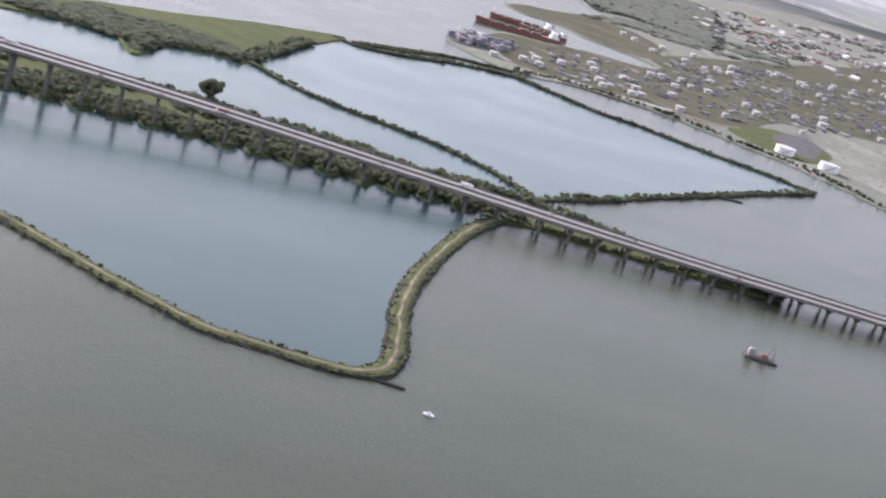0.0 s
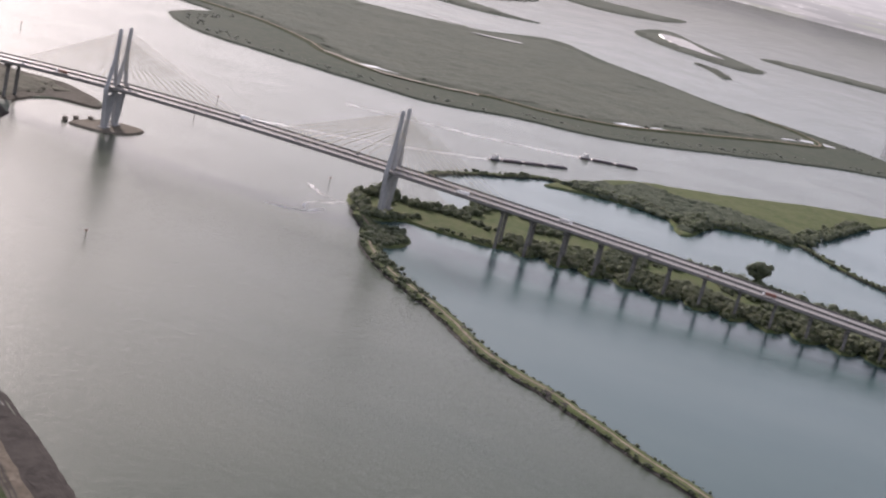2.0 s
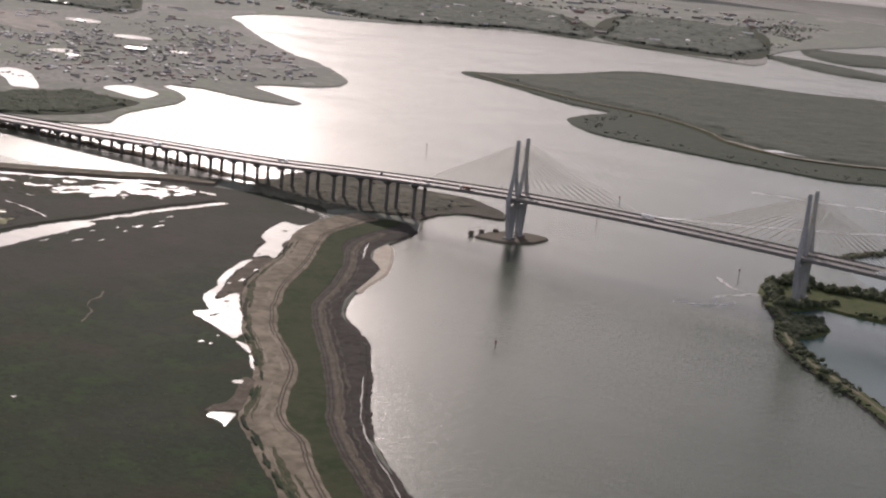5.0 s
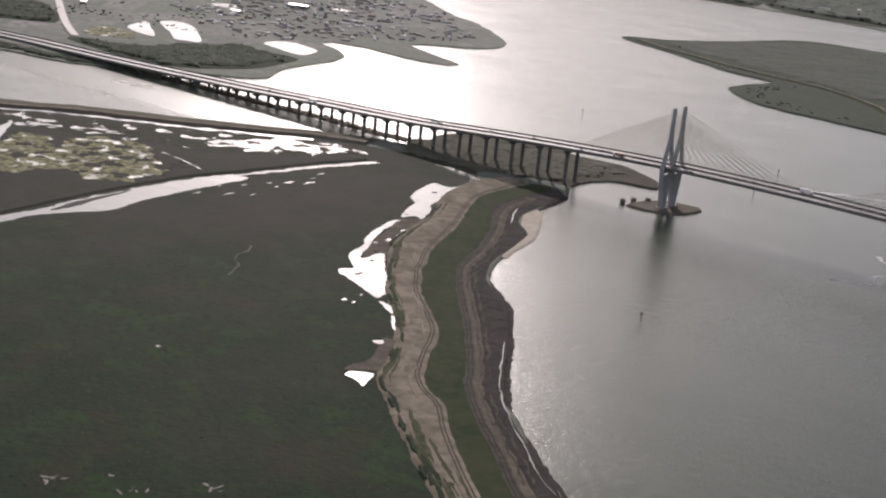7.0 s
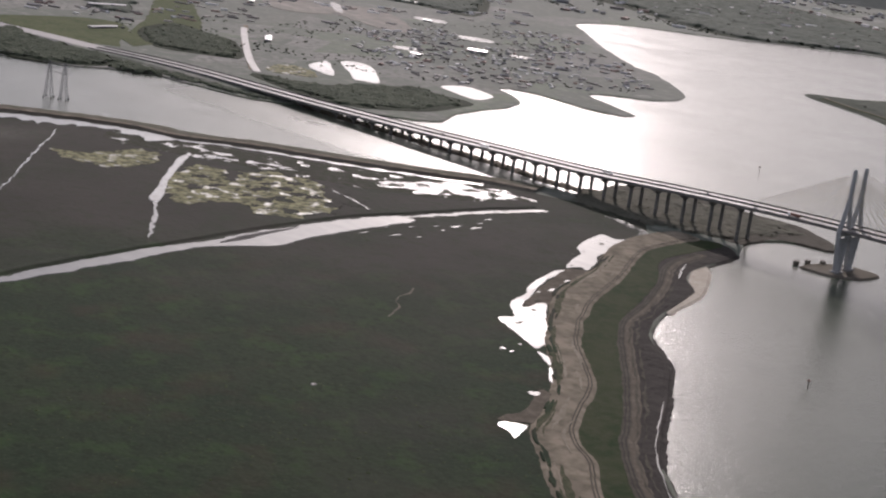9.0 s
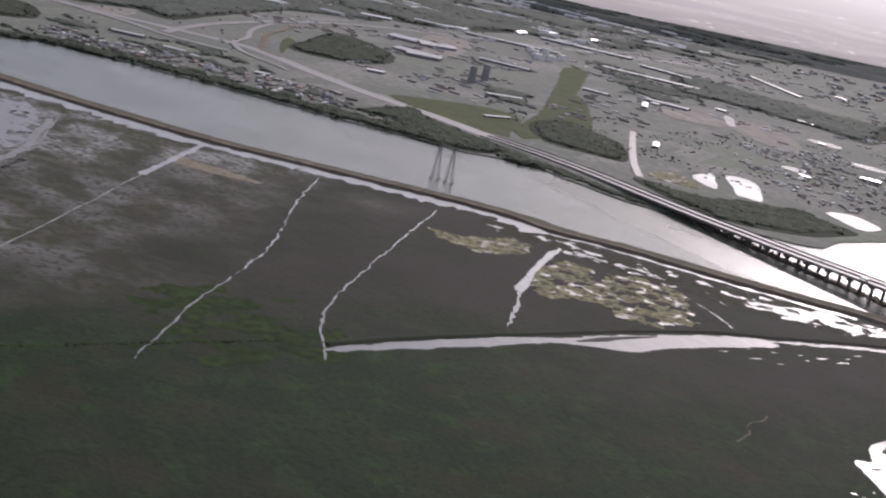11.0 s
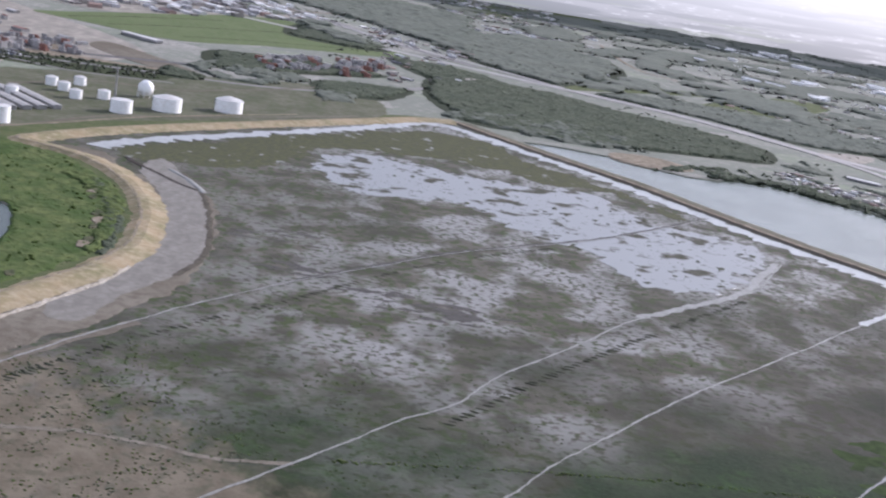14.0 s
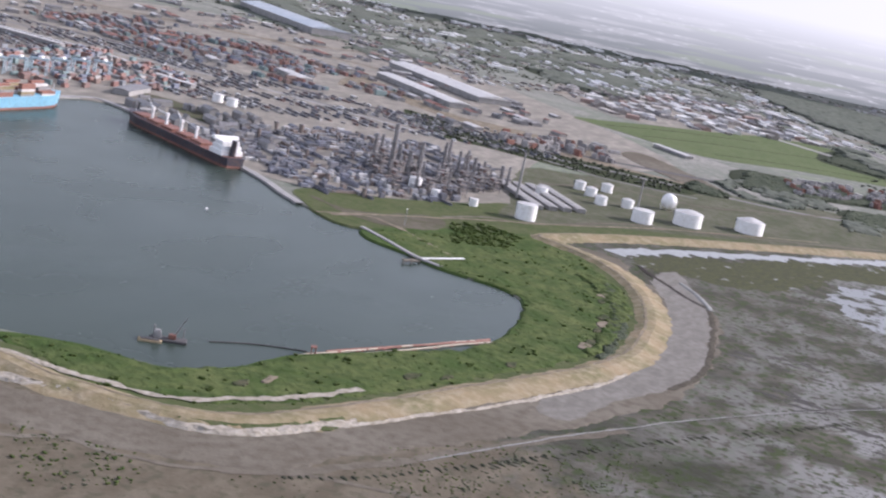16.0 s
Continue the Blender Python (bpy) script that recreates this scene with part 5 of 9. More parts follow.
ribbon("basin_track", [(-143, -1300), (-145, -1272), (-146, -1255), (-146, -1236), (-148, -1217), (-150, -1196), (-157, -1178), (-175, -1164), (-195, -1149), (-221, -1135), (-250, -1122)], [(2.6, 2.2), (0, 2.4), (-2.6, 2.2)], "chalk", "pale sandy track between levee and scrub", "track", 2.5, 2.2, rough_x=1.4)
ribbon("levee_west_track", LEVEE_W, [(-2.0, 4.1), (-3.2, 4.15), (-4.4, 3.9)], "sand", "pale dirt track on the clay levee", "track", 6.0, 1.2, rough_x=0.4)
GRASS_R = [(320, -600), (250, -525), (189, -467), (167, -446), (142, -423), (120, -399), (103, -375), (80, -343), (58, -317), (27, -281), (1, -246), (-15, -210), (-40, -158), (-69, -114), (-74, -70), (-76, -30)]
GRASS_L = [(320, -615), (250, -540), (189, -485), (174, -472), (151, -451), (126, -425), (110, -414), (95, -400), (79, -374), (61, -345), (36, -321), (9, -293), (-16, -256), (-34, -222), (-58, -167), (-88, -108), (-94, -66), (-94, -36)]
SAND_L = [(310, -630), (240, -552), (179, -496), (168, -487), (140, -464), (113, -441), (88, -420), (77, -401), (60, -373), (32, -341), (6, -314), (-20, -282), (-48, -244), (-60, -217), (-77, -172), (-104, -120), (-116, -74), (-114, -36)]
WHEEL = [(320, -598), (250, -522), (191, -466), (169, -444), (148, -425), (121, -398), (100, -369), (70, -330), (22, -273), (3, -245), (-9, -213), (-31, -168), (-60, -118), (-70, -70)]
land("mud_shore", SHORE_E[2:23] + GRASS_R[::-1], 1.2, "wetmud", "dark brown mud between the grass and the river", wobble=0.6, step=5.0)
ribbon("rocky_shore", SHORE_E[2:23], [(11.5, 1.22), (8.0, 1.45), (2.5, 1.4), (0, 0.8), (-3, 0.1), (-5, -0.8)], "wetmud", "dark wet rock and mud along the river shore", "shore", 4.0, 0.7, rough_z=0.5, rough_x=0.2)
ribbon("shore_seep", [(94, -333), (117.5, -369), (130, -387.5), (155, -415), (172.5, -430.5), (195, -452), (207, -460)], [(0.3, 1.66), (-0.3, 1.66)], "pond", "thin line of bright water along the shore", "ditch", 2.0, 0.7, rough_x=1.8)
land("grass_strip", GRASS_R + GRASS_L[::-1], 1.42, "strip", "green grass strip between the tracks", wobble=0.8, step=5.0, drop=0.3, slope=0.8)
land("sand_levee", GRASS_L + SAND_L[::-1], 1.9, "sand", "wide sandy levee with wheel tracks", wobble=1.5, step=2.5, drop=0.8, slope=2.5)
for o, m in ((-4.6, "bankmud"), (-8.6, "bankmud")):
    ribbon("tide_line", WHEEL[2:], [(o + 0.45, 1.6), (o - 0.45, 1.6)], m, "darker band left by the tide on the mud", "shore", 4.0, 1.2, rough_x=0.25)
for o in (1.0, 2.6):
    ribbon("wheel_track", GRASS_L, [(o + 0.35, 2.0), (o - 0.35, 2.0)], "bankmud", "darker worn wheel track on the sand", "track", 4.0, 0.8)
for o in (0.9, -0.9):
    ribbon("wheel_track", WHEEL, [(o + 0.3, 1.62), (o - 0.3, 1.62)], "wetmud", "dark worn wheel track by the shore", "track", 4.0, 0.8)
ribbon("shore_track", WHEEL, [(2.4, 1.4), (1.8, 1.55), (-1.8, 1.55), (-2.4, 1.4)], "bankmud", "brown dirt track along the shore", "track", 4.0, 0.8, rough_x=0.4)


def streak(name, line, start, length, offset, width, z, material, label, category, rnd):
    """A thin patch drawn out along part of a line, pointed at both ends; offset and width in metres to its left."""
    pts = line[start:start + max(4, int(length))]
    left, right = [], []
    for k, p in enumerate(pts):
        d = (pts[min(k + 1, len(pts) - 1)] - pts[max(k - 1, 0)]).normalized()
        w = width * math.sin(math.pi * (k + 0.4) / (len(pts) - 0.2)) * rnd.uniform(0.6, 1.2)
        o = offset + rnd.uniform(-0.3, 0.3) * width
        left.append((p.x - d.y * (o + w), p.y + d.x * (o + w)))
        right.append((p.x - d.y * (o - w), p.y + d.x * (o - w)))
    return sheet(name, left + right[::-1], z, material, label, category, 0.5, 1.5)


rnd = random.Random(53)
edge_line = spline([(x, y, 0) for x, y in SAND_L[1:16]], 3.0)
for k in range(110):
    worn = k % 5 == 0
    start = int(rnd.random() ** (1.0 if worn else 2.0) * (len(edge_line) - 16))
    far = 4.0 + 13.0 * max(0.0, 1 - start / 60) if not worn else 14.0
    o = -rnd.uniform(0.5, far)
    streak("sand_streak" if worn else "levee_weeds", edge_line, start, rnd.uniform(4, 16), o, rnd.uniform(0.3, 1.5), 1.93 + 0.0015 * k, "chalksand" if worn else "weedsand", "pale wind-blown streak on the sandy levee" if worn else "thin weeds growing over the sandy levee", "sand" if worn else "grass", rnd)
for k in range(46):
    start = int(rnd.random() * (len(edge_line) - 12))
    streak("marsh_fringe", edge_line, start, rnd.uniform(3, 9), rnd.gauss(-0.2, 1.0) - max(0.0, 4.0 - start * 0.1) * rnd.random(), rnd.uniform(0.4, 1.2), 2.06 + 0.0015 * k, "marsh", "dark marsh growth along the foot of the sandy levee", "marsh", rnd)
for k in range(6):
    streak("bare_sand", edge_line, 4 + k, rnd.uniform(5, 10), 3.0 + 2.5 * k, rnd.uniform(0.4, 0.9), 1.24 + 0.002 * k, "chalksand", "bare sandy streak in the marsh edge", "sand", rnd)
ribbon("shore_shoulder", WHEEL, [(1.8, 1.47), (-1.0, 1.5), (-5.6, 1.48), (-6.4, 1.3)], "path", "trodden brown earth beside the shore track", "track", 4.0, 1.0, rough_x=0.12)
land("bridge_spit", [(-80, -14), (-73, 3), (-71, 27), (-61, 38), (-45, 40), (-34, 45), (-45, 66), (-66, 80), (-90, 90), (-131, 86), (-178, 99), (-213, 84), (-230, 30), (-160, 20)], 1.12, "bankmud", "brown scrubby spit under the bridge", wobble=2.0, step=5.0)
UNDER = [(-80, -8), (-78, 34), (-68, 70), (-95, 84), (-131, 78), (-205, 74), (-236, 0), (-205, -40), (-140, -38)]
canopy("bridge_thicket", UNDER, 2.6, 0.1, 1.6, 48, 1.1, "hazebrush", "dark thicket on the land under the bridge")
spots = field(UNDER, 160, 0.8, 1.8, 48, 1.2, 0.0, 30)
scatter("bridge_scrub", MID, spots, "hazebrush", "dark scrub on the land under the bridge", "shrubs", 14, 0.7)
land("sand_spit", [(-47, -110), (-51, -91), (-40, -101), (-25, -124), (-10, -152), (-3, -174), (1, -193), (6, -206), (2, -206), (-10, -178), (-22, -152), (-38, -134)], 0.75, "beach", "small pale sand beach", wobble=0.6, step=3.0, drop=2.0, slope=5.0)
ribbon("beach_seep", [(-56, -104), (-49, -117), (-41, -131), (-35, -142)], [(0.35, 1.66), (-0.35, 1.66)], "pond", "thin line of bright water above the beach", "ditch", 2.0, 0.7, rough_x=1.6)
sheet("pond_inlet", [(-166, -51), (-153, -48), (-129, -55), (-118, -61), (-114, -74), (-119, -73), (-127, -61), (-139, -59), (-155, -52)], 1.35, "pond", "narrow bright inlet behind the sand levee", "pond", 0.8, 1.5)
sheet("pond_shore", [(-117, -73), (-116, -97), (-130, -99), (-125, -121), (-115, -143), (-102, -156), (-92, -180), (-84, -192), (-81, -182), (-75, -184), (-79, -171), (-86, -160), (-94, -148), (-100, -130), (-104, -116), (-112, -99)], 1.35, "pond", "shallow bright pond behind the sand levee", "pond", 1.6, 1.2)
sheet("pond_south", [(-80, -198), (-82, -206), (-76, -227), (-67, -247), (-57, -263), (-52, -278), (-38, -295), (-30, -302), (-33, -310), (-27, -315), (-23, -316), (-15, -321), (1, -327), (12, -331), (11, -324), (8, -316), (-2, -306), (-16, -291), (-27, -279), (-38, -265), (-41, -269), (-39, -277), (-40, -283), (-47, -274), (-51, -266), (-64, -242), (-73, -223), (-77, -207)], 1.35, "pond", "shallow bright pond behind the sand levee", "pond", 1.3, 1.2)
sheet("pond_mud", [(-42, -279), (-56, -256), (-72, -221), (-82, -197), (-70, -183), (-60, -207), (-44, -240), (-28, -267), (-36, -264)], 1.3, "path", "brown mud between the pond and the levee", "mud", 2.0, 2.0)
sheet("levee_mud", [(55, -377), (67, -402), (67, -416), (70, -424), (80, -414), (95, -411), (74, -383)], 1.3, "path", "trodden brown mud beside the sandy levee", "mud", 2.5, 2.0)
for outline in ([(16, -334), (23, -335), (32, -342), (32, -345), (25, -340)], [(35, -348), (40, -349), (50, -360), (48, -363)], [(53, -384), (56, -380), (59, -384), (56, -386)], [(74, -429), (73, -424), (80, -418), (83, -419), (86, -427), (88, -433), (85, -431), (78, -429)]):
    sheet("pond_arm", outline, 1.38, "pond", "narrow bright pool behind the sandy levee", "pond", 1.0, 1.2)
rnd = random.Random(77)
for k, (x, y, r) in enumerate(((-64, -215, 1.6), (-58, -228, 1.2), (-55, -240, 2.0), (-56, -252, 1.0), (3, -347, 1.3), (9, -347, 1.0), (4, -334, 0.8), (-2, -470, 1.2))):
    sheet("puddle", [(x + r * rnd.uniform(0.6, 1.5) * math.cos(q * 0.9), y + 1.7 * r * rnd.uniform(0.3, 1.5) * math.sin(q * 0.9)) for q in range(7)], 1.36, "pond", "small bright puddle in the marsh", "pond", 1.2, 1.2)
for k in range(14):
    u = rnd.random()
    a, b = ((-20, -305), (-58, -250)) if u < 0.3 else ((-58, -240), (-88, -175)) if u < 0.6 else ((-95, -160), (-122, -75))
    v, r = rnd.random(), rnd.uniform(0.4, 1.7)
    x, y = a[0] + (b[0] - a[0]) * v + rnd.uniform(-9, 9), a[1] + (b[1] - a[1]) * v + rnd.uniform(-9, 9)
    sheet("mud_islet", [(x + r * rnd.uniform(0.6, 1.7) * math.cos(q * 0.9), y + 1.6 * r * rnd.uniform(0.5, 1.5) * math.sin(q * 0.9)) for q in range(7)], 1.42, "bankmud", "low brown mud islet in the pond", "mud", 1.2, 1.2)
rnd = random.Random(78)
for x, y, spread, count in ((75, -592, 7, 6), (100, -573, 6, 6), (117, -554, 5, 5)):
    for k in range(count):
        px, py, a = x + rnd.gauss(0, spread), y + rnd.gauss(0, spread * 0.5), rnd.uniform(0, 3.1)
        r, w = rnd.uniform(0.8, 2.4), rnd.uniform(0.2, 0.5)
        sheet("drift_litter", [(px + r * math.cos(a) - w * math.sin(a), py + r * math.sin(a) + w * math.cos(a)), (px + 0.2 * r - w, py + w), (px - r * math.cos(a) - w * math.sin(a), py - r * math.sin(a) + w * math.cos(a)), (px - 0.3 * r + w, py - w * 2)], 1.3 + 0.002 * k, "chalk", "pale drift litter lying on the marsh", "debris", 0.3, 0.8)
ribbon("marsh_creek", [(-92, -318), (-86, -328), (-84, -338), (-78, -346), (-70, -350), (-66, -358), (-61, -368)], [(0.5, 1.32), (-0.5, 1.32)], "mud", "thin winding creek in the marsh", "ditch", 2.0, 1.5, rough_x=2.0)
sheet("pond_wet", [(-300, -140), (-284, -101), (-257, -81), (-215, -66), (-235, -100), (-267, -140)], 1.35, "brokenpool", "shallow sheet of water in the marsh", "pond", 9.0, 2.0)
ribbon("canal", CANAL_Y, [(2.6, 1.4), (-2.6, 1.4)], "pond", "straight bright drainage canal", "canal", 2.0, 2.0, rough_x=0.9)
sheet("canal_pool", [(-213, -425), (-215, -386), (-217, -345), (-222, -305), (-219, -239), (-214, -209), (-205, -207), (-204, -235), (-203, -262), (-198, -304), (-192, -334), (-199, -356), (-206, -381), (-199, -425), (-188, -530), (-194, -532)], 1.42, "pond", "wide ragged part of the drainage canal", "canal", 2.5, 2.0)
ribbon("canal_bank", [(x - 11, y) for x, y in CANAL_Y], [(4, 1.1), (1.5, 2.0), (-1.5, 2.0), (-4, 1.1)], "marsh", "dark spoil bank along the canal", "bank", 5.0, 1.0)
DITCHES = [
    ([(-420, -236), (-390, -266), (-359, -298), (-330, -322), (-299, -349), (-265, -375), (-232, -401)], 2.6),
    ([(-516, -290), (-475, -326), (-433, -362), (-340, -442), (-282, -490), (-232, -524), (-174, -548)], 1.5),
    ([(-598, -357), (-501, -421), (-393, -484), (-342, -521), (-276, -576), (-229, -610), (-172, -650)], 1.4),
    ([(-694, -423), (-620, -478), (-549, -528), (-487, -572), (-403, -633), (-320, -693), (-242, -743), (-187, -778), (-141, -802), (-67, -844), (60, -900)], 1.5),
    ([(-739, -535), (-690, -555), (-628, -583), (-540, -650), (-474, -701), (-392, -748), (-317, -794), (-257, -821), (-221, -848), (-173, -878), (-60, -950)], 1.6),
    ([(-902, -567), (-751, -675), (-678, -741), (-602, -814), (-531, -865), (-457, -918), (-371, -970), (-324, -994), (-273, -1020), (-180, -1060)], 1.6),
    ([(-290, -205), (-262, -210), (-240, -217)], 1.5),
]
for k, (line, w) in enumerate(DITCHES):
    pale = k in (3, 4, 5)
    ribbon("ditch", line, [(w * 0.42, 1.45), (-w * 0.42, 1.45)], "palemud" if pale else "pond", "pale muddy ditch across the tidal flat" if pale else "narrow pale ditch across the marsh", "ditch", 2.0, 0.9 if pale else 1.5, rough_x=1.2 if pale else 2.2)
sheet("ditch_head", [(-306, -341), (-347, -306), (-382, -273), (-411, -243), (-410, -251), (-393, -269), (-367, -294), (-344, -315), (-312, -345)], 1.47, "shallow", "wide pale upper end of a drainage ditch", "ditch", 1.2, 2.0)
sheet("canal_islet", [(-209, -366), (-214, -352), (-217, -338), (-221, -296), (-216, -314), (-213, -330), (-209, -346)], 1.55, "hollow", "low dark islet in the canal", "mud", 1.0, 1.5)
ribbon("ditch_bank", DITCHES[5][0][:6], [(-1.0, 1.5), (-1.8, 1.62), (-3.2, 1.5)], "hollow", "dark low bank beside the ditch", "bank", 3.0, 0.9, rough_x=0.6)
ribbon("broad_ditch", [(-739, -540), (-689, -562), (-605, -600), (-530, -658), (-489, -693)], [(4.5, 1.47), (-2.5, 1.47)], "palemud", "wide pale muddy drain", "ditch", 3.0, 2.0, rough_x=0.6)
ribbon("broad_drain", [(-687, -425), (-650, -452), (-600, -490), (-560, -520)], [(2.8, 1.47), (-2.8, 1.47)], "shallow", "wide end of a drainage ditch", "ditch", 3.0, 1.5, rough_x=0.9)


def mound_row(name, line, gap, length, width, height, turn, seed, label):
    """A row of long spoil mounds thrown up side by side, each a low ridge with rounded ends."""
    rnd, verts, faces = random.Random(seed), [], []
    for p in spline([(x, y, 0) for x, y in line], gap):
        if noise.noise(Vector((p.x * 0.03, p.y * 0.03, seed))) < -0.28:
            continue
        a = radians(turn + rnd.uniform(-10, 10))
        l, w, h, b = length * rnd.uniform(0.6, 1.2), width * rnd.uniform(0.7, 1.3), height * rnd.uniform(0.5, 1.2), len(verts)
        cx, cy = p.x + rnd.uniform(-1, 1), p.y + rnd.uniform(-1, 1)
        for u, k, top in ((-0.5, 0.2, 0.15), (-0.3, 0.8, 0.8), (0.0, 1.0, 1.0), (0.3, 0.8, 0.75), (0.5, 0.2, 0.15)):
            for side, up in ((-0.5, 0), (-0.2, 0.85), (0.2, 0.9), (0.5, 0)):
                px, py = u * l, side * k * w * rnd.uniform(0.85, 1.15)
                verts.append((cx + px * math.cos(a) - py * math.sin(a), cy + px * math.sin(a) + py * math.cos(a), 1.05 + h * top * up))
        for r in range(4):
            for c in range(3):
                k = b + r * 4 + c
                faces.append((k, k + 4, k + 5, k + 1))
    return tagged(joined(name, verts, faces, "spoil"), label, "mounds", kind="stuff")


M["spoil"] = surface("dark_marsh_spoil", (0.045, 0.047, 0.034), (0.062, 0.062, 0.046), 8, (0.07, 0.076, 0.05), 1.5, 0.95, 0.2, 1.0, spec=0.06)
mound_row("spoil_mounds", [(-213, -838), (-225, -825), (-295, -786), (-361, -746), (-431, -702), (-500, -656), (-579, -602)], 6.0, 7.5, 2.6, 0.9, 78, 61, "row of dark spoil mounds beside the ditch")
mound_row("spoil_mounds", [(-200, -1032), (-280, -995), (-340, -960), (-420, -912), (-517, -856), (-589, -806), (-666, -738)], 6.0, 6.5, 2.4, 0.8, 80, 62, "row of dark spoil mounds beside the ditch")
rnd = random.Random(64)
for k in range(46):
    x, y, spread = ((-430, -825, 24), (-450, -868, 16), (-485, -913, 16), (-575, -950, 22))[(0, 0, 1, 2, 3)[k % 5]]
    x, y, r = x + rnd.gauss(0, spread * 0.55), y + rnd.gauss(0, spread), rnd.uniform(2.5, 8)
    sheet("dark_hollow", [(x + 0.6 * r * rnd.uniform(0.3, 1.4) * math.cos(q * 0.57), y + 1.8 * r * rnd.uniform(0.3, 1.3) * math.sin(q * 0.57)) for q in range(11)], 1.2 + 0.002 * k, "hollow", "dark wet mud hollow in the flat", "mud flat", 3.0, 2.5)

sheet("wet_triangle", [(-245, -70), (-330, -128), (-430, -198), (-500, -245), (-470, -270), (-380, -225), (-300, -180), (-236, -120)], 1.21, "wetmarsh", "dark marsh with bright pools along the levee", "marsh", 6.0, 5.0)
rnd = random.Random(31)
for x, y in ((-201, -237), (-194, -221), (-190, -202), (-184, -188), (-176, -177), (-183, -245), (-174, -233), (-190, -150), (-184, -165), (-196, -262), (-180, -205)):
    r = rnd.uniform(1.0, 2.6)
    sheet("marsh_pool", [(x + 0.6 * r * rnd.uniform(0.3, 1.5) * math.cos(q * 0.8), y + 2.2 * r * rnd.uniform(0.4, 1.4) * math.sin(q * 0.8)) for q in range(8)], 1.36, "pond", "small bright pool beside the canal", "pond", 1.0, 1.0)
for line, w in (([(-40, -1225), (-57, -1205), (-76, -1185), (-77, -1163), (-86, -1135), (-105, -1113), (-121, -1088), (-129, -1069), (-140, -1030), (-150, -990)], 2.0), ([(-95, -1120), (-143, -1083), (-197, -1055), (-252, -1029), (-320, -993)], 3.4), ([(-150, -990), (-146, -960), (-138, -925), (-146, -895)], 1.8)):
    ribbon("tyre_track", line, [(w, 1.27 + 0.02 * w), (-w, 1.27 + 0.02 * w)], "mud", "paler vehicle track over the mud", "track", 2.5, 2.0, rough_x=0.6)
canopy("levee_hedge", [(-690, -1106), (-667, -1080), (-590, -1055), (-525, -1041), (-461, -1033), (-425, -1040), (-454, -1047), (-513, -1052), (-579, -1066), (-660, -1096)], 2.2, 0.3, 1.8, 145, 1.5, "canopy", "dark hedge along the inner foot of the levee")
ribbon("levee_turf", [(-205, -1117), (-175, -1131), (-152, -1149), (-139, -1168)], [(15.0, 1.75), (12.0, 2.35), (7.5, 3.35)], "grass", "green turf on the levee slope", "grass", 3.0, 1.5, rough_x=0.5)
for k, patch in enumerate(([(-72, -1212), (-82, -1204), (-70, -1181), (-36, -1158), (-19, -1161), (-31, -1180)], [(-79, -1178), (-86, -1158), (-62, -1134), (-40, -1149)])):
    scatter("mud_bushes", MID, field(patch, 70, 0.5, 1.5, 146 + k, 1.15, 0.0, 12), "thicket", "low olive bushes on the brown mud", "shrubs", 146 + k, 0.6)
mound_row("weedy_mounds", [(-110, -1098), (-140, -1071), (-190, -1042), (-240, -1016)], 5.0, 4.5, 2.2, 0.9, 60, 65, "row of small weedy spoil mounds beside the track")
spots = field([(-90, -1200), (-60, -1210), (-20, -1150), (-60, -1090), (-110, -1060), (-170, -1065), (-250, -1020), (-205, -955), (-150, -900), (-60, -980), (20, -1080)], 620, 0.5, 1.4, 144, 1.1, 0.12, 16)
scatter("mud_weeds", MID, spots, "leaf", "olive weeds and bushes on the brown mud", "shrubs", 144, 0.45)
spots = field([(-186, -1080), (-250, -1025), (-290, -985), (-205, -955), (-150, -900), (-60, -980), (-110, -1060)], 700, 0.5, 1.3, 44, 1.1, 0.0, 22)
spots += along([(-155, -877), (-171, -805), (-186, -724), (-194, -637), (-202, -560)], (0, 1.5), 2.4, 0.8, 1.6, 45, 1.0, 0.8, 0.8)
scatter("mud_shrubs", MID, spots, "lush", "low green shrubs on the mud", "shrubs", 12, 0.4)
spots = field([(180, -500), (60, -400), (-20, -480), (-60, -560), (30, -700), (150, -780), (330, -700)], 3000, 0.6, 1.5, 41, 0.9, -0.1, 25)
scatter("marsh_tufts", FAR, spots, "tuft", "low tufts of dark marsh shrub", "shrubs", 9, 0.22)
spots = field(FLATS, 5000, 0.5, 1.2, 42, 1.0, 0.05, 45)
scatter("flat_weed", FAR, spots, "tuft", "scattered low weed on the tidal flat", "shrubs", 10, 0.35)
BASIN_LAND = [(-800, -1190), (-740, -1120), (-670, -1082), (-590, -1056), (-500, -1044), (-430, -1048), (-360, -1072), (-280, -1100), (-200, -1135), (-160, -1165), (-140, -1220), (-165, -1290)] + [(-185, -1266), (-190, -1236), (-194, -1208), (-222, -1187), (-273, -1173), (-338, -1138), (-377, -1112), (-436, -1103), (-491, -1109), (-550, -1124), (-570, -1151), (-575, -1189), (-590, -1222), (-640, -1288)]
land("basin_shore", BASIN_LAND, 1.46, "basinfloor", "green overgrown shore of the basin", wobble=2.0, step=7.0)
canopy("basin_thicket", BASIN_LAND, 2.3, 0.1, 0.9, 43, 1.4, "thicket", "dense green thicket on the basin shore")
canopy("levee_thicket", [(-702, -1122), (-672, -1078), (-600, -1054), (-506, -1044), (-455, -1044), (-430, -1050), (-499, -1058), (-600, -1072), (-640, -1092), (-680, -1122)], 2.0, 0.6, 2.4, 44, 1.4, "thicket", "dark dense thicket at the inner foot of the levee")
rnd = random.Random(66)
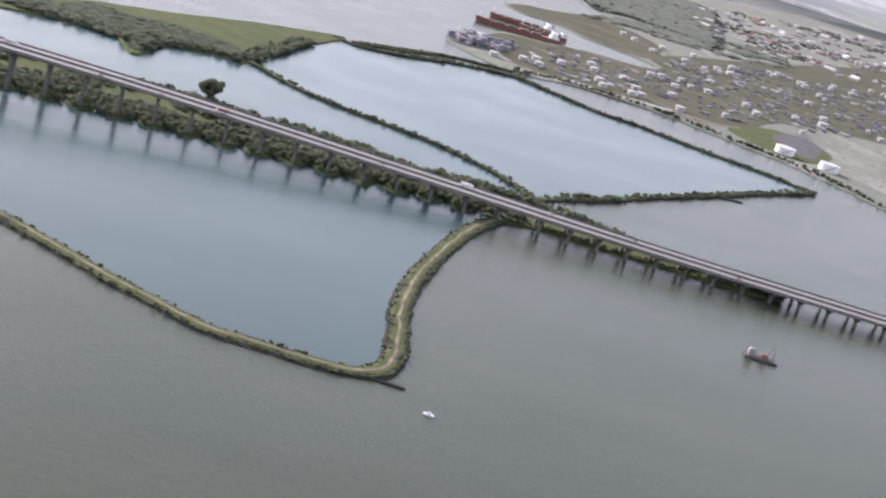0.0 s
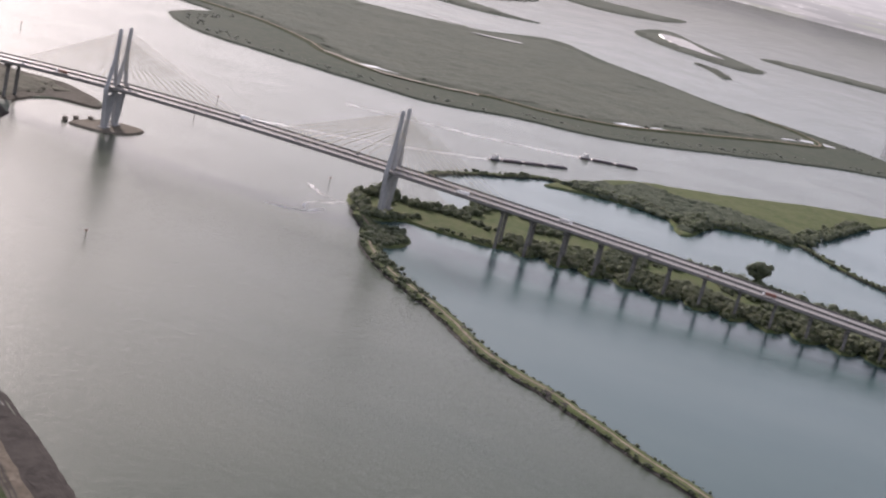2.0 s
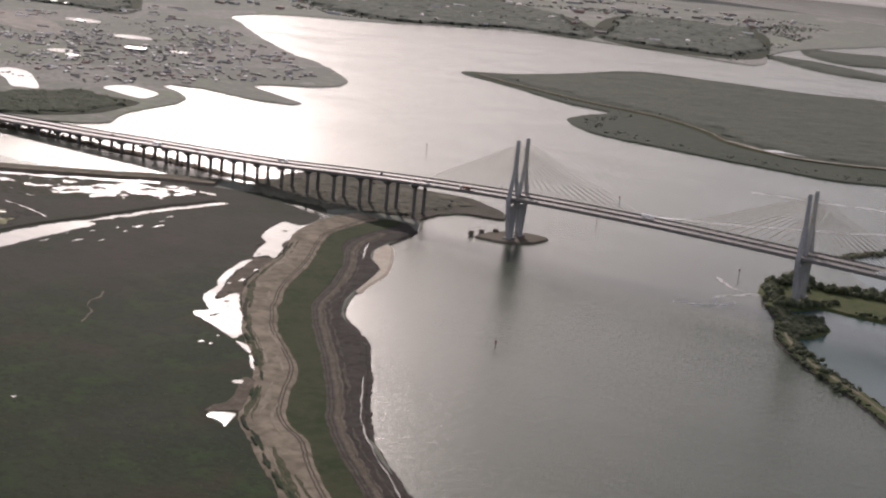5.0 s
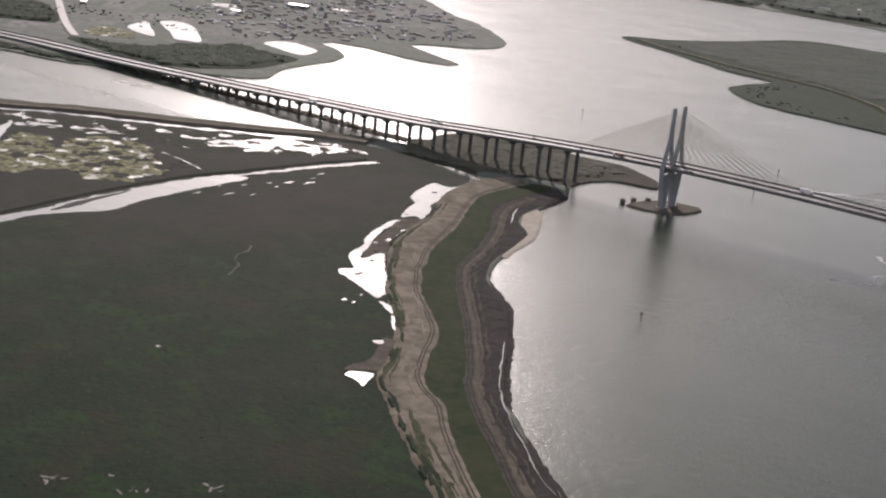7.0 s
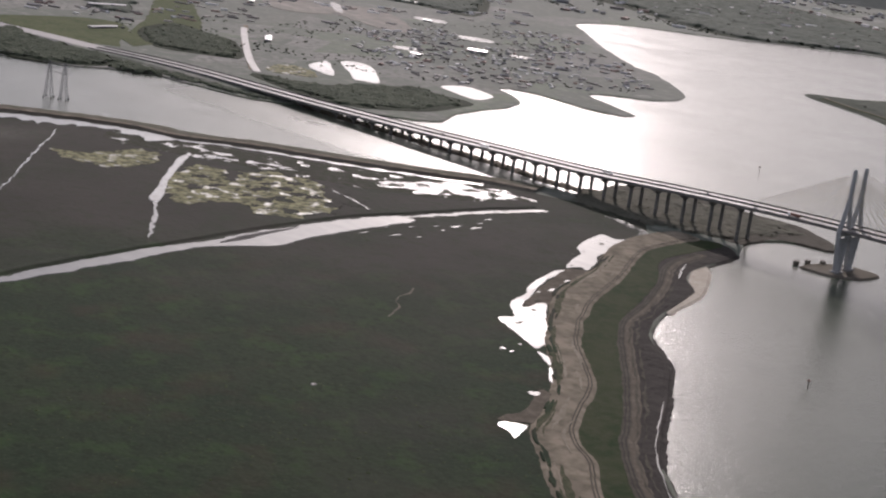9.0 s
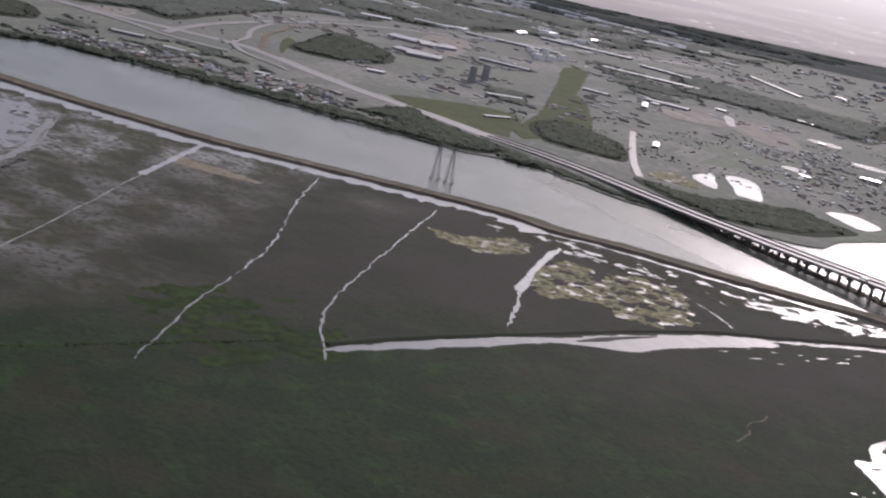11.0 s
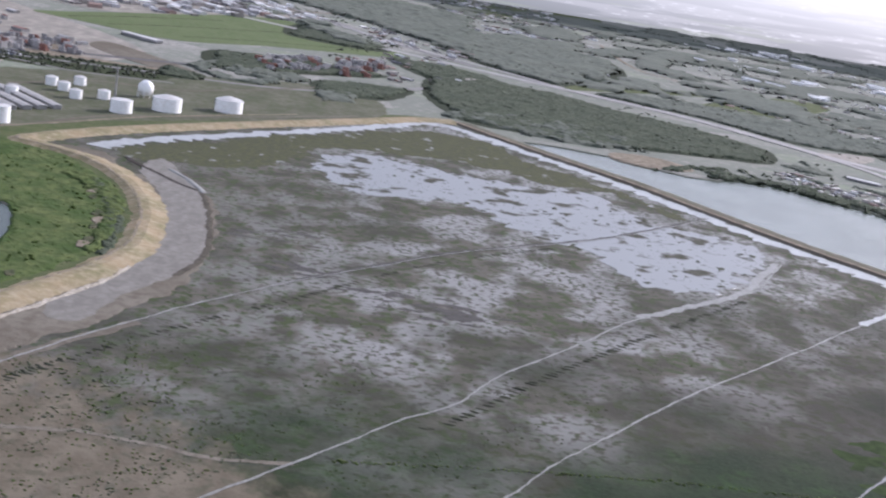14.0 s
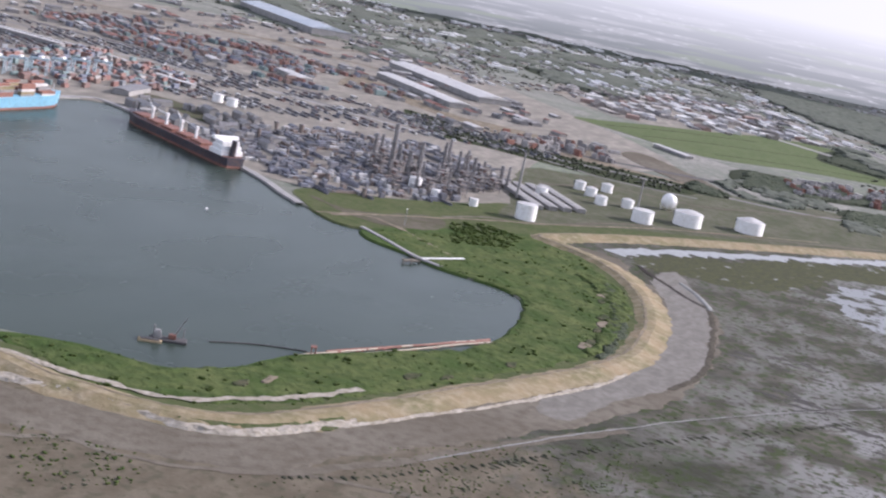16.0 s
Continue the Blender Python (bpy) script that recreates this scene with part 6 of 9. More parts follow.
for k, (x, y, r) in enumerate(((-632, -1086, 5), (-612, -1081, 5), (-560, -1068, 6), (-540, -1064, 6), (-520, -1061, 5), (-480, -1056, 5), (-467, -1056, 6), (-378, -1078, 4), (-300, -1112, 5), (-222, -1162, 4), (-316, -1098, 4), (-205, -1170, 4))):
    sheet("bare_patch", [(x + 1.5 * r * rnd.uniform(0.6, 1.4) * math.cos(q * 0.52), y + 0.6 * r * rnd.uniform(0.5, 1.5) * math.sin(q * 0.52)) for q in range(12)], 2.45 + 0.003 * k, "weedsand" if k % 3 else "sand", "bare sandy patch among the basin scrub", "sand", 2.0, 1.5)
spots = field(BASIN_LAND, 200, 1.2, 2.4, 143, 1.5, 0.08, 26)
scatter("basin_bushes", MID, spots, "lush", "taller dark bushes on the basin shore", "shrubs", 143, 0.8)
spots = field(BASIN_LAND, 1800, 0.6, 1.4, 43, 1.4, 0.0, 22)
scatter("basin_scrub", MID, spots, "thicket", "green bushes on the basin shore", "shrubs", 11, 0.6)


# ---- port and refinery on the western shore ----
sheet("water_basin", [(x, y) for x, y in BASIN_S] + [(300, -1800), (-480, -1755), (-712, -1744), (-874, -1732), (-896, -1690), (-748, -1461)], 0.06, "basin", "dull green water of the harbour basin", step=12.0)
land("port_yard", [(-765, -1490), (-915, -1705), (-885, -1745), (-500, -1772), (-650, -2400), (-1500, -2700), (-2300, -2300), (-2350, -1900), (-1950, -1480), (-1600, -1230), (-1420, -1240), (-1330, -1330), (-1080, -1300), (-960, -1258), (-870, -1288), (-790, -1340), (-745, -1400)], 1.3, "yard", "pale paved yards of the port", wobble=2.0, step=30.0)
land("levee_meadow", [(-690, -1372), (-735, -1390), (-790, -1335), (-870, -1282), (-930, -1255), (-930, -1190), (-1040, -1095), (-1200, -970), (-1320, -860), (-1300, -840), (-1090, -1000), (-950, -1100), (-870, -1150), (-800, -1186), (-640, -1292)], 1.4, "grass", "rough green meadow between levee and tanks", wobble=2.0, step=10.0)
land("crop_field", [(-1900, -1456), (-1966, -1421), (-2120, -1340), (-2230, -1275), (-2395, -1190), (-2440, -1095), (-2259, -993), (-2187, -923), (-2086, -858), (-2001, -917), (-1954, -1004), (-1891, -1097), (-1795, -1190), (-1790, -1260), (-1842, -1345)], 1.5, "crop", "large flat green field", wobble=2.0, step=20.0)
for line in ([(-1870, -1330), (-2000, -1240), (-2150, -1110), (-2240, -1040)], [(-1900, -1400), (-2060, -1320), (-2230, -1200)], [(-1850, -1210), (-1960, -1100), (-2060, -960)]):
    ribbon("field_drain", line, [(2.5, 1.6), (-2.5, 1.6)], "strip", "dark drain across the green field", "ditch", 10.0, 2.0, rough_x=0.6)
land("tank_yard", [(-1197, -1324), (-1250, -1277), (-1330, -1196), (-1420, -1089), (-1480, -980), (-1400, -890), (-1240, -900), (-1062, -1052), (-950, -1150), (-889, -1188), (-848, -1237), (-940, -1262), (-1040, -1290)], 1.44, "tankground", "weedy grey-green ground round the tanks", wobble=5.0, step=14.0)
ribbon("tank_road", [(-772, -1270), (-825, -1247), (-857, -1207), (-982, -1152), (-1046, -1090), (-1150, -996), (-1250, -913)], [(2.6, 1.7), (-2.6, 1.7)], "mud", "pale service road below the tanks", "road", 8.0, 1.0, rough_x=0.3)
ribbon("tank_road", [(-1106, -1279), (-1150, -1252), (-1215, -1214), (-1238, -1124), (-1309, -1069), (-1397, -1011), (-1557, -929)], [(3.0, 1.7), (-3.0, 1.7)], "mud", "pale service road behind the tanks", "road", 8.0, 1.0, rough_x=0.3)
ribbon("port_road", [(-1352, -1485), (-1331, -1411), (-1298, -1314), (-1273, -1249), (-1285, -1182), (-1297, -1135)], [(4.0, 1.75), (-4.0, 1.75)], "asphalt", "grey road along the port hedge", "road", 8.0)
land("pale_plot", [(-1537, -1284), (-1618, -1269), (-1427, -1123), (-1387, -1145)], 1.53, "mud", "bare pale plot behind the hedge", wobble=2.0, step=10.0)
ribbon("quay", [(-668, -1362), (-690, -1388), (-756, -1464), (-905, -1692), (-884, -1738), (-712, -1752), (-500, -1765)], [(3, -1), (3, 2.0), (-5, 2.0), (-5, 1.2)], "concrete", "long concrete quay edge", "quay", 12.0)
ribbon("shore_track", [(-653, -1339), (-703, -1309), (-756, -1276), (-812, -1242), (-888, -1190), (-1030, -1106), (-1191, -979)], [(2.4, 1.65), (0, 1.75), (-2.4, 1.65)], "sand", "pale dirt road along the meadow", "road", 8.0, 1.0, rough_x=0.3)
ribbon("port_road", [(-1354, -2181), (-1351, -1988), (-1321, -1790), (-1320, -1621), (-1319, -1460), (-1343, -1315), (-1368, -1173), (-1392, -1034), (-1482, -924), (-1700, -800)], [(7, 1.55), (-7, 1.55)], "asphalt", "grey road behind the refinery", "road", 15.0)
ribbon("port_railway", [(-1420, -2250), (-1420, -2000), (-1400, -1790), (-1400, -1600), (-1410, -1430), (-1440, -1300), (-1520, -1120)], [(9, 1.6), (-9, 1.6)], "coal", "dark ballasted railway yard", "railway", 15.0)
ribbon("inland_road", [(-1870, -2408), (-1926, -2239), (-2005, -2071), (-2218, -1900), (-2217, -1672), (-2425, -1499), (-2583, -1296), (-2840, -1006)], [(9, 1.6), (-9, 1.6)], "sand", "broad pale dirt road inland", "road", 20.0, 2.0)

ribbon("inland_highway", [(-4200, -1760), (-3677, -1504), (-3032, -1249), (-2650, -1041), (-2369, -920), (-2079, -743)], [(10, 1.7), (-10, 1.7)], "asphalt", "pale highway through the far woods", "road", 20.0, 1.0)
land("industrial_yard", [(-2080, -1420), (-2230, -1260), (-2420, -1120), (-2640, -1080), (-3000, -1270), (-3050, -1460), (-2700, -1640), (-2350, -1620)], 1.45, "yard", "pale paved ground of an industrial estate", wobble=6.0, step=30.0)


def tank(x, y, r, h, dome=0.12, material="white", label="white cylindrical storage tank with a low cone roof", group="storage tanks by the levee"):
    """A storage tank: shell with a rim, roof, and a stair against the shell."""
    ob = tagged(new("storage_tank"), label, "tank", group)
    bm = bmesh.new()
    tube(bm, (0, 0, -0.6), (0, 0, h), r, r, 32)
    for z in (0.05, 0.96):
        tube(bm, (0, 0, h * z), (0, 0, h * z + 0.35), r + 0.18, r + 0.18, 32)
    part("shell", bm, material, ob)
    bm = bmesh.new()
    tube(bm, (0, 0, h + 0.01), (0, 0, h + r * dome), r, r * 0.35, 32)
    tube(bm, (0, 0, h + r * dome), (0, 0, h + r * dome * 1.35), r * 0.35, 0.2, 32)
    part("roof", bm, "roof" if material == "white" else material, ob, "pale grey roof")
    bm = bmesh.new()
    ring = [bm.verts.new((math.cos(-2.2 + k * 0.09) * rr, math.sin(-2.2 + k * 0.09) * rr, h * k / 12 + 0.3 + dz)) for k in range(13) for rr, dz in ((r + 0.1, 0), (r + 0.9, 0), (r + 0.9, 0.9))]
    for k in range(12):
        for q in (0, 1):
            bm.faces.new((ring[3 * k + q], ring[3 * k + q + 1], ring[3 * k + q + 4], ring[3 * k + q + 3]))
    part("stair", bm, "steel", ob)
    ob.location = (x, y, 1.4)
    return ob


tank(-868, -1222, 9.8, 15, 0.05)
tank(-1022, -1143, 11, 13, 0.06)
tank(-1076, -1106, 15, 14, 0.16, label="large white storage tank with a grey domed roof")
tank(-1134, -1049, 15, 13, 0.2, label="large white storage tank with a grey domed roof")
small_tank = tank(-1029, -1254, 6.5, 9, 0.2, label="small white storage tank with a domed roof")
for x, y in ((-1139, -1241), (-1169, -1217), (-1111, -1221), (-1069, -1199), (-1093, -1175), (-889, -1343), (-1106, -1684), (-1099, -1661)):
    copy_thing(small_tank, pose(x, y, 1.4))
low_tank = tank(-863, -1312, 4.2, 7, 0.1, label="small white process tank")
copy_thing(low_tank, pose(-867, -1274, 1.4))
ball = tagged(new("sphere_tank"), "white spherical gas tank on short legs", "tank", "storage tanks by the levee")
bm = bmesh.new()
bmesh.ops.create_uvsphere(bm, u_segments=28, v_segments=18, radius=8.5, matrix=Matrix.Translation((0, 0, 10)))
part("shell", bm, "white", ball)
for k in range(8):
    bm = bmesh.new()
    a = k * math.pi / 4
    tube(bm, (math.cos(a) * 8.3, math.sin(a) * 8.3, 0), (math.cos(a) * 8.2, math.sin(a) * 8.2, 10), 0.35, 0.35, 6)
    part("leg", bm, "white", ball)
ball.location = (-1150, -1142, 1.4)


def column(x, y, r, h, material="steel", label="tall grey steel process column with platforms"):
    """A refinery column: tapering shell, platforms with rails, a ladder and a crown."""
    ob = tagged(new("process_column"), label, "column", "refinery columns")
    bm = bmesh.new()
    tube(bm, (0, 0, 0), (0, 0, h * 0.3), r * 1.25, r * 1.2, 14)
    tube(bm, (0, 0, h * 0.3), (0, 0, h), r, r * 0.85, 14)
    part("shell", bm, material, ob)
    for k in range(3):
        bm = bmesh.new()
        z = h * (0.35 + 0.25 * k)
        tube(bm, (0, 0, z), (0, 0, z + 0.3), r * 1.7, r * 1.7, 12)
        for q in range(8):
            a = q * math.pi / 4
            tube(bm, (math.cos(a) * r * 1.65, math.sin(a) * r * 1.65, z), (math.cos(a) * r * 1.65, math.sin(a) * r * 1.65, z + 1.2), 0.07, 0.07, 4)
        part("platform", bm, "steel", ob)
    bm = bmesh.new()
    box(bm, (0.5, 0.6, h), (r * 1.3, 0, 0))
    part("ladder", bm, "steel", ob)
    ob.location = (x, y, 1.4)
    return ob


for x, y, r, h in ((-973, -1424, 2.4, 30), (-991, -1424, 2.0, 28), (-948, -1394, 2.8, 48), (-940, -1384, 2.4, 30), (-941, -1372, 3.0, 26), (-950, -1364, 2.6, 36), (-1033, -1367, 2.0, 30), (-1048, -1368, 2.0, 32), (-1020, -1346, 1.8, 26), (-1026, -1339, 1.8, 28), (-1016, -1327, 2.2, 24), (-1018, -1317, 1.6, 22), (-1019, -1297, 2.4, 22), (-1011, -1287, 1.6, 24)):
    column(x, y, r, h)
stack = tagged(new("flare_stack"), "slim pale chimney stack beside the refinery", "chimney")
bm = bmesh.new()
tube(bm, (0, 0, 0), (0, 0, 46), 1.7, 1.0, 16)
part("shaft", bm, "concrete", stack)
bm = bmesh.new()
tube(bm, (0, 0, 44.5), (0, 0, 46.4), 1.35, 1.35, 16)
part("rim", bm, "steel", stack)
stack.location = (-975, -1264, 1.4)
copy_thing(stack, pose(-1075, -1160, 1.4) @ Matrix.Diagonal((0.7, 0.7, 0.8, 1)))
mast = tagged(new("light_mast"), "slim pole mast on the shore meadow", "mast")
bm = bmesh.new()
tube(bm, (0, 0, 0), (0, 0, 14), 0.45, 0.3, 8)
part("pole", bm, "concrete", mast)
bm = bmesh.new()
box(bm, (2.6, 0.7, 0.7), (0, 0, 14), 0, 0.1)
part("lamp_head", bm, "white", mast)
mast.location = (-692, -1275, 1.4)


def blocks(name, poly, count, long_side, wide, tall, seed, material, label, category, turn=0.6, z=1.4, patch=0.0, patch_size=120.0, jitter=0.12, cross=0.5, row=0.0):
    """Many small far buildings, vehicles or plant parts, joined into one body; each a block with a low ridge."""
    rnd = random.Random(seed)
    verts, faces = [], []
    for x, y, _, _, _ in field(poly, count, 1, 2, seed, patch=patch, patch_size=patch_size):
        a = turn + (math.pi / 2 if rnd.random() < cross else 0) + rnd.uniform(-jitter, jitter)
        if row:
            side = y * math.cos(turn) - x * math.sin(turn)
            shift = round(side / row) * row - side
            x, y = x - math.sin(turn) * shift, y + math.cos(turn) * shift
        l, w, h = rnd.uniform(*long_side) / 2, rnd.uniform(*wide) / 2, rnd.uniform(*tall)
        c, s, b = math.cos(a), math.sin(a), len(verts)
        ridge = h + w * rnd.choice((0.0, 0.25, 0.45))
        for px, py, pz in ((-l, -w, 0), (l, -w, 0), (l, w, 0), (-l, w, 0), (-l, -w, h), (l, -w, h), (l, w, h), (-l, w, h), (-l, 0, ridge), (l, 0, ridge)):
            verts.append((x + px * c - py * s, y + px * s + py * c, z + pz))
        for f in ((0, 1, 5, 4), (2, 3, 7, 6), (1, 2, 6, 9, 5), (3, 0, 4, 8, 7), (4, 5, 9, 8), (6, 7, 8, 9)):
            faces.append(tuple(b + k for k in f))
    return tagged(joined(name, verts, faces, material), label, category, kind="stuff")


M["vehicles"] = island_colours("vehicle_paint", [(0.08, 0.08, 0.09), (0.14, 0.13, 0.13), (0.6, 0.6, 0.6), (0.10, 0.10, 0.12), (0.2, 0.19, 0.18), (0.16, 0.09, 0.08), (0.07, 0.08, 0.11), (0.35, 0.34, 0.33)], 0.5)
REFINERY = [(-790, -1478), (-735, -1400), (-760, -1345), (-870, -1290), (-940, -1300), (-1040, -1290), (-1120, -1340), (-1180, -1430), (-1100, -1540), (-900, -1600)]
blocks("refinery_plant", REFINERY, 620, (2.5, 12), (2, 6), (1.0, 5), 51, "plant", "dense grey refinery plant, pipe racks and sheds", "refinery", 0.95)
blocks("pipe_racks", REFINERY, 170, (14, 46), (0.8, 1.8), (1.5, 3.5), 86, "plant", "long steel pipe racks through the refinery", "pipes", 0.95, cross=0.4, jitter=0.02)
blocks("container_stacks", [(-1420, -1900), (-1500, -2250), (-1820, -2250), (-1860, -1950), (-1640, -1650), (-1440, -1660)], 640, (8, 20), (3, 7), (2.5, 7), 53, "boxes", "stacked red, brown and teal shipping containers", "containers", 0.95, patch=-0.1, jitter=0.02, cross=0.1, row=12.0)
blocks("quay_containers", [(-900, -1790), (-1000, -1990), (-1300, -1990), (-1250, -1790), (-1080, -1740)], 360, (8, 16), (3, 6), (2.5, 6), 56, "boxes", "rows of containers behind the quay", "containers", 0.15, jitter=0.02, cross=0.1, row=9.0)
blocks("yard_vehicles", [(-1080, -1680), (-1180, -2350), (-1420, -2350), (-1400, -1700), (-1500, -1350), (-1330, -1330), (-1250, -1480)], 2700, (4, 10), (1.8, 3.0), (1.4, 2.6), 57, "vehicles", "rows of parked lorries and cars in the yards", "vehicles", 0.98, jitter=0.02, cross=0.02, row=15.0, patch=-0.12, patch_size=70.0)
blocks("inland_suburb", [(-1650, -880), (-2500, -940), (-2600, -1250), (-2050, -1700), (-2450, -2100), (-2400, -2800), (-4300, -3200), (-5200, -1800), (-4200, -300), (-2200, -500)], 4200, (5, 26), (3, 7), (1.5, 2.6), 59, "town", "far suburban buildings with pale roofs", "buildings", 0.7, patch=0.02, patch_size=200, cross=0.15)
blocks("river_town", [(-1028, 439), (-996, 900), (-660, 640), (-560, 545), (-600, 370), (-650, 270), (-770, 275)], 520, (4, 11), (3, 6), (0.6, 1.2), 60, "town", "small riverside houses with mixed roofs", "houses", 0.5, patch=-0.2)
blocks("bank_industry", [(-1333, -394), (-1193, -259), (-1036, -108), (-950, -163), (-1082, -297), (-1231, -419)], 190, (3, 14), (2.5, 6), (1.0, 2.2), 61, "town", "small industrial sheds along the channel bank", "sheds", 0.75)
blocks("inland_town", [(-1000, 120), (-1050, 430), (-1050, 900), (-1700, 1500), (-2900, 1700), (-3600, 400), (-2900, -200), (-1900, -350), (-1600, 100), (-1250, 0)], 2000, (4, 20), (2.5, 6), (0.7, 1.5), 62, "town", "scattered town buildings inland of the channel", "buildings", 0.4, patch=0.02, patch_size=150, cross=0.15)
blocks("north_shore_town", [(-1250, 1150), (-950, 1330), (-700, 1560), (-450, 1600), (-600, 2600), (-1800, 2600), (-2300, 1700)], 400, (8, 26), (6, 12), (2.5, 4.5), 63, "town", "far buildings on the north shore", "buildings", 0.4, patch=0.0, patch_size=200)


def warehouse(x, y, length, width, height, turn, roof="roof", label="long warehouse with a pale shallow metal roof"):
    """A shed with a ridged roof and loading doors."""
    ob = tagged(new("warehouse"), label, "warehouse", "port warehouses")
    bm = bmesh.new()
    box(bm, (length, width, height), (0, 0, 0), 0, 0.3)
    part("wall", bm, "concrete", ob)
    bm = bmesh.new()
    l, w, ov = length / 2 + 1, width / 2 + 1, height + width * 0.08
    v = [bm.verts.new(c) for c in ((-l, -w, height + 0.05), (l, -w, height + 0.05), (l, w, height + 0.05), (-l, w, height + 0.05), (-l, 0, ov), (l, 0, ov))]
    for f in ((0, 1, 5, 4), (2, 3, 4, 5), (1, 2, 5), (3, 0, 4), (0, 3, 2, 1)):
        bm.faces.new([v[k] for k in f])
    part("roof", bm, roof, ob)
    for k in range(max(2, int(length / 30))):
        bm = bmesh.new()
        box(bm, (6, 0.4, height * 0.6), (-length / 2 + 15 + 30 * k, -width / 2 - 0.1, 0.2))
        part("loading_door", bm, "steel", ob)
    ob.matrix_basis = pose(x, y, 1.4, 0, 0, math.degrees(turn))
    return ob


warehouse(-1920, -1690, 350, 60, 9, 0.82)
warehouse(-1720, -1660, 270, 34, 8, 0.82)
warehouse(-2480, -2260, 420, 90, 14, 0.85, M["bluegrey"], "very large shed with a pale blue-grey roof")
warehouse(-1235, -2060, 150, 12, 6, 1.45)
warehouse(-1170, -1780, 66, 9, 5, 1.3)
warehouse(-1510, -1780, 80, 22, 7, 0.9)
warehouse(-1010, -1742, 70, 20, 6, 0.2, "steel", "low grey shed on the quay")
for k in range(4):
    warehouse(-1030 + 14 * k, -1232 - 11 * k, 120, 9, 4, 0.63, "concrete", "low flat-roofed grey shed beside the tanks")
for x, y, l, w, t in ((-1700, 330, 90, 50, 0.5), (-1540, 240, 60, 40, 0.5), (-1900, 650, 190, 18, 0.7), (-1540, 410, 90, 16, 0.6), (-2010, 900, 200, 24, 0.6), (-1300, 560, 70, 16, 0.5)):
    warehouse(x, y, l, w * 0.8, 3.2, t, label="inland industrial shed with a bright metal roof")


INLAND_SHEDS = [
    (-2030, 421, 57, 22, 6, 1.08, 1), (-2041, 588, 89, 26, 6, 1.73, 0), (-2215, 891, 142, 12, 6, 0.48, 1), (-1634, 782, 183, 14, 6, 0.58, 1), (-1766, 920, 121, 10, 7, 0.29, 1), (-1508, 240, 53, 44, 8, 0.99, 0),
    (-1666, 350, 62, 40, 8, 1.39, 0), (-1271, 36, 22, 16, 5, 1.01, 1), (-1178, 182, 48, 14, 6, 1.28, 0), (-1004, 65, 38, 8, 4, 1.70, 0), (-1348, 457, 42, 14, 5, 0.50, 0), (-1268, 490, 60, 9, 5, 2.47, 1), (-1294, 532, 15, 12, 5, 0.2, 1),
]
INLAND_SHEDS += [
    (-927, 248, 40, 8, 4, 2.45, 1), (-1317, 684, 20, 12, 5, 0.15, 1), (-1293, 844, 34, 12, 5, 0.0, 1), (-1738, 1365, 43, 10, 5, -0.14, 1), (-828, 517, 24, 16, 6, 0.43, 1), (-814, 390, 16, 10, 4, -0.06, 1), (-1087, 682, 14, 8, 4, 0.0, 1),
    (-1782, 1220, 285, 10, 5, -0.37, 0), (-2130, 1392, 51, 10, 5, 0.18, 0), (-1334, -285, 42, 14, 5, 0.87, 0), (-1244, -255, 32, 12, 4, 0.67, 0), (-1200, -241, 19, 10, 4, 0.56, 0), (-1130, -187, 16, 8, 4, 1.21, 1),
]
for x, y, l, w, h, t, bright in INLAND_SHEDS:
    warehouse(x, y, l, w * 0.8, h * 0.5, t, "glint" if bright else "roof", "inland shed with a metal roof painted near-white as sun glint" if bright else "inland shed with a pale flat roof")
land("tan_field", [(-1242, 645), (-1196, 686), (-1041, 599), (-981, 522), (-1075, 533), (-1157, 562)], 1.5, "yard", "bare tan field inland", wobble=4.0, step=10.0)
land("rail_yard", [(-1348, 572), (-1243, 613), (-1145, 541), (-1195, 476)], 1.5, "yard", "pale gravel yard with sidings", wobble=4.0, step=10.0)
sheet("pond_yard", [(-1265, 643), (-1251, 649), (-1158, 574), (-1163, 567)], 1.6, "pond", "bright settling pond in the yard", "pond", 2.0, 5.0)
land("green_strip", [(-1082, 178), (-1385, 408), (-1628, 589), (-1607, 622), (-1219, 321), (-896, 60), (-930, 40)], 1.47, "grass", "long green strip running inland", wobble=3.0, step=14.0)
inland_tank = tank(-1807, 630, 8, 9, 0.1, label="white storage tank at an inland works", group="inland storage tanks")
for x, y in ((-1815, 670), (-1700, 576), (-1700, 603), (-1760, 610), (-1740, 655)):
    copy_thing(inland_tank, pose(x, y, 1.4))
silo = tank(-1290, 198, 5, 22, 0.3, "concrete", label="tall grey concrete silo inland", group="inland silos")
copy_thing(silo, pose(-1331, 245, 1.4))


rnd = random.Random(87)
vessel = tank(-880, -1400, 1.4, 7.0, 0.4, M["plant"], "slim grey process vessel in the refinery", "refinery vessels")
for x, y, _, _, _ in field(REFINERY, 60, 1, 2, 88):
    s = rnd.uniform(0.6, 1.6)
    copy_thing(vessel, pose(x, y, 1.4) @ Matrix.Diagonal((s, s, rnd.uniform(0.5, 1.5), 1)))


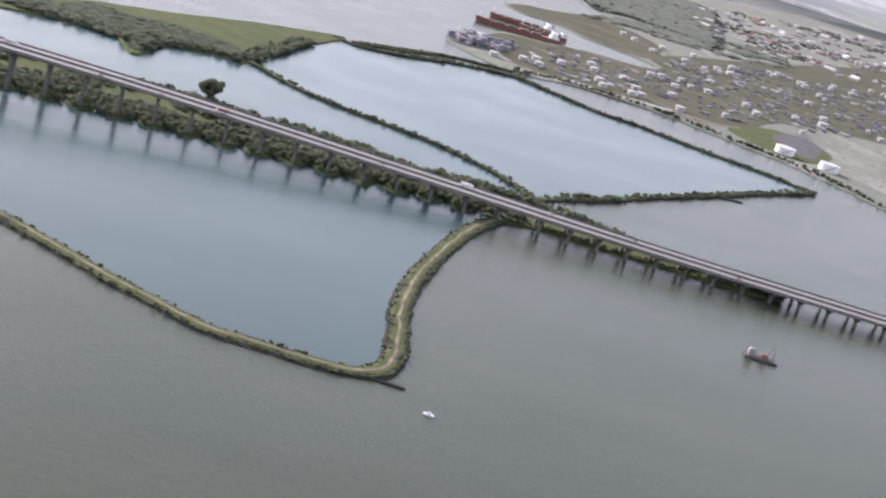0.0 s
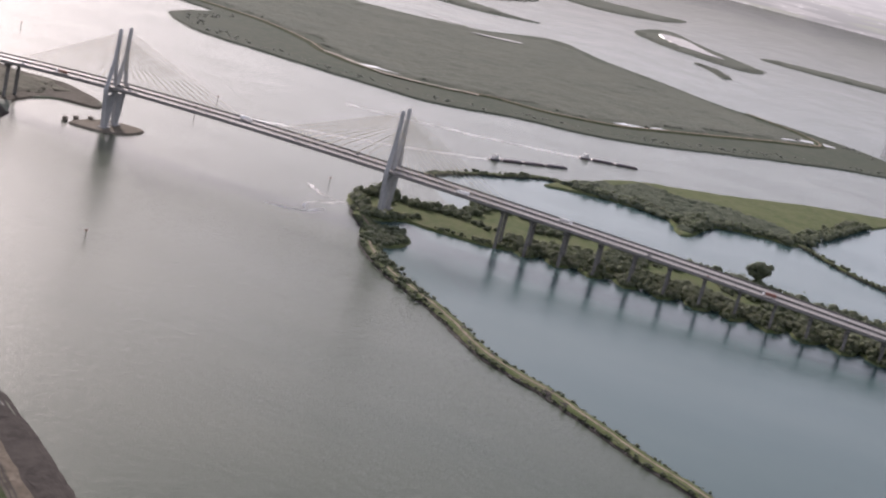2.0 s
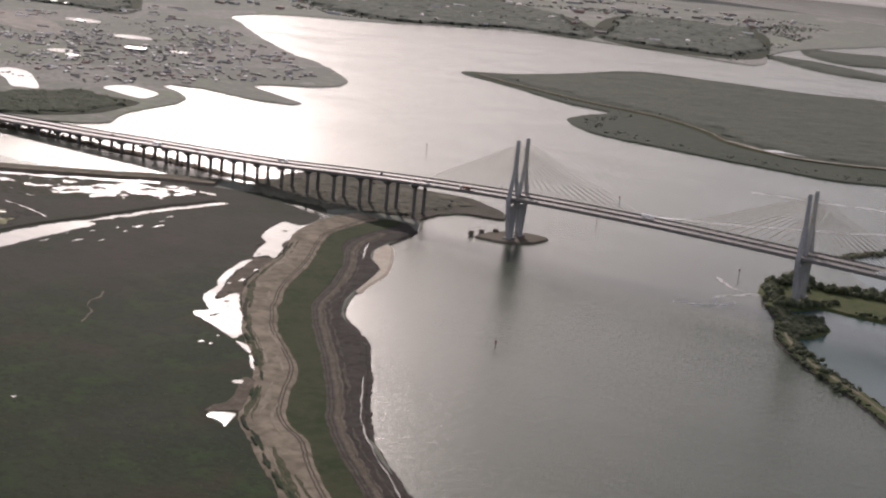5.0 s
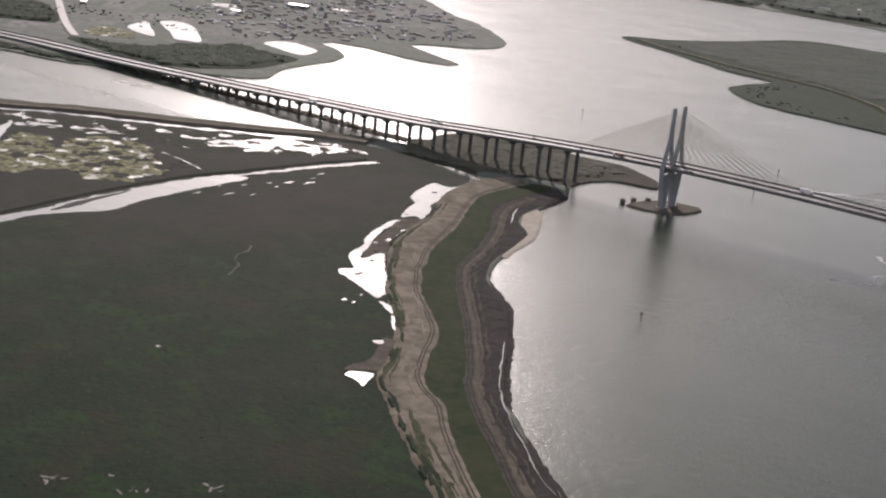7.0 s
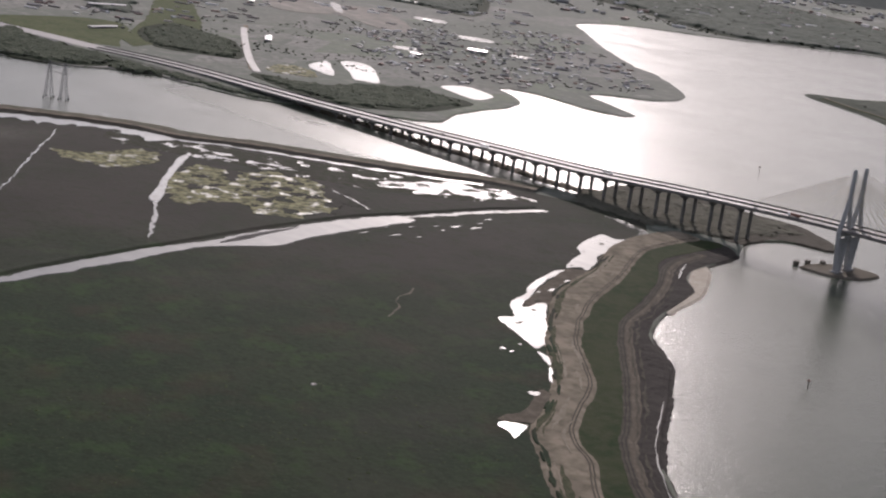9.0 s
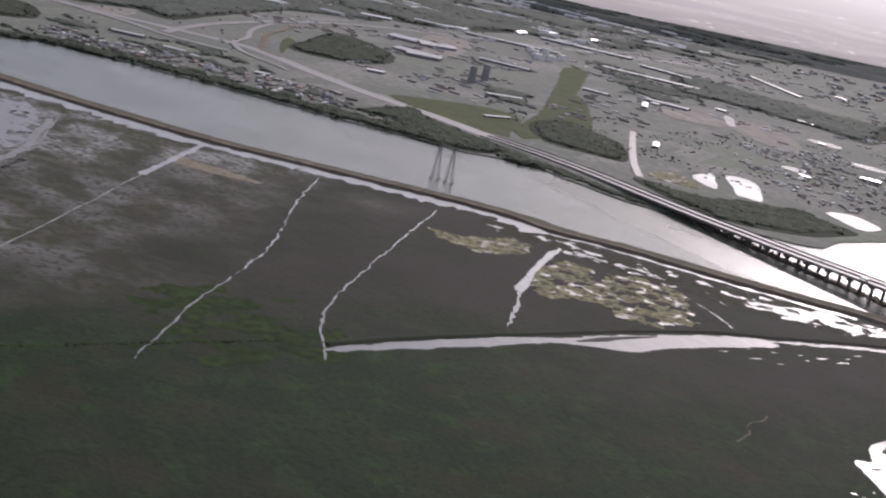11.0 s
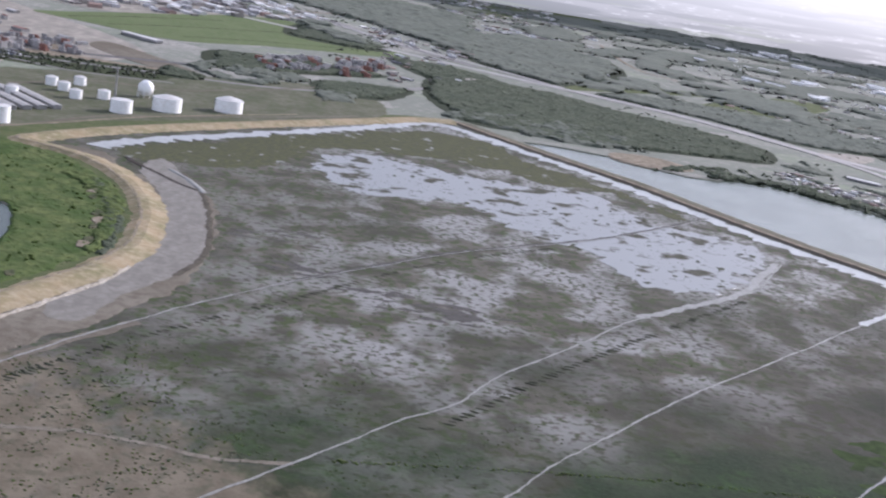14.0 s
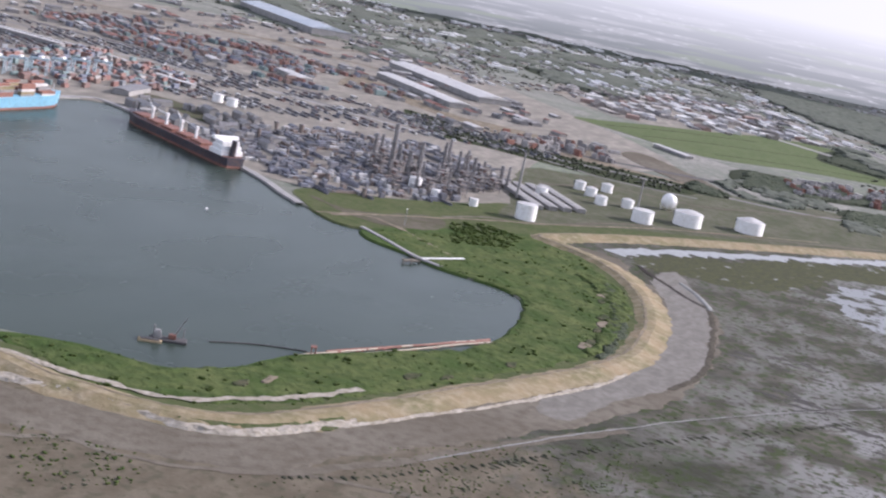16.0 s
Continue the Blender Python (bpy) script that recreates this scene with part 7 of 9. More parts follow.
def small_shed(roof, wall, label, ratio):
    """A plain shed, one metre long before it is scaled: walls, an overhanging ridged roof and a door."""
    ob = tagged(new("shed"), label, "shed", "port sheds")
    bm = bmesh.new()
    box(bm, (1, ratio, 1))
    part("wall", bm, wall, ob)
    bm = bmesh.new()
    v = [bm.verts.new(c) for c in ((-0.52, -ratio * 0.54, 1.0), (0.52, -ratio * 0.54, 1.0), (0.52, ratio * 0.54, 1.0), (-0.52, ratio * 0.54, 1.0), (-0.52, 0, 1.3), (0.52, 0, 1.3))]
    for f in ((0, 1, 5, 4), (2, 3, 4, 5), (1, 2, 5), (3, 0, 4), (0, 3, 2, 1)):
        bm.faces.new([v[k] for k in f])
    part("roof", bm, roof, ob)
    bm = bmesh.new()
    box(bm, (0.2, 0.02, 0.7), (-0.2, -ratio / 2, 0))
    part("door", bm, "steel", ob)
    return ob


def container_pile(material, label):
    """A pile of steel containers, two long and three high, with gaps between."""
    ob = tagged(new("container_pile"), label, "containers", "container piles")
    for q, (x, y, z) in enumerate(((0, 0, 0), (0, 0, 2.5), (0, 2.6, 0), (0, 2.6, 2.5), (0, 0, 5.0))):
        bm = bmesh.new()
        box(bm, (11.8, 2.4, 2.45), (x, y, z), 0, 0.06)
        part("container", bm, M["hull"] if q == 3 and material != "blue" else material, ob)
    return ob


def strew(bases, poly, count, seed, turn, size, tall, row=0.0, cross=0.2, patch=0.0, z=1.4, final=True):
    """Copies of some things over a plan outline, lined up in rows."""
    rnd, spare = random.Random(seed), []
    for k, (x, y, _, _, _) in enumerate(field(poly, count, 1, 2, seed, patch=patch, patch_size=120.0)):
        if row:
            side = y * math.cos(turn) - x * math.sin(turn)
            shift = round(side / row) * row - side
            x, y = x - math.sin(turn) * shift, y + math.cos(turn) * shift
        a = math.degrees(turn) + (90 if rnd.random() < cross else 0) + rnd.uniform(-3, 3)
        s = rnd.uniform(*size)
        m = pose(x, y, z, 0, 0, a) @ Matrix.Diagonal((s, s, rnd.uniform(*tall), 1))
        spare.append((bases[k % len(bases)], m))
    last = spare[-len(bases):] if final else []
    for ob, m in spare[:len(spare) - len(last)]:
        copy_thing(ob, m)
    for ob, m in last:
        ob.matrix_basis = m


strew([small_shed("roof", "concrete", "port shed with a pale metal roof", 0.4), small_shed("concrete", "steel", "grey workshop shed in the port", 0.5), small_shed("steel", "concrete", "port shed with a dark roof", 0.33), small_shed("rust", "concrete", "red-roofed workshop in the port", 0.5)], [(-1500, -1250), (-1900, -1500), (-2500, -2100), (-2300, -2500), (-1500, -2600), (-1440, -2000), (-1420, -1500)], 260, 58, 0.82, (9, 38), (3, 6), 24.0, 0.1, -0.05)
strew([small_shed("steel", "concrete", "low grey shed on the dock", 0.45), small_shed("concrete", "steel", "weathered dock shed beside the quay", 0.4)], [(-800, -1500), (-900, -1680), (-960, -1720), (-1050, -1600), (-900, -1500)], 50, 52, 0.95, (8, 24), (4, 8))

def rail_wagon():
    """A covered rail wagon: body, rounded roof and two bogies."""
    ob = tagged(new("rail_wagon"), "covered rail wagon with a bright metal roof", "wagon", "train in the port")
    bm = bmesh.new()
    box(bm, (12.0, 2.6, 2.6), (0, 0, 0.9), 0, 0.08)
    part("body", bm, "steel", ob)
    bm = bmesh.new()
    box(bm, (12.2, 2.8, 0.5), (0, 0, 3.5), 0, 0.2)
    part("roof", bm, "glint", ob)
    for x in (-4, 4):
        bm = bmesh.new()
        box(bm, (2.4, 2.2, 0.9), (x, 0, 0), 0, 0.1)
        part("bogie", bm, "coal", ob)
    return ob


wagon = rail_wagon()
TRAIN = spline([(-1268, -2116, 1.5), (-1254, -1969, 1.5), (-1204, -1783, 1.5)], 13.2)
for k, (a, b) in enumerate(zip(TRAIN, TRAIN[1:])):
    m = pose(a.x, a.y, 1.5, 0, 0, math.degrees(math.atan2(b.y - a.y, b.x - a.x)))
    if k:
        copy_thing(wagon, m)
    else:
        wagon.matrix_basis = m
ribbon("port_lane", [(-1803, -2398), (-1882, -2260), (-1987, -2120), (-1940, -1902), (-1928, -1699)], [(9, 1.62), (-9, 1.62)], "sand", "broad pale dirt lane behind the container stacks", "road", 16.0, 2.0)
ribbon("port_lane", [(-1295, -2024), (-1312, -1890), (-1322, -1756), (-1294, -1593), (-1273, -1456)], [(5, 1.64), (-5, 1.64)], "concrete", "pale concrete lane through the yards", "road", 12.0)
land("dock_verge", [(-1026, -1739), (-1028, -1681), (-984, -1577), (-931, -1563), (-954, -1637)], 1.5, "weedlot", "rough weedy verge beside the dock", wobble=3.0, step=10.0)
land("bare_meadow", [(-716, -1374), (-702, -1322), (-765, -1274), (-712, -1252), (-674, -1288), (-682, -1329)], 1.5, "mudgreen", "bare trodden ground on the shore meadow", wobble=5.0, step=6.0)

reds = [container_pile(M["boxes"], "pile of dull red shipping containers"), container_pile(M["boxes"], "pile of mixed shipping containers"), container_pile("steel", "pile of grey shipping containers"), container_pile("rust", "pile of rust-red shipping containers")]
strew(reds, [(-1350, -1400), (-1460, -1440), (-1560, -1330), (-1430, -1270)], 60, 54, 0.95, (0.8, 1.2), (0.8, 1.2), 9.0, final=False)
strew(reds, [(-1560, -1060), (-1738, -1085), (-1900, -900), (-1680, -900)], 110, 55, 0.8, (0.8, 1.3), (0.7, 1.1), 10.0)

for x, y, length, width, turn in ((-2760, -1395, 235, 40, 0.563), (-2990, -1258, 115, 30, 0.61), (-2505, -1252, 95, 26, 0.6), (-2480, -1130, 80, 24, 0.76), (-1730, -1253, 86, 16, 0.81), (-2620, -1440, 160, 30, 0.58), (-2330, -1400, 110, 28, 0.62), (-2420, -1330, 140, 34, 0.6), (-2880, -1350, 120, 30, 0.58), (-2250, -1480, 90, 30, 0.64)):
    warehouse(x, y, length, width * 0.8, 4.0, turn)
blocks("far_roofs", [(-1950, 150), (-2050, 900), (-2300, 1700), (-3300, 1800), (-4000, 600), (-3600, -500), (-2500, -100)], 240, (18, 75), (4, 10), (3.5, 6.5), 64, "glint", "long metal roofs among the inland woods, sun glint painted near-white", "buildings", 0.5, patch=0.08, patch_size=260, cross=0.12)
blocks("suburb_roofs", [(-2480, -1010), (-2500, -1900), (-2700, -2900), (-4000, -2900), (-4200, -1600), (-3200, -1250)], 300, (16, 70), (4, 10), (3.5, 6.5), 65, "glint", "long metal roofs among the suburban woods, sun glint painted near-white", "buildings", 0.6, patch=0.05, patch_size=240, cross=0.12)
blocks("industrial_sheds", [(-2080, -1430), (-2250, -1250), (-2450, -1120), (-2980, -1280), (-3020, -1450), (-2700, -1630), (-2350, -1610)], 260, (14, 44), (8, 18), (3, 7), 63, "town", "far industrial sheds with pale roofs", "buildings", 0.6, cross=0.15)


def gantry(x, y, turn):
    """A pale blue portal crane on four legs."""
    ob = tagged(new("gantry_crane"), "pale blue portal crane over the container rows", "crane", "container yard cranes")
    for sx in (-4, 4):
        for sy in (-9, 9):
            bm = bmesh.new()
            box(bm, (1.3, 1.3, 17), (sx, sy, 0.8), 0, 0.15)
            part("leg", bm, M["pale_blue"], ob)
            bm = bmesh.new()
            box(bm, (2.6, 1.0, 0.9), (sx, sy, 0), 0, 0.2)
            part("bogie", bm, "steel", ob)
        bm = bmesh.new()
        box(bm, (1.5, 21, 1.8), (sx, 0, 17.2), 0, 0.15)
        part("girder", bm, M["pale_blue"], ob)
    bm = bmesh.new()
    box(bm, (9, 3.4, 2.2), (0, 2, 19), 0, 0.2)
    part("trolley", bm, "white", ob)
    ob.matrix_basis = pose(x, y, 1.4, 0, 0, turn)
    return ob


M["pale_blue"] = surface("pale_blue_crane_paint", (0.38, 0.50, 0.55), (0.44, 0.55, 0.60), 5, (0.30, 0.36, 0.38), 1.5, 0.5)
first = gantry(-943, -1849, 18)
for x, y in ((-914, -1856), (-971, -1841), (-1005, -1836), (-1038, -1831), (-1070, -1822)):
    copy_thing(first, pose(x, y, 1.4, 0, 0, 18))


def process_frame(x, y, turn):
    """An open steel frame of four floors that carries vessels and pipes."""
    ob = tagged(new("process_frame"), "open grey steel frame with floors and vessels in the refinery", "frame", "refinery frames")
    for px in (-6, 0, 6):
        for py in (-3.5, 3.5):
            bm = bmesh.new()
            box(bm, (0.6, 0.6, 15), (px, py, 0), 0, 0.08)
            part("post", bm, "steel", ob)
    for k in range(4):
        bm = bmesh.new()
        box(bm, (13.2, 8.2, 0.4), (0, 0, 3.4 + 3.7 * k), 0, 0.05)
        part("floor", bm, M["plant"], ob)
    for k, (px, py, z) in enumerate(((-3, 1, 3.8), (3, -1, 7.5), (-2, -1.4, 11.2), (3.4, 1.2, 14.9))):
        bm = bmesh.new()
        tube(bm, (px - 2, py, z + 1.2), (px + 2, py, z + 1.2), 1.1, 1.1, 12)
        part("vessel", bm, ("roof", "steel", "rust", "concrete")[k], ob)
    bm = bmesh.new()
    for px in (-5, -2, 4):
        tube(bm, (px, -4.2, 0), (px, -4.2, 16), 0.3, 0.3, 6)
    part("riser", bm, "steel", ob)
    ob.matrix_basis = pose(x, y, 1.4, 0, 0, turn)
    return ob


frame_one = process_frame(-918, -1376, 55)
for k, (x, y) in enumerate(((-947, -1367), (-999, -1350), (-876, -1324), (-947, -1298), (-965, -1410), (-905, -1350), (-980, -1325), (-930, -1330), (-900, -1300), (-1000, -1310), (-890, -1385), (-960, -1340), (-975, -1290), (-925, -1405), (-850, -1350))):
    copy_thing(frame_one, pose(x, y, 1.4, 0, 0, 55 + 90 * (k % 2)) @ Matrix.Diagonal((1, 1, 0.7 + 0.12 * (k % 5), 1)))
for k, (x, y) in enumerate(((-905, -1378), (-930, -1352), (-985, -1345), (-870, -1335), (-955, -1310), (-940, -1340), (-915, -1318), (-1005, -1335))):
    column(x, y, 1.3, 17 + 3 * (k % 4))


def ship(x, y, turn, length, beam, side, hull, deck, label, cranes=4, boxes_on_deck=False):
    """A cargo ship: raked hull with a red boot-top, hatches, deck cranes, and the house with its funnel aft."""
    ob = tagged(new("cargo_ship"), label, "ship")
    l, b = length / 2, beam / 2
    plan = [(-l, -b * 0.7), (-l + 6, -b * 0.95), (-l * 0.6, -b), (l * 0.68, -b), (l * 0.86, -b * 0.72), (l * 0.96, -b * 0.3), (l, 0)]
    plan += [(px, -py) for px, py in reversed(plan[:-1])]

    def shell(name, z0, z1, grow0, grow1, material):
        bm = bmesh.new()
        low = [bm.verts.new((px * (1 - 0.04 * grow0 * (px > 0)), py * (1 - 0.12 * grow0), z0)) for px, py in plan]
        top = [bm.verts.new((px * (1 - 0.04 * grow1 * (px > 0)), py * (1 - 0.12 * grow1), z1 + (2.5 if px > l * 0.8 and not grow1 else 0))) for px, py in plan]
        n = len(plan)
        for k in range(n):
            bm.faces.new((low[k], low[(k + 1) % n], top[(k + 1) % n], top[k]))
        bm.faces.new(top)
        return part(name, bm, material, ob)

    shell("boot_top", -2.0, 2.2, 1, 0.7, "rust")
    shell("hull", 2.2, side, 0.7, 0, hull)
    bm = bmesh.new()
    top = [bm.verts.new((px * 0.97, py * 0.93, side + 0.06)) for px, py in plan]
    bm.faces.new(top)
    part("deck", bm, "rust", ob, "rust-red painted deck")
    n = 5
    for k in range(n):
        bm = bmesh.new()
        cx = -l * 0.42 + (l * 1.12) * k / (n - 1)
        if boxes_on_deck:
            bm.free()
            for q in range(5):
                for tier in range(2 + (k + q) % 4):
                    bm = bmesh.new()
                    box(bm, (length * 0.09, beam * 0.15, 2.5), (cx, (q - 2) * beam * 0.17, side - 0.2 + 2.6 * tier), 0, 0.1)
                    part("container", bm, ("rust", "steel", "clay", "roof", "rust")[(k * 2 + q + tier) % 5], ob)
        else:
            box(bm, (length * 0.105, beam * 0.62, 2.4), (cx, 0, side), 0, 0.3)
            part("hatch_cover", bm, deck, ob)
    for k in range(cranes):
        cx = -l * 0.28 + (l * 1.12) * k / 4
        bm = bmesh.new()
        tube(bm, (cx, 0, side), (cx, 0, side + 11), 1.6, 1.3, 10)
        box(bm, (3.4, 3.2, 3.2), (cx, 0, side + 10), 0, 0.3)
        part("crane_post", bm, "white", ob)
        bm = bmesh.new()
        tube(bm, (cx + 1, 0.5, side + 11.5), (cx + 17, 3 - 3 * (k % 2) * 2, side + 14 + 4 * (k % 2)), 0.55, 0.35, 6)
        part("crane_jib", bm, "white", ob)
    f = length / 168
    for k, (w, d, h) in enumerate(((0.9, 17, 6), (0.8, 14, 5.5), (0.72, 11, 5.0))):
        bm = bmesh.new()
        box(bm, (d * f, beam * w, h * f * 0.62), (-l + 15 * f, 0, side + (0, 3.7, 7.1)[k] * f), 0, 0.3)
        part("deckhouse", bm, "white", ob)
    bm = bmesh.new()
    box(bm, (4 * f, beam * 1.0, 2.4 * f), (-l + 19 * f, 0, side + 10.2 * f), 0, 0.2)
    part("bridge_wing", bm, "white", ob)
    bm = bmesh.new()
    tube(bm, (-l + 6 * f, 0, side), (-l + 5 * f, 0, side + 12 * f), 2.6 * f, 2.0 * f, 12)
    part("funnel", bm, "yellow" if boxes_on_deck else "hull", ob)
    bm = bmesh.new()
    tube(bm, (l * 0.9, 0, side + 2), (l * 0.9, 0, side + 11), 0.4, 0.25, 6)
    part("foremast", bm, "white", ob)
    ob.matrix_basis = pose(x, y, 0, 0, 0, turn)
    return ob


ship(-800, -1556, -121, 210, 26, 9.5, "hull", "rust", "black-hulled bulk carrier with red hatches moored at the quay")
ship(-715, -1719, 178, 230, 28, 12.0, "blue", "rust", "pale blue container ship moored at the quay", 0, True)

# jetty, pipeline and work barge in the basin
jetty = tagged(new("jetty"), "white timber walkway jetty on piles", "jetty")
bm = bmesh.new()
box(bm, (44, 3.0, 0.5), (0, 0, 2.2), 0, 0.08)
part("walkway", bm, "white", jetty)
for k in range(8):
    bm = bmesh.new()
    tube(bm, (-20 + 5.7 * k, 0, -1), (-20 + 5.7 * k, 0, 2.2), 0.3, 0.3, 8)
    part("post", bm, "bark", jetty)
jetty.matrix_basis = pose(-606, -1208, 0, 0, 0, 152)
pier_head = tagged(new("landing_stage"), "dark timber landing stage with old piles", "pier")
bm = bmesh.new()
box(bm, (14, 5, 0.8), (0, 0, 1.6), 0, 0.15)
part("platform", bm, "bark", pier_head)
for k in range(9):
    bm = bmesh.new()
    tube(bm, (-9 + 2.6 * k, (-3, 0, 3)[k % 3], -1), (-9 + 2.6 * k, (-3, 0, 3)[k % 3], 2.6 + 0.5 * (k % 2)), 0.5, 0.45, 8)
    part("post", bm, "bark", pier_head)
pier_head.matrix_basis = pose(-572, -1222, 0, 0, 0, 150)
ribbon("wall_track", [(-658, -1328), (-690, -1308), (-676, -1272), (-655, -1245), (-628, -1205)], [(2.6, 1.75), (-2.6, 1.75)], "sand", "pale track behind the sea wall", "track", 5.0, 1.0, rough_x=0.4)
sea_wall = ribbon("sea_wall", [(-643, -1293), (-620, -1262), (-592, -1226), (-580, -1200)], [(2.5, -1), (2.2, 2.2), (-1.5, 2.2), (-2.0, 1.2)], "concrete", "grey sea wall along the basin", "sea wall", 5.0)
PIPES = [
    [(-268, -1172), (-300, -1158), (-340, -1139), (-386, -1120), (-419, -1105)],
    [(-284, -1171), (-323, -1153), (-357, -1138), (-420, -1107)],
    [(-276, -1174), (-312, -1158), (-350, -1141), (-410, -1114)],
    [(-300, -1166), (-330, -1152), (-372, -1131), (-424, -1108)],
]
for k, line in enumerate(PIPES):
    path = spline([(x, y, 0.7) for x, y in line], 8.0, 0.8)
    pipe = tagged(new("dredge_pipe"), "rusty floating dredge pipe on pontoons" if k % 2 else "pale floating dredge pipe on pontoons", "pipe", "floating pipes")
    for a, b in zip(path, path[1:]):
        bm = bmesh.new()
        tube(bm, a, b, 0.6, 0.6, 8)
        part("pipe_section", bm, "rust" if k % 2 else "beach", pipe)
    for p in path[1:-1:2]:
        bm = bmesh.new()
        box(bm, (2.6, 1.7, 0.9), (p.x, p.y, -0.2), 2.7, 0.2)
        part("pontoon", bm, "rust" if k < 3 else "clay", pipe)
hose = spline([(-257, -1217, 0.25), (-271, -1204, 0.25), (-281, -1191, 0.25), (-291, -1173, 0.25)], 5.0, 0.6)
dredge_hose = tagged(new("dredge_hose"), "dark floating hose leading to the work barge", "hose")
for a, b in zip(hose, hose[1:]):
    bm = bmesh.new()
    tube(bm, a, b, 0.5, 0.5, 8)
    part("hose_section", bm, "coal", dredge_hose)
winch = tagged(new("pipe_frame"), "rusty steel frame at the end of the floating pipes", "frame")
for x in (-2, 2):
    for y in (-1.2, 1.2):
        bm = bmesh.new()
        box(bm, (0.5, 0.5, 5), (x, y, 0.4), 0, 0.08)
        part("post", bm, "rust", winch)
bm = bmesh.new()
box(bm, (5.4, 3.4, 0.5), (0, 0, 5.2), 0, 0.1)
box(bm, (7, 5, 1.0), (0, 0, -0.3), 0, 0.2)
part("platform", bm, "rust", winch)
winch.matrix_basis = pose(-287, -1168, 0, 0, 0, 25)


def work_barge(x, y, turn, label, scale=1.0, hull="coal"):
    """A flat barge with a deckhouse and a crawler crane."""
    ob = tagged(new("crane_barge"), label, "barge")
    bm = bmesh.new()
    box(bm, (20, 8, 2.0), (0, 0, -0.6), 0, 0.4)
    part("hull", bm, hull, ob)
    bm = bmesh.new()
    box(bm, (4, 4, 3.2), (-6, 0, 1.4), 0, 0.2)
    box(bm, (3, 3.4, 1.0), (-6, 0, 4.6), 0, 0.2)
    part("deckhouse", bm, "concrete", ob)
    bm = bmesh.new()
    box(bm, (4, 3, 2.6), (2, 0, 1.4), 0, 0.3)
    part("crane_cab", bm, "rust", ob)
    bm = bmesh.new()
    tube(bm, (3, 0, 3), (8.5, 1, 14), 0.45, 0.25, 6)
    part("boom", bm, "steel", ob)
    bm = bmesh.new()
    for q in (-8, 8):
        tube(bm, (q, 3.4, -1), (q, 3.4, 7), 0.35, 0.35, 8)
    part("spud", bm, "steel", ob)
    ob.matrix_basis = pose(x, y, 0, 0, 0, turn) @ Matrix.Diagonal((scale, scale, scale, 1))
    return ob


work_barge(-238, -1232, 120, "work barge with a raised crane boom in the basin")
hopper = tagged(new("hopper_barge"), "low pale hopper barge beside the crane barge", "barge")
bm = bmesh.new()
box(bm, (13, 5.5, 1.8), (0, 0, -0.5), 0, 0.5)
part("hull", bm, "clay", hopper)
bm = bmesh.new()
box(bm, (10, 4, 0.3), (0, 0, 1.32), 0, 0.1)
part("hold", bm, "coal", hopper)
hopper.matrix_basis = pose(-229, -1238, 0, 0, 0, 120)
work_barge(806, -166, -10, "small dredger with a white house on the river")
boat = tagged(new("motor_boat"), "small white motor boat on the river", "boat")
bm = bmesh.new()
v = box(bm, (4.6, 1.7, 1.0), (0, 0, -0.2), 0, 0.15, 1.1)
part("hull", bm, "white", boat)
bm = bmesh.new()
box(bm, (1.6, 1.2, 0.9), (-0.2, 0, 0.8), 0, 0.15, 0.8)
part("cabin", bm, "white", boat)
boat.matrix_basis = pose(585, -365, 0, 0, 0, 160)
copy_thing(boat, pose(-560, -1390, 0, 0, 0, 30))


def tow(x, y, turn, label, count=3):
    """A pusher tug behind a string of flat barges."""
    ob = tagged(new("barge_tow"), label, "barge")
    for k in range(count):
        bm = bmesh.new()
        box(bm, (27, 9, 2.6), (10 + 28 * k, 0, -0.8), 0, 0.5)
        box(bm, (23, 6.5, 0.8), (10 + 28 * k, 0, 1.8), 0, 0.2)
        part("barge", bm, "hull", ob)
    bm = bmesh.new()
    box(bm, (12, 6.5, 2.6), (-11, 0, -0.8), 0, 0.5)
    part("tug_hull", bm, "hull", ob)
    bm = bmesh.new()
    box(bm, (6.5, 5, 2.4), (-10, 0, 1.8), 0, 0.2)
    box(bm, (3.4, 4, 2.4), (-9, 0, 4.2), 0, 0.2)
    tube(bm, (-12.5, 0, 4), (-12.5, 0, 7.5), 0.6, 0.5, 8)
    part("tug_house", bm, "roof", ob)
    ob.matrix_basis = pose(x, y, 0, 0, 0, turn) @ Matrix.Diagonal((0.85, 0.7, 0.7, 1))


tow(224, 291, 46, "pusher tug with a string of dark barges on the channel")
tow(283, 416, 28, "pusher tug with dark barges on the far side of the channel", 2)
M["foam"] = surface("thin_wake_foam", (0.30, 0.30, 0.29), (0.42, 0.42, 0.41), 18, rough=0.5)
ribbon("wake", [(214, 280), (150, 225), (60, 170), (-20, 140)], [(2.2, 0.09), (-2.2, 0.09)], "foam", "pale foam wake behind the tug", "wake", 5.0, 3.0, rough_x=1.3)
ribbon("wake_far", [(272, 410), (180, 370), (60, 340)], [(2.2, 0.09), (-2.2, 0.09)], "foam", "pale foam wake behind the tug", "wake", 5.0, 3.0, rough_x=1.3)
for line in ([(188, -6), (176, -16), (168, -34), (172, -50)], [(150, 16), (164, -2), (178, -8)], [(182, -40), (170, -58), (150, -66)]):
    ribbon("foam_streak", line, [(0.9, 0.09), (-0.9, 0.09)], "foam", "thin foam where the current breaks at the dike", "foam", 2.0, 3.0, rough_x=1.8)


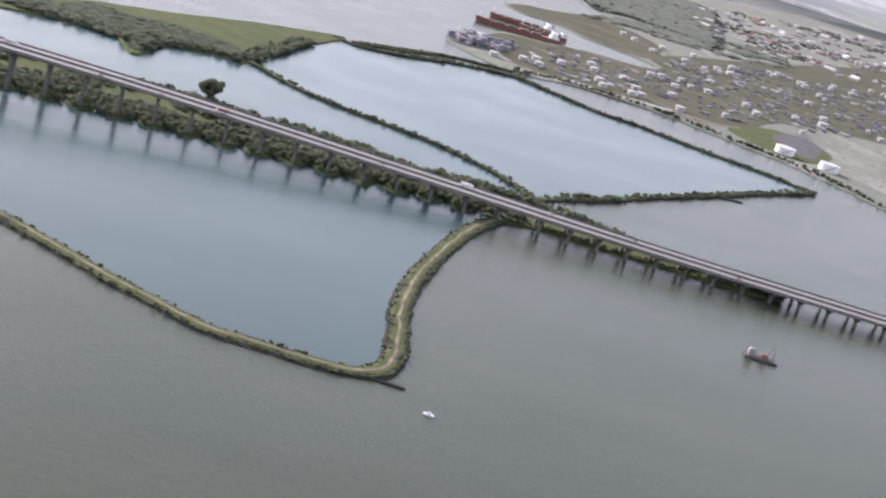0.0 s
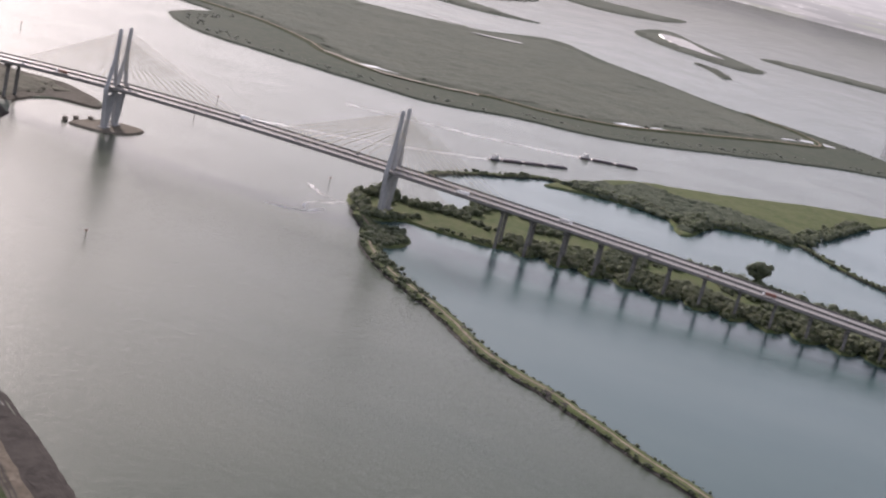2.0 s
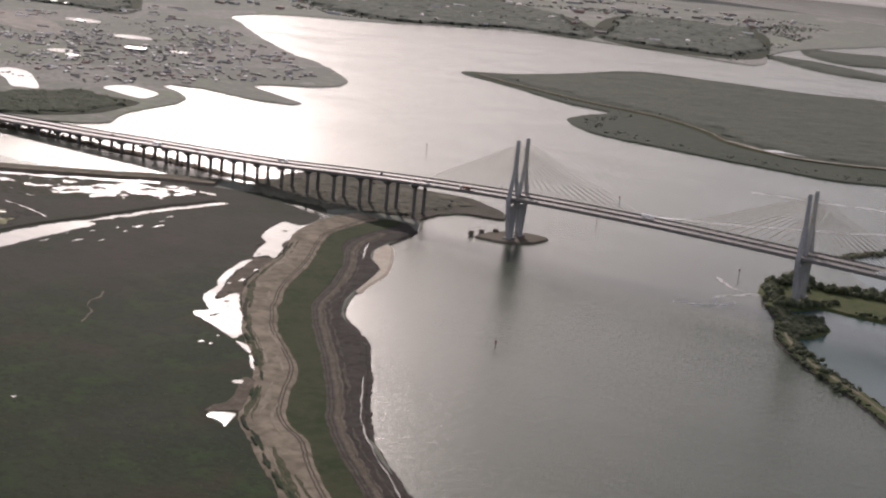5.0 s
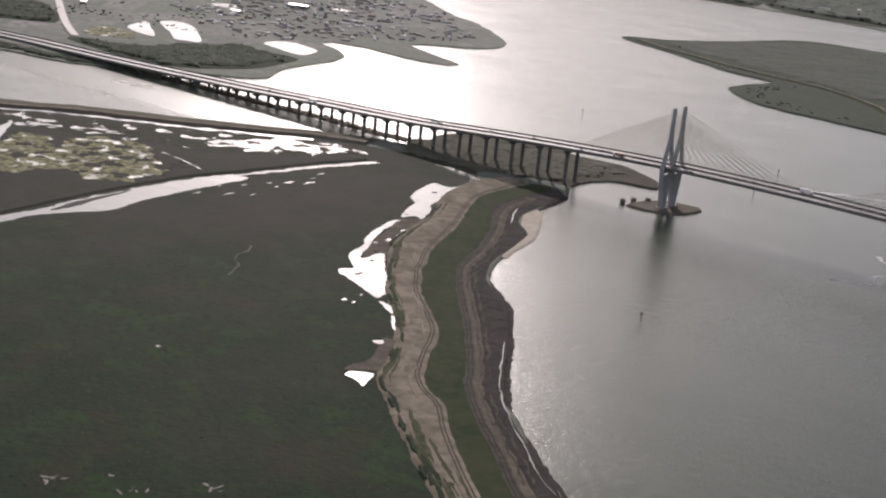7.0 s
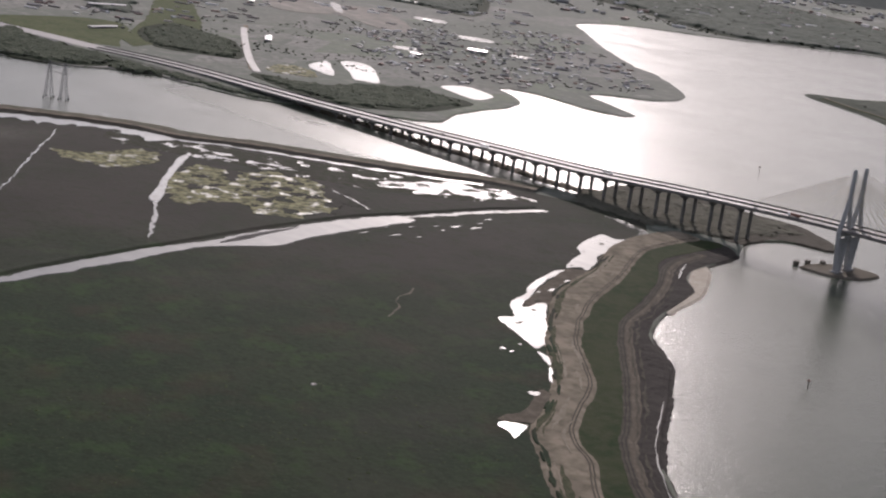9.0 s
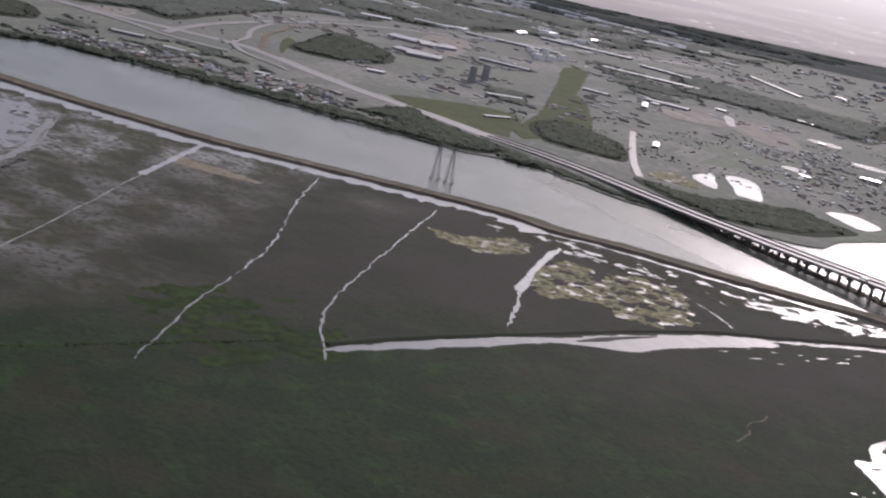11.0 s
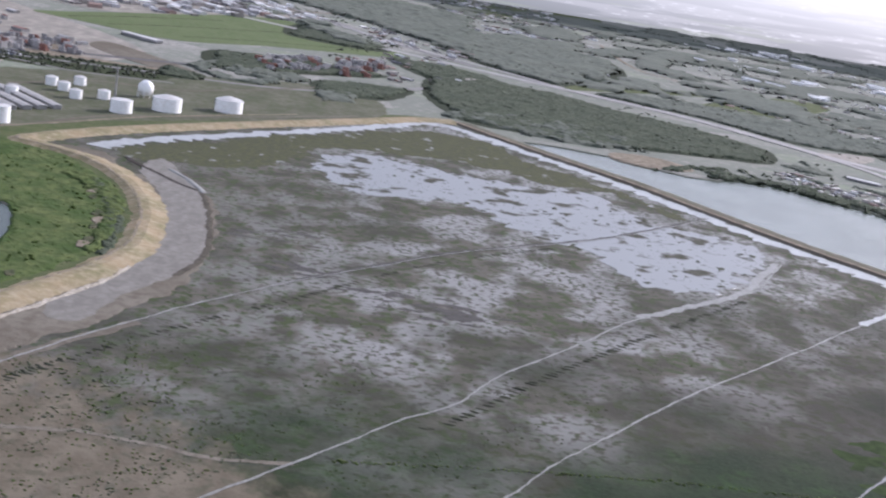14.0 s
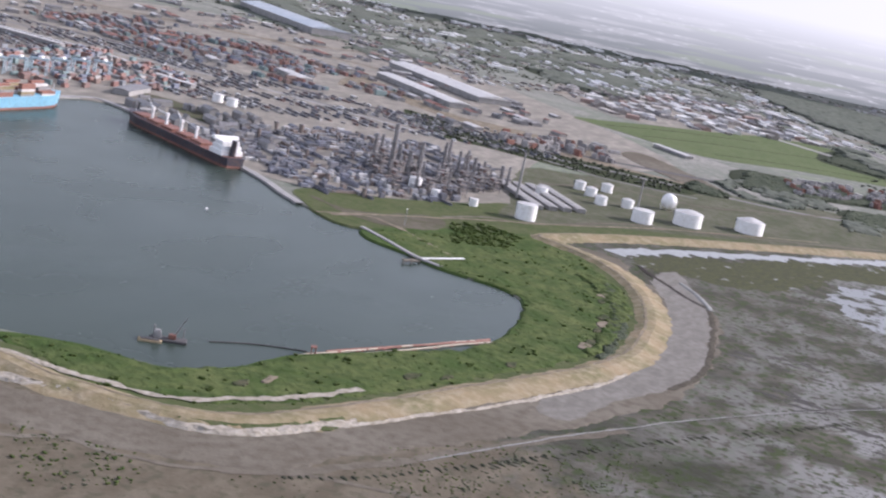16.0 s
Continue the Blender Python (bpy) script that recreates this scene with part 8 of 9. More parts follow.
# ---- pylons, marks and vehicles ----
def pylon(x, y, turn, h=31.0):
    """A lattice power pylon with three pairs of arms."""
    ob = tagged(new("power_pylon"), "grey steel lattice power pylon standing in the channel", "pylon", "channel pylons")
    corners = [(sx, sy) for sx in (-1, 1) for sy in (-1, 1)]
    for sx, sy in corners:
        bm = bmesh.new()
        tube(bm, (sx * 3.4, sy * 3.4, -1), (sx * 0.6, sy * 0.6, h), 0.22, 0.14, 5)
        part("leg", bm, "steel", ob)
        bm = bmesh.new()
        tube(bm, (sx * 3.4, sy * 3.4, -1.5), (sx * 3.4, sy * 3.4, 1.0), 0.9, 0.8, 10)
        part("footing", bm, "concrete", ob)
    bm = bmesh.new()
    for k in range(8):
        z0, z1 = h * k / 8, h * (k + 1) / 8
        w0, w1 = 3.4 - 2.8 * k / 8, 3.4 - 2.8 * (k + 1) / 8
        for a, b in (((-1, -1), (1, -1)), ((1, -1), (1, 1)), ((1, 1), (-1, 1)), ((-1, 1), (-1, -1))):
            tube(bm, (a[0] * w0, a[1] * w0, z0), (b[0] * w1, b[1] * w1, z1), 0.09, 0.09, 4)
            tube(bm, (b[0] * w0, b[1] * w0, z0), (a[0] * w1, a[1] * w1, z1), 0.09, 0.09, 4)
    part("bracing", bm, "steel", ob)
    for z in (0.72, 0.84, 0.96):
        bm = bmesh.new()
        for s in (-1, 1):
            tube(bm, (0, 0, h * z + 0.8), (s * 6.5, 0, h * z), 0.14, 0.1, 4)
            tube(bm, (0, 0, h * z - 0.8), (s * 6.5, 0, h * z), 0.14, 0.1, 4)
        part("arm", bm, "steel", ob)
    ob.matrix_basis = pose(x, y, 0, 0, 0, turn)
    return ob


pylon_a = pylon(-641, -223, 40)
copy_thing(pylon_a, pose(-628.5, -216, 0, 0, 0, 40))
copy_thing(pylon_a, pose(563, 1040, 0, 0, 0, 20))


def mark(x, y, label="slim dark channel mark on a pile"):
    ob = tagged(new("channel_mark"), label, "marker", "channel marks")
    bm = bmesh.new()
    tube(bm, (0, 0, -1), (0, 0, 4.5), 0.3, 0.22, 8)
    part("post", bm, "bark", ob)
    bm = bmesh.new()
    box(bm, (1.3, 0.15, 1.3), (0, 0, 3.6), 0.6, 0.03)
    part("board", bm, "rust", ob)
    ob.location = (x, y, 0)


for x, y in ((-2, 189), (17, 104), (-230, 256), (118, -241), (158, 32)):
    mark(x, y)


def lorry(x, side, material):
    yc, zd = deck_at(x)
    ob = tagged(new("lorry"), "lorry driving on the bridge roadway", "lorry", "traffic on the bridge")
    bm = bmesh.new()
    box(bm, (7.0, 1.7, 1.9), (0.6, 0, 0.7), 0, 0.1)
    part("trailer", bm, material, ob)
    bm = bmesh.new()
    box(bm, (1.5, 1.6, 1.6), (-4.0, 0, 0.45), 0, 0.2, 0.9)
    part("cab", bm, "white", ob)
    for wx in (-3.9, 2.0, 3.4):
        bm = bmesh.new()
        tube(bm, (wx, -0.9, 0.35), (wx, 0.9, 0.35), 0.35, 0.35, 10)
        part("wheel", bm, "coal", ob)
    ob.matrix_basis = pose(x, yc + side, zd + 0.03, 0, 0, 180 if side > 0 else 0)


def car(x, side, material):
    yc, zd = deck_at(x)
    ob = tagged(new("car"), "small car driving on the bridge roadway", "car", "traffic on the bridge")
    bm = bmesh.new()
    box(bm, (2.6, 1.15, 0.5), (0, 0, 0.2), 0, 0.12)
    part("body", bm, material, ob)
    bm = bmesh.new()
    box(bm, (1.4, 1.0, 0.4), (-0.1, 0, 0.7), 0, 0.1, 0.8)
    part("cabin", bm, "coal", ob)
    for wx in (-0.8, 0.8):
        bm = bmesh.new()
        tube(bm, (wx, -0.6, 0.2), (wx, 0.6, 0.2), 0.2, 0.2, 8)
        part("wheel", bm, "coal", ob)
    ob.matrix_basis = pose(x, yc + side, zd + 0.03, 0, 0, 180 if side > 0 else 0)


for k, x in enumerate((-330, -210, -40, 96, 262, 330, 470, 640)):
    lorry(x, (-8.5, 5.5, -5.5, 8.5)[k % 4], ("white", "roof", "rust", "white")[k % 4])
for k, x in enumerate((-480, -390, -290, -160, -120, -70, 20, 60, 140, 180, 300, 390, 430, 520, 580, 700, 760, 830)):
    car(x, (-9.5, 4.5, -4.5, 9.5, 7, -7)[k % 6], ("white", "hull", "rust", "roof", "steel")[k % 5])

# ---- inland roads, ponds and woods ----
HIGHWAY = [(-862, -28, 2.25), (-968, -45, 1.8), (-1078, -72, 1.6), (-1191, -90, 1.6), (-1300, -100, 1.6), (-1370, -118, 1.6), (-1438, -173, 1.6), (-1543, -270, 1.6), (-1699, -365, 1.6), (-1856, -505, 1.6), (-2010, -707, 1.6), (-2400, -1200, 1.6)]
ribbon("highway", HIGHWAY, [(15, -1), (12, 0.0), (1, 0.05), (-1, 0.05), (-12, 0.0), (-15, -1)], "road", "pale concrete highway leading inland", "road", 12.0)
ribbon("highway_west", [(-1300, -165), (-1373, -219), (-1461, -246), (-1571, -298), (-1669, -359), (-1782, -439), (-1911, -588), (-2037, -670), (-2225, -818), (-2430, -948), (-2760, -1148), (-3300, -1420)], [(7, 1.75), (0.8, 1.85), (-0.8, 1.85), (-7, 1.75)], "road", "pale two-way highway running inland", "road", 14.0)
ribbon("ramp_broad", [(-1400, -215), (-1481, -157), (-1560, -90), (-1636, -12), (-1700, 60), (-1751, 130), (-1834, 269), (-1880, 420), (-1950, 800), (-2000, 1200)], [(7, 1.8), (-7, 1.8)], "road", "broad curving highway ramp", "road", 14.0)
ribbon("ramp_loop", [(-1190, -128), (-1235, -132), (-1305, -141), (-1390, -120), (-1459, -73), (-1530, -40), (-1599, 0), (-1680, 60)], [(4, 1.9), (-4, 1.9)], "road", "curving slip road", "road", 10.0)
ribbon("loop_road", [(-1300, -89), (-1345, -96), (-1387, -81), (-1450, -50), (-1522, -18), (-1600, 40), (-1659, 81), (-1740, 175), (-1780, 296)], [(4, 1.85), (-4, 1.85)], "sand", "pale curved slip road", "road", 10.0)
ribbon("back_road", [(-3148, -397), (-2595, -394), (-2409, -326), (-2177, -244), (-2124, -140), (-1960, -42), (-1900, 100)], [(4, 1.6), (-4, 1.6)], "sand", "pale back road between the woods", "road", 16.0, 2.0)
ribbon("dock_road", [(-1015, 279), (-920, 207), (-802, 121), (-726, 72)], [(4, 1.6), (-4, 1.6)], "road", "pale road up from the bridge", "road", 10.0)
land("pale_yard", [(-1578, -275), (-1618, -189), (-1539, -222), (-1506, -282)], 1.5, "yard", "bare pale yard beside the highway", wobble=2.0, step=12.0)
land("depot_yard", [(-1600, 270), (-1850, 440), (-1800, 500), (-1560, 320)], 1.5, "yard", "pale concrete depot yard", wobble=2.0, step=16.0)
land("strip_field", [(-1944, -590), (-2062, -552), (-2158, -458), (-2222, -360), (-2235, -240), (-2140, -370)], 1.5, "grass", "narrow green field between the woods", wobble=3.0, step=20.0)
land("far_field", [(-4684, -1182), (-4905, -851), (-4759, -558), (-4553, -260), (-3891, -334), (-3618, -616), (-3953, -763), (-4537, -943)], 1.5, "grass", "far pale green field", wobble=5.0, step=40.0)
land("loop_meadow", [(-1345, -70), (-1440, -30), (-1530, 20), (-1480, 10), (-1390, -45)], 1.5, "grass", "green verge inside the slip road", wobble=2.0, step=14.0)
land("green_corridor", [(-933, 69), (-985, 110), (-1050, 190), (-1279, 330), (-1310, 373), (-1240, 360), (-1000, 200), (-925, 100)], 1.42, "grass", "green strip of meadow inland", wobble=3.0, step=14.0)
land("tan_yard", [(-1753, -1769), (-1554, -1557), (-1546, -1471), (-1535, -1344), (-1428, -1286), (-1412, -1173), (-1357, -1163), (-1372, -1272), (-1363, -1375), (-1440, -1480), (-1562, -1646), (-1571, -1736)], 1.48, "sand", "bare tan sand yard among the port roads", wobble=4.0, step=20.0)
land("port_verge", [(-1469, -1584), (-1383, -1427), (-1385, -1305), (-1396, -1170), (-1306, -1154), (-1280, -1279), (-1287, -1388), (-1298, -1480)], 1.52, "strip", "rough grass verge behind the refinery", wobble=3.0, step=16.0)


def woods(poly, seed, lo=3.0, hi=5.0, space=6.5, z=1.0, material="farleaf", label="dense belt of dark woodland"):
    """A wood: ground painted dark as shade under a close, uneven canopy."""
    area = abs(sum(p[0] * q[1] - q[0] * p[1] for p, q in zip(poly, poly[1:] + poly[:1]))) / 2
    land("wood_ground", poly, z + 0.55, "woodfloor", "ground under the wood, shade painted into its dark colour", wobble=4.0, step=18.0, drop=0.6)
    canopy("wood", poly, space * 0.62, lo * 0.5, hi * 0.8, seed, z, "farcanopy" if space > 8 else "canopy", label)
    spots = field(poly, int(area / space ** 2 * 0.18), lo * 0.6, hi * 0.8, seed, z + lo * 0.4)
    scatter("wood_crowns", FAR, spots, material, "taller crowns standing out of the wood", "woodland", seed, 0.6)


WOODS = [
    ([(-1360, -788), (-1590, -834), (-1805, -823), (-1891, -770), (-1837, -640), (-1716, -540), (-1637, -442), (-1507, -365), (-1378, -395), (-1363, -443), (-1347, -491), (-1335, -549), (-1314, -625), (-1320, -709)], 3.0, 5.0, 7.5),
    ([(-2445, -816), (-2136, -722), (-1981, -618), (-2014, -580), (-2190, -537), (-2441, -439), (-2685, -503), (-2926, -529), (-2900, -760)], 4.5, 7.5, 12),
    ([(-1915, -550), (-1803, -400), (-1677, -320), (-1630, -268), (-1651, -116), (-1759, -89), (-1920, -195), (-1998, -335), (-2012, -480)], 3.5, 5.5, 8.5),
    ([(-1763, -153), (-1560, -160), (-1690, -30), (-1930, 200), (-1972, 401), (-2098, 395), (-2233, 257), (-2083, 53)], 4.0, 6.0, 9),
    ([(-1410, -30), (-1537, 60), (-1670, 160), (-1649, 190), (-1485, 172), (-1370, 99), (-1340, 19)], 3.0, 5.0, 7),
    ([(-1010, -45), (-953, -150), (-912, -116), (-844, -152), (-795, -128), (-775, -100), (-790, -50), (-835, -45), (-926, -64)], 2.5, 4.2, 5.5),
    ([(-985, 100), (-1044, 193), (-965, 189), (-912, 184), (-800, 105), (-825, 85), (-881, 55)], 2.5, 4.2, 6),
    ([(-720, 62), (-654, 92), (-639, 166), (-620, 212), (-600, 200), (-541, 200), (-520, 110), (-560, 44), (-640, 40)], 2.2, 3.8, 6),
    ([(-1809, 985), (-1650, 996), (-1475, 1049), (-1359, 1099), (-1150, 850), (-1254, 837), (-1427, 793), (-1490, 732)], 4, 6, 10),
    ([(-2426, -1062), (-2194, -900), (-2082, -925), (-2159, -1080)], 3.5, 5.5, 8),
    ([(-1729, -1148), (-1761, -990), (-1740, -905), (-1700, -893), (-1569, -1029), (-1521, -1118)], 3.0, 5.0, 7),
    ([(-2008, -892), (-2016, -790), (-1907, -712), (-1789, -692), (-1685, -770), (-1799, -835)], 3.0, 5.0, 8),
    ([(-1545, -980), (-1578, -920), (-1591, -850), (-1441, -884), (-1412, -941), (-1443, -979)], 2.5, 4.5, 6.5),
    ([(-2700, -880), (-2437, -656), (-2130, -510), (-2500, -430), (-2800, -500), (-2900, -760)], 5, 8, 13),
    ([(-2750, -1800), (-2526, -1647), (-2451, -1532), (-2800, -1490), (-3000, -1600)], 5, 8, 13),
    ([(-1459, -1170), (-1409, -1116), (-1355, -1115), (-1353, -1165)], 2.5, 4.5, 6),
    ([(-2000, 500), (-2300, 420), (-2600, 560), (-2700, 900), (-2400, 1100), (-2200, 900)], 5, 8, 13),
    ([(831, 1975), (923, 2130), (1075, 2225), (1270, 2340), (1440, 2450), (1500, 2300), (1270, 1500), (1221, 1575), (1131, 1632), (1071, 1600), (1067, 1732), (1047, 1920), (941, 1907)], 5, 8, 13),
    ([(-1100, 1350), (-937, 1310), (-800, 1480), (-650, 1500), (-900, 1900), (-1500, 2200), (-1700, 1700)], 5, 8, 13),
    ([(-640, 1530), (-380, 1500), (-400, 1750), (-600, 2200), (-850, 2100)], 5, 8, 13),
]
ribbon("town_road", [(-1036, 299), (-900, 190), (-837, 145), (-739, 75)], [(3, 1.5), (-3, 1.5)], "sand", "pale straight track near the river", "road", 10.0)
land("bridge_approach", [(-640, -18), (-700, -22), (-800, -34), (-880, -52), (-885, -8), (-800, 14), (-640, 22)], 2.1, "scrub", "grassy embankment under the road approach", step=8.0, drop=1.5, slope=5.0)
sheet("pond_town", [(-757, 168), (-779, 205), (-780, 216), (-751, 196), (-700, 156), (-707, 150), (-729, 154)], 1.35, "pond", "bright pond near the river town", "pond", 1.2, 4.0)
sheet("pond_town_east", [(-774, 230), (-774, 253), (-742, 248), (-680, 202), (-652, 174), (-666, 167), (-676, 162), (-714, 190)], 1.35, "pond", "bright pond near the river town", "pond", 1.2, 4.0)
sheet("pond_bay", [(-626, 242), (-630, 264), (-616, 280), (-575, 268), (-556, 242), (-558, 224), (-591, 231)], 1.35, "pond", "bright pond beside the bay", "pond", 2.0, 6.0)
sheet("pond_bank", [(-747, 99), (-764, 129), (-748, 151), (-701, 133), (-691, 121), (-707, 106), (-725, 92)], 1.35, "algae", "half-dry bright pond beside the road", "pond", 4.0, 6.0)
for k, (x, y, r) in enumerate(((-860, 420, 22), (-930, 620, 26), (-790, 560, 16), (-1100, 700, 30))):
    sheet("pond_inland", [(x + r * math.cos(q * 1.05) * (1 + 0.3 * math.sin(q * 2 + k)), y + r * 0.8 * math.sin(q * 1.05)) for q in range(6)], 1.35, "pond", "small bright inland pond", "pond", 2.0, 8.0)
land("meadow_inland", [(-1092, -12), (-1075, 92), (-1017, 106), (-930, 40), (-882, -10), (-1060, -44)], 1.4, "grass", "green meadow beside the highway", wobble=2.0, step=12.0)
land("meadow_far", [(-1900, -420), (-2361, -150), (-2300, -60), (-1850, -330)], 1.5, "grass", "far green meadow", wobble=3.0, step=20.0)
land("sand_bank", [(-1270, -605), (-1274, -549), (-1215, -520), (-1190, -575), (-1222, -615)], 1.35, "sand", "pale sandy clearing on the channel bank", wobble=3.0, step=8.0)
BELT = [(-1165, -520), (-1195, -470), (-1185, -430), (-1122, -360), (-1058, -320), (-986, -263), (-899, -208), (-854, -168), (-809, -128), (-775, -88), (-790, -60), (-840, -100), (-920, -175), (-1010, -235), (-1080, -285), (-1150, -340), (-1225, -425), (-1215, -500)]
canopy("channel_wood", BELT, 4.0, 0.8, 4.0, 71, 1.0, "canopy", "dark belt of woodland along the channel")
canopy("bank_thicket", [(-800, -60), (-772, -84), (-757, -74), (-733, -52), (-683, -45), (-639, -37), (-603, -30), (-584, -14), (-610, -16), (-640, -20), (-690, -24), (-740, -32), (-800, -48)], 3.0, 0.5, 2.6, 73, 1.0, "canopy", "dark thicket on the channel bank by the bridge")
spots = field(BELT, 400, 2.0, 4.0, 72, 1.6)
scatter("channel_trees", FAR, spots, "farleaf", "taller trees along the channel", "woodland", 72, 0.7)
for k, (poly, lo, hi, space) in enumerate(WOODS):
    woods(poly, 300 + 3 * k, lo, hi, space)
spots = field([(-1150, -350), (-1300, -100), (-1500, -60), (-2000, 500), (-1700, 1800), (-3500, 2500), (-4800, 500), (-4200, -1500), (-2600, -800), (-1700, -800), (-1400, -500)], 1700, 2.0, 4, 73, 1.0, 0.15, 90)
spots += field([(-1100, 110), (-1050, 900), (-700, 690), (-560, 500), (-650, 260), (-900, 60)], 600, 1.5, 3.0, 74, 0.8, 0.1, 60)
scatter("inland_trees", FAR, spots, "farleaf", "scattered trees and hedges inland", "woodland", 73, 0.5)
spots = field([(-1400, 1250), (-937, 1290), (-785, 1470), (-360, 1460), (-500, 2600), (-2200, 2600)], 3500, 3, 5, 75, 1.0, 0.1, 160)
scatter("north_wood", FAR, spots, "farleaf", "far woodland on the north shore", "woodland", 75, 0.3)
spots = field([(-1650, -1000), (-2000, -920), (-2600, -800), (-5000, -1400), (-5200, -3400), (-2600, -2900), (-2250, -2050), (-2450, -1350), (-2560, -950)], 6500, 3, 6, 76, 1.0, 0.05, 110)
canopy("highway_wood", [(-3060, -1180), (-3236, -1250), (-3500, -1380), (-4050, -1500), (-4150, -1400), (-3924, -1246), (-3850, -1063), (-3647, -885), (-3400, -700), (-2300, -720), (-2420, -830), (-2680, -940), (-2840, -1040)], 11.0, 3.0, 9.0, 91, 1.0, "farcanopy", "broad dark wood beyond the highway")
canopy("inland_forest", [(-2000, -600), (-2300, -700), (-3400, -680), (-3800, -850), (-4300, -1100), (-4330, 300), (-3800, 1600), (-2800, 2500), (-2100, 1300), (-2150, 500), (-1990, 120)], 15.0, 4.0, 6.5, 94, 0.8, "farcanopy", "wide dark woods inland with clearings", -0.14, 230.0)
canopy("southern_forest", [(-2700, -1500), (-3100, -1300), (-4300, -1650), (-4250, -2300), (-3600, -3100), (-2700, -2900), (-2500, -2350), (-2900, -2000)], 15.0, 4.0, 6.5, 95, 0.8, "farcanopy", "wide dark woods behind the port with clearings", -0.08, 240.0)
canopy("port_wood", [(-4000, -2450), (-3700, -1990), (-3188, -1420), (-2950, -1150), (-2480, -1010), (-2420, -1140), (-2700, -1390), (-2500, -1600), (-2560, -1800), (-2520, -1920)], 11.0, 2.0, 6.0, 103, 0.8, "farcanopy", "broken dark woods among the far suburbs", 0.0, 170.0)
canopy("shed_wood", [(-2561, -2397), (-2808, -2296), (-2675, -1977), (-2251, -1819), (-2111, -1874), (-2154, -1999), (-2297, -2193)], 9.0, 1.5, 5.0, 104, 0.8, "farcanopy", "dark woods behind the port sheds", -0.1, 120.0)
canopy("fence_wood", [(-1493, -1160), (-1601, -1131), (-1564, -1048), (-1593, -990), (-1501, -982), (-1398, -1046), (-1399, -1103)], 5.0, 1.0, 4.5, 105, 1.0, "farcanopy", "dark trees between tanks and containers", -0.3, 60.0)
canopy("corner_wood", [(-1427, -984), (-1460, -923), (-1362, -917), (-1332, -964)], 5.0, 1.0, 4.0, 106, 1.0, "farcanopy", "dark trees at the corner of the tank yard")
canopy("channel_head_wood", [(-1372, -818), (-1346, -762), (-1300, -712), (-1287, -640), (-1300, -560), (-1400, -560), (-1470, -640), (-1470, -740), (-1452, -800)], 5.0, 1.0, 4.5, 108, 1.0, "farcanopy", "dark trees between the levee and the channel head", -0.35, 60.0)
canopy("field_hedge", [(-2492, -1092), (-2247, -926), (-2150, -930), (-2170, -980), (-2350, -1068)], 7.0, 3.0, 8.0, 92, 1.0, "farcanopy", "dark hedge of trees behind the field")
canopy("house_wood", [(-1465, -372), (-1400, -268), (-1300, -178), (-1110, -150), (-1010, -100), (-872, -100), (-860, -130), (-977, -170), (-1073, -240), (-1178, -310), (-1305, -400)], 4.0, 0.4, 3.4, 93, 1.0, "farcanopy", "dark trees between the houses and the highway", 0.03, 70.0)
canopy("bank_wood", [(-1156, -600), (-1190, -548), (-1215, -470), (-1150, -400), (-1050, -310), (-950, -230), (-860, -170), (-800, -110), (-870, -130), (-980, -190), (-1061, -241), (-1151, -332), (-1288, -434), (-1251, -525)], 4.0, 0.4, 3.8, 98, 1.0, "canopy", "dark woodland along the channel bank", -0.2, 60.0)
canopy("spur_wood", [(-1010, -100), (-947, -52), (-789, -45), (-690, -32), (-720, -58), (-791, -110), (-866, -180), (-940, -140)], 4.0, 0.4, 3.4, 99, 1.0, "canopy", "dark wood between the channel and the highway", -0.25, 50.0)
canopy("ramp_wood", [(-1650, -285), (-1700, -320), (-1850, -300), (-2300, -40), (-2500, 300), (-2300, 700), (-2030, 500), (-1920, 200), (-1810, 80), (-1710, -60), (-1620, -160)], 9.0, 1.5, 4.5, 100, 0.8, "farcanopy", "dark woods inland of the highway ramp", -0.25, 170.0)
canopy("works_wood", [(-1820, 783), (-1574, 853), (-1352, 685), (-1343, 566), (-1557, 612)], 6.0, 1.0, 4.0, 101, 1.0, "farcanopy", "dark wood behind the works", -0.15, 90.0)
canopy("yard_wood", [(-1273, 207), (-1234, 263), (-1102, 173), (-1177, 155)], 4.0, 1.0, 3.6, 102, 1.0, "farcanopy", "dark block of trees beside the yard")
scatter("suburb_trees", FAR, spots, "farleaf", "trees among the far suburbs", "woodland", 76, 0.4)
spots = field([(-1469, -1584), (-1383, -1427), (-1385, -1305), (-1396, -1170), (-1306, -1154), (-1280, -1279), (-1287, -1388), (-1298, -1480)], 500, 1.5, 3.5, 79, 1.4, 0.0, 40)
scatter("verge_scrub", FAR, spots, "farleaf", "scrub on the rough verge", "shrubs", 79)
spots = field([(-676, -1226), (-757, -1256), (-792, -1230), (-770, -1195), (-714, -1189)], 260, 2.0, 4.0, 78, 1.3)
scatter("meadow_scrub", MID, spots, "lush", "dark scrub thicket on the shore meadow", "shrubs", 78, 0.6)

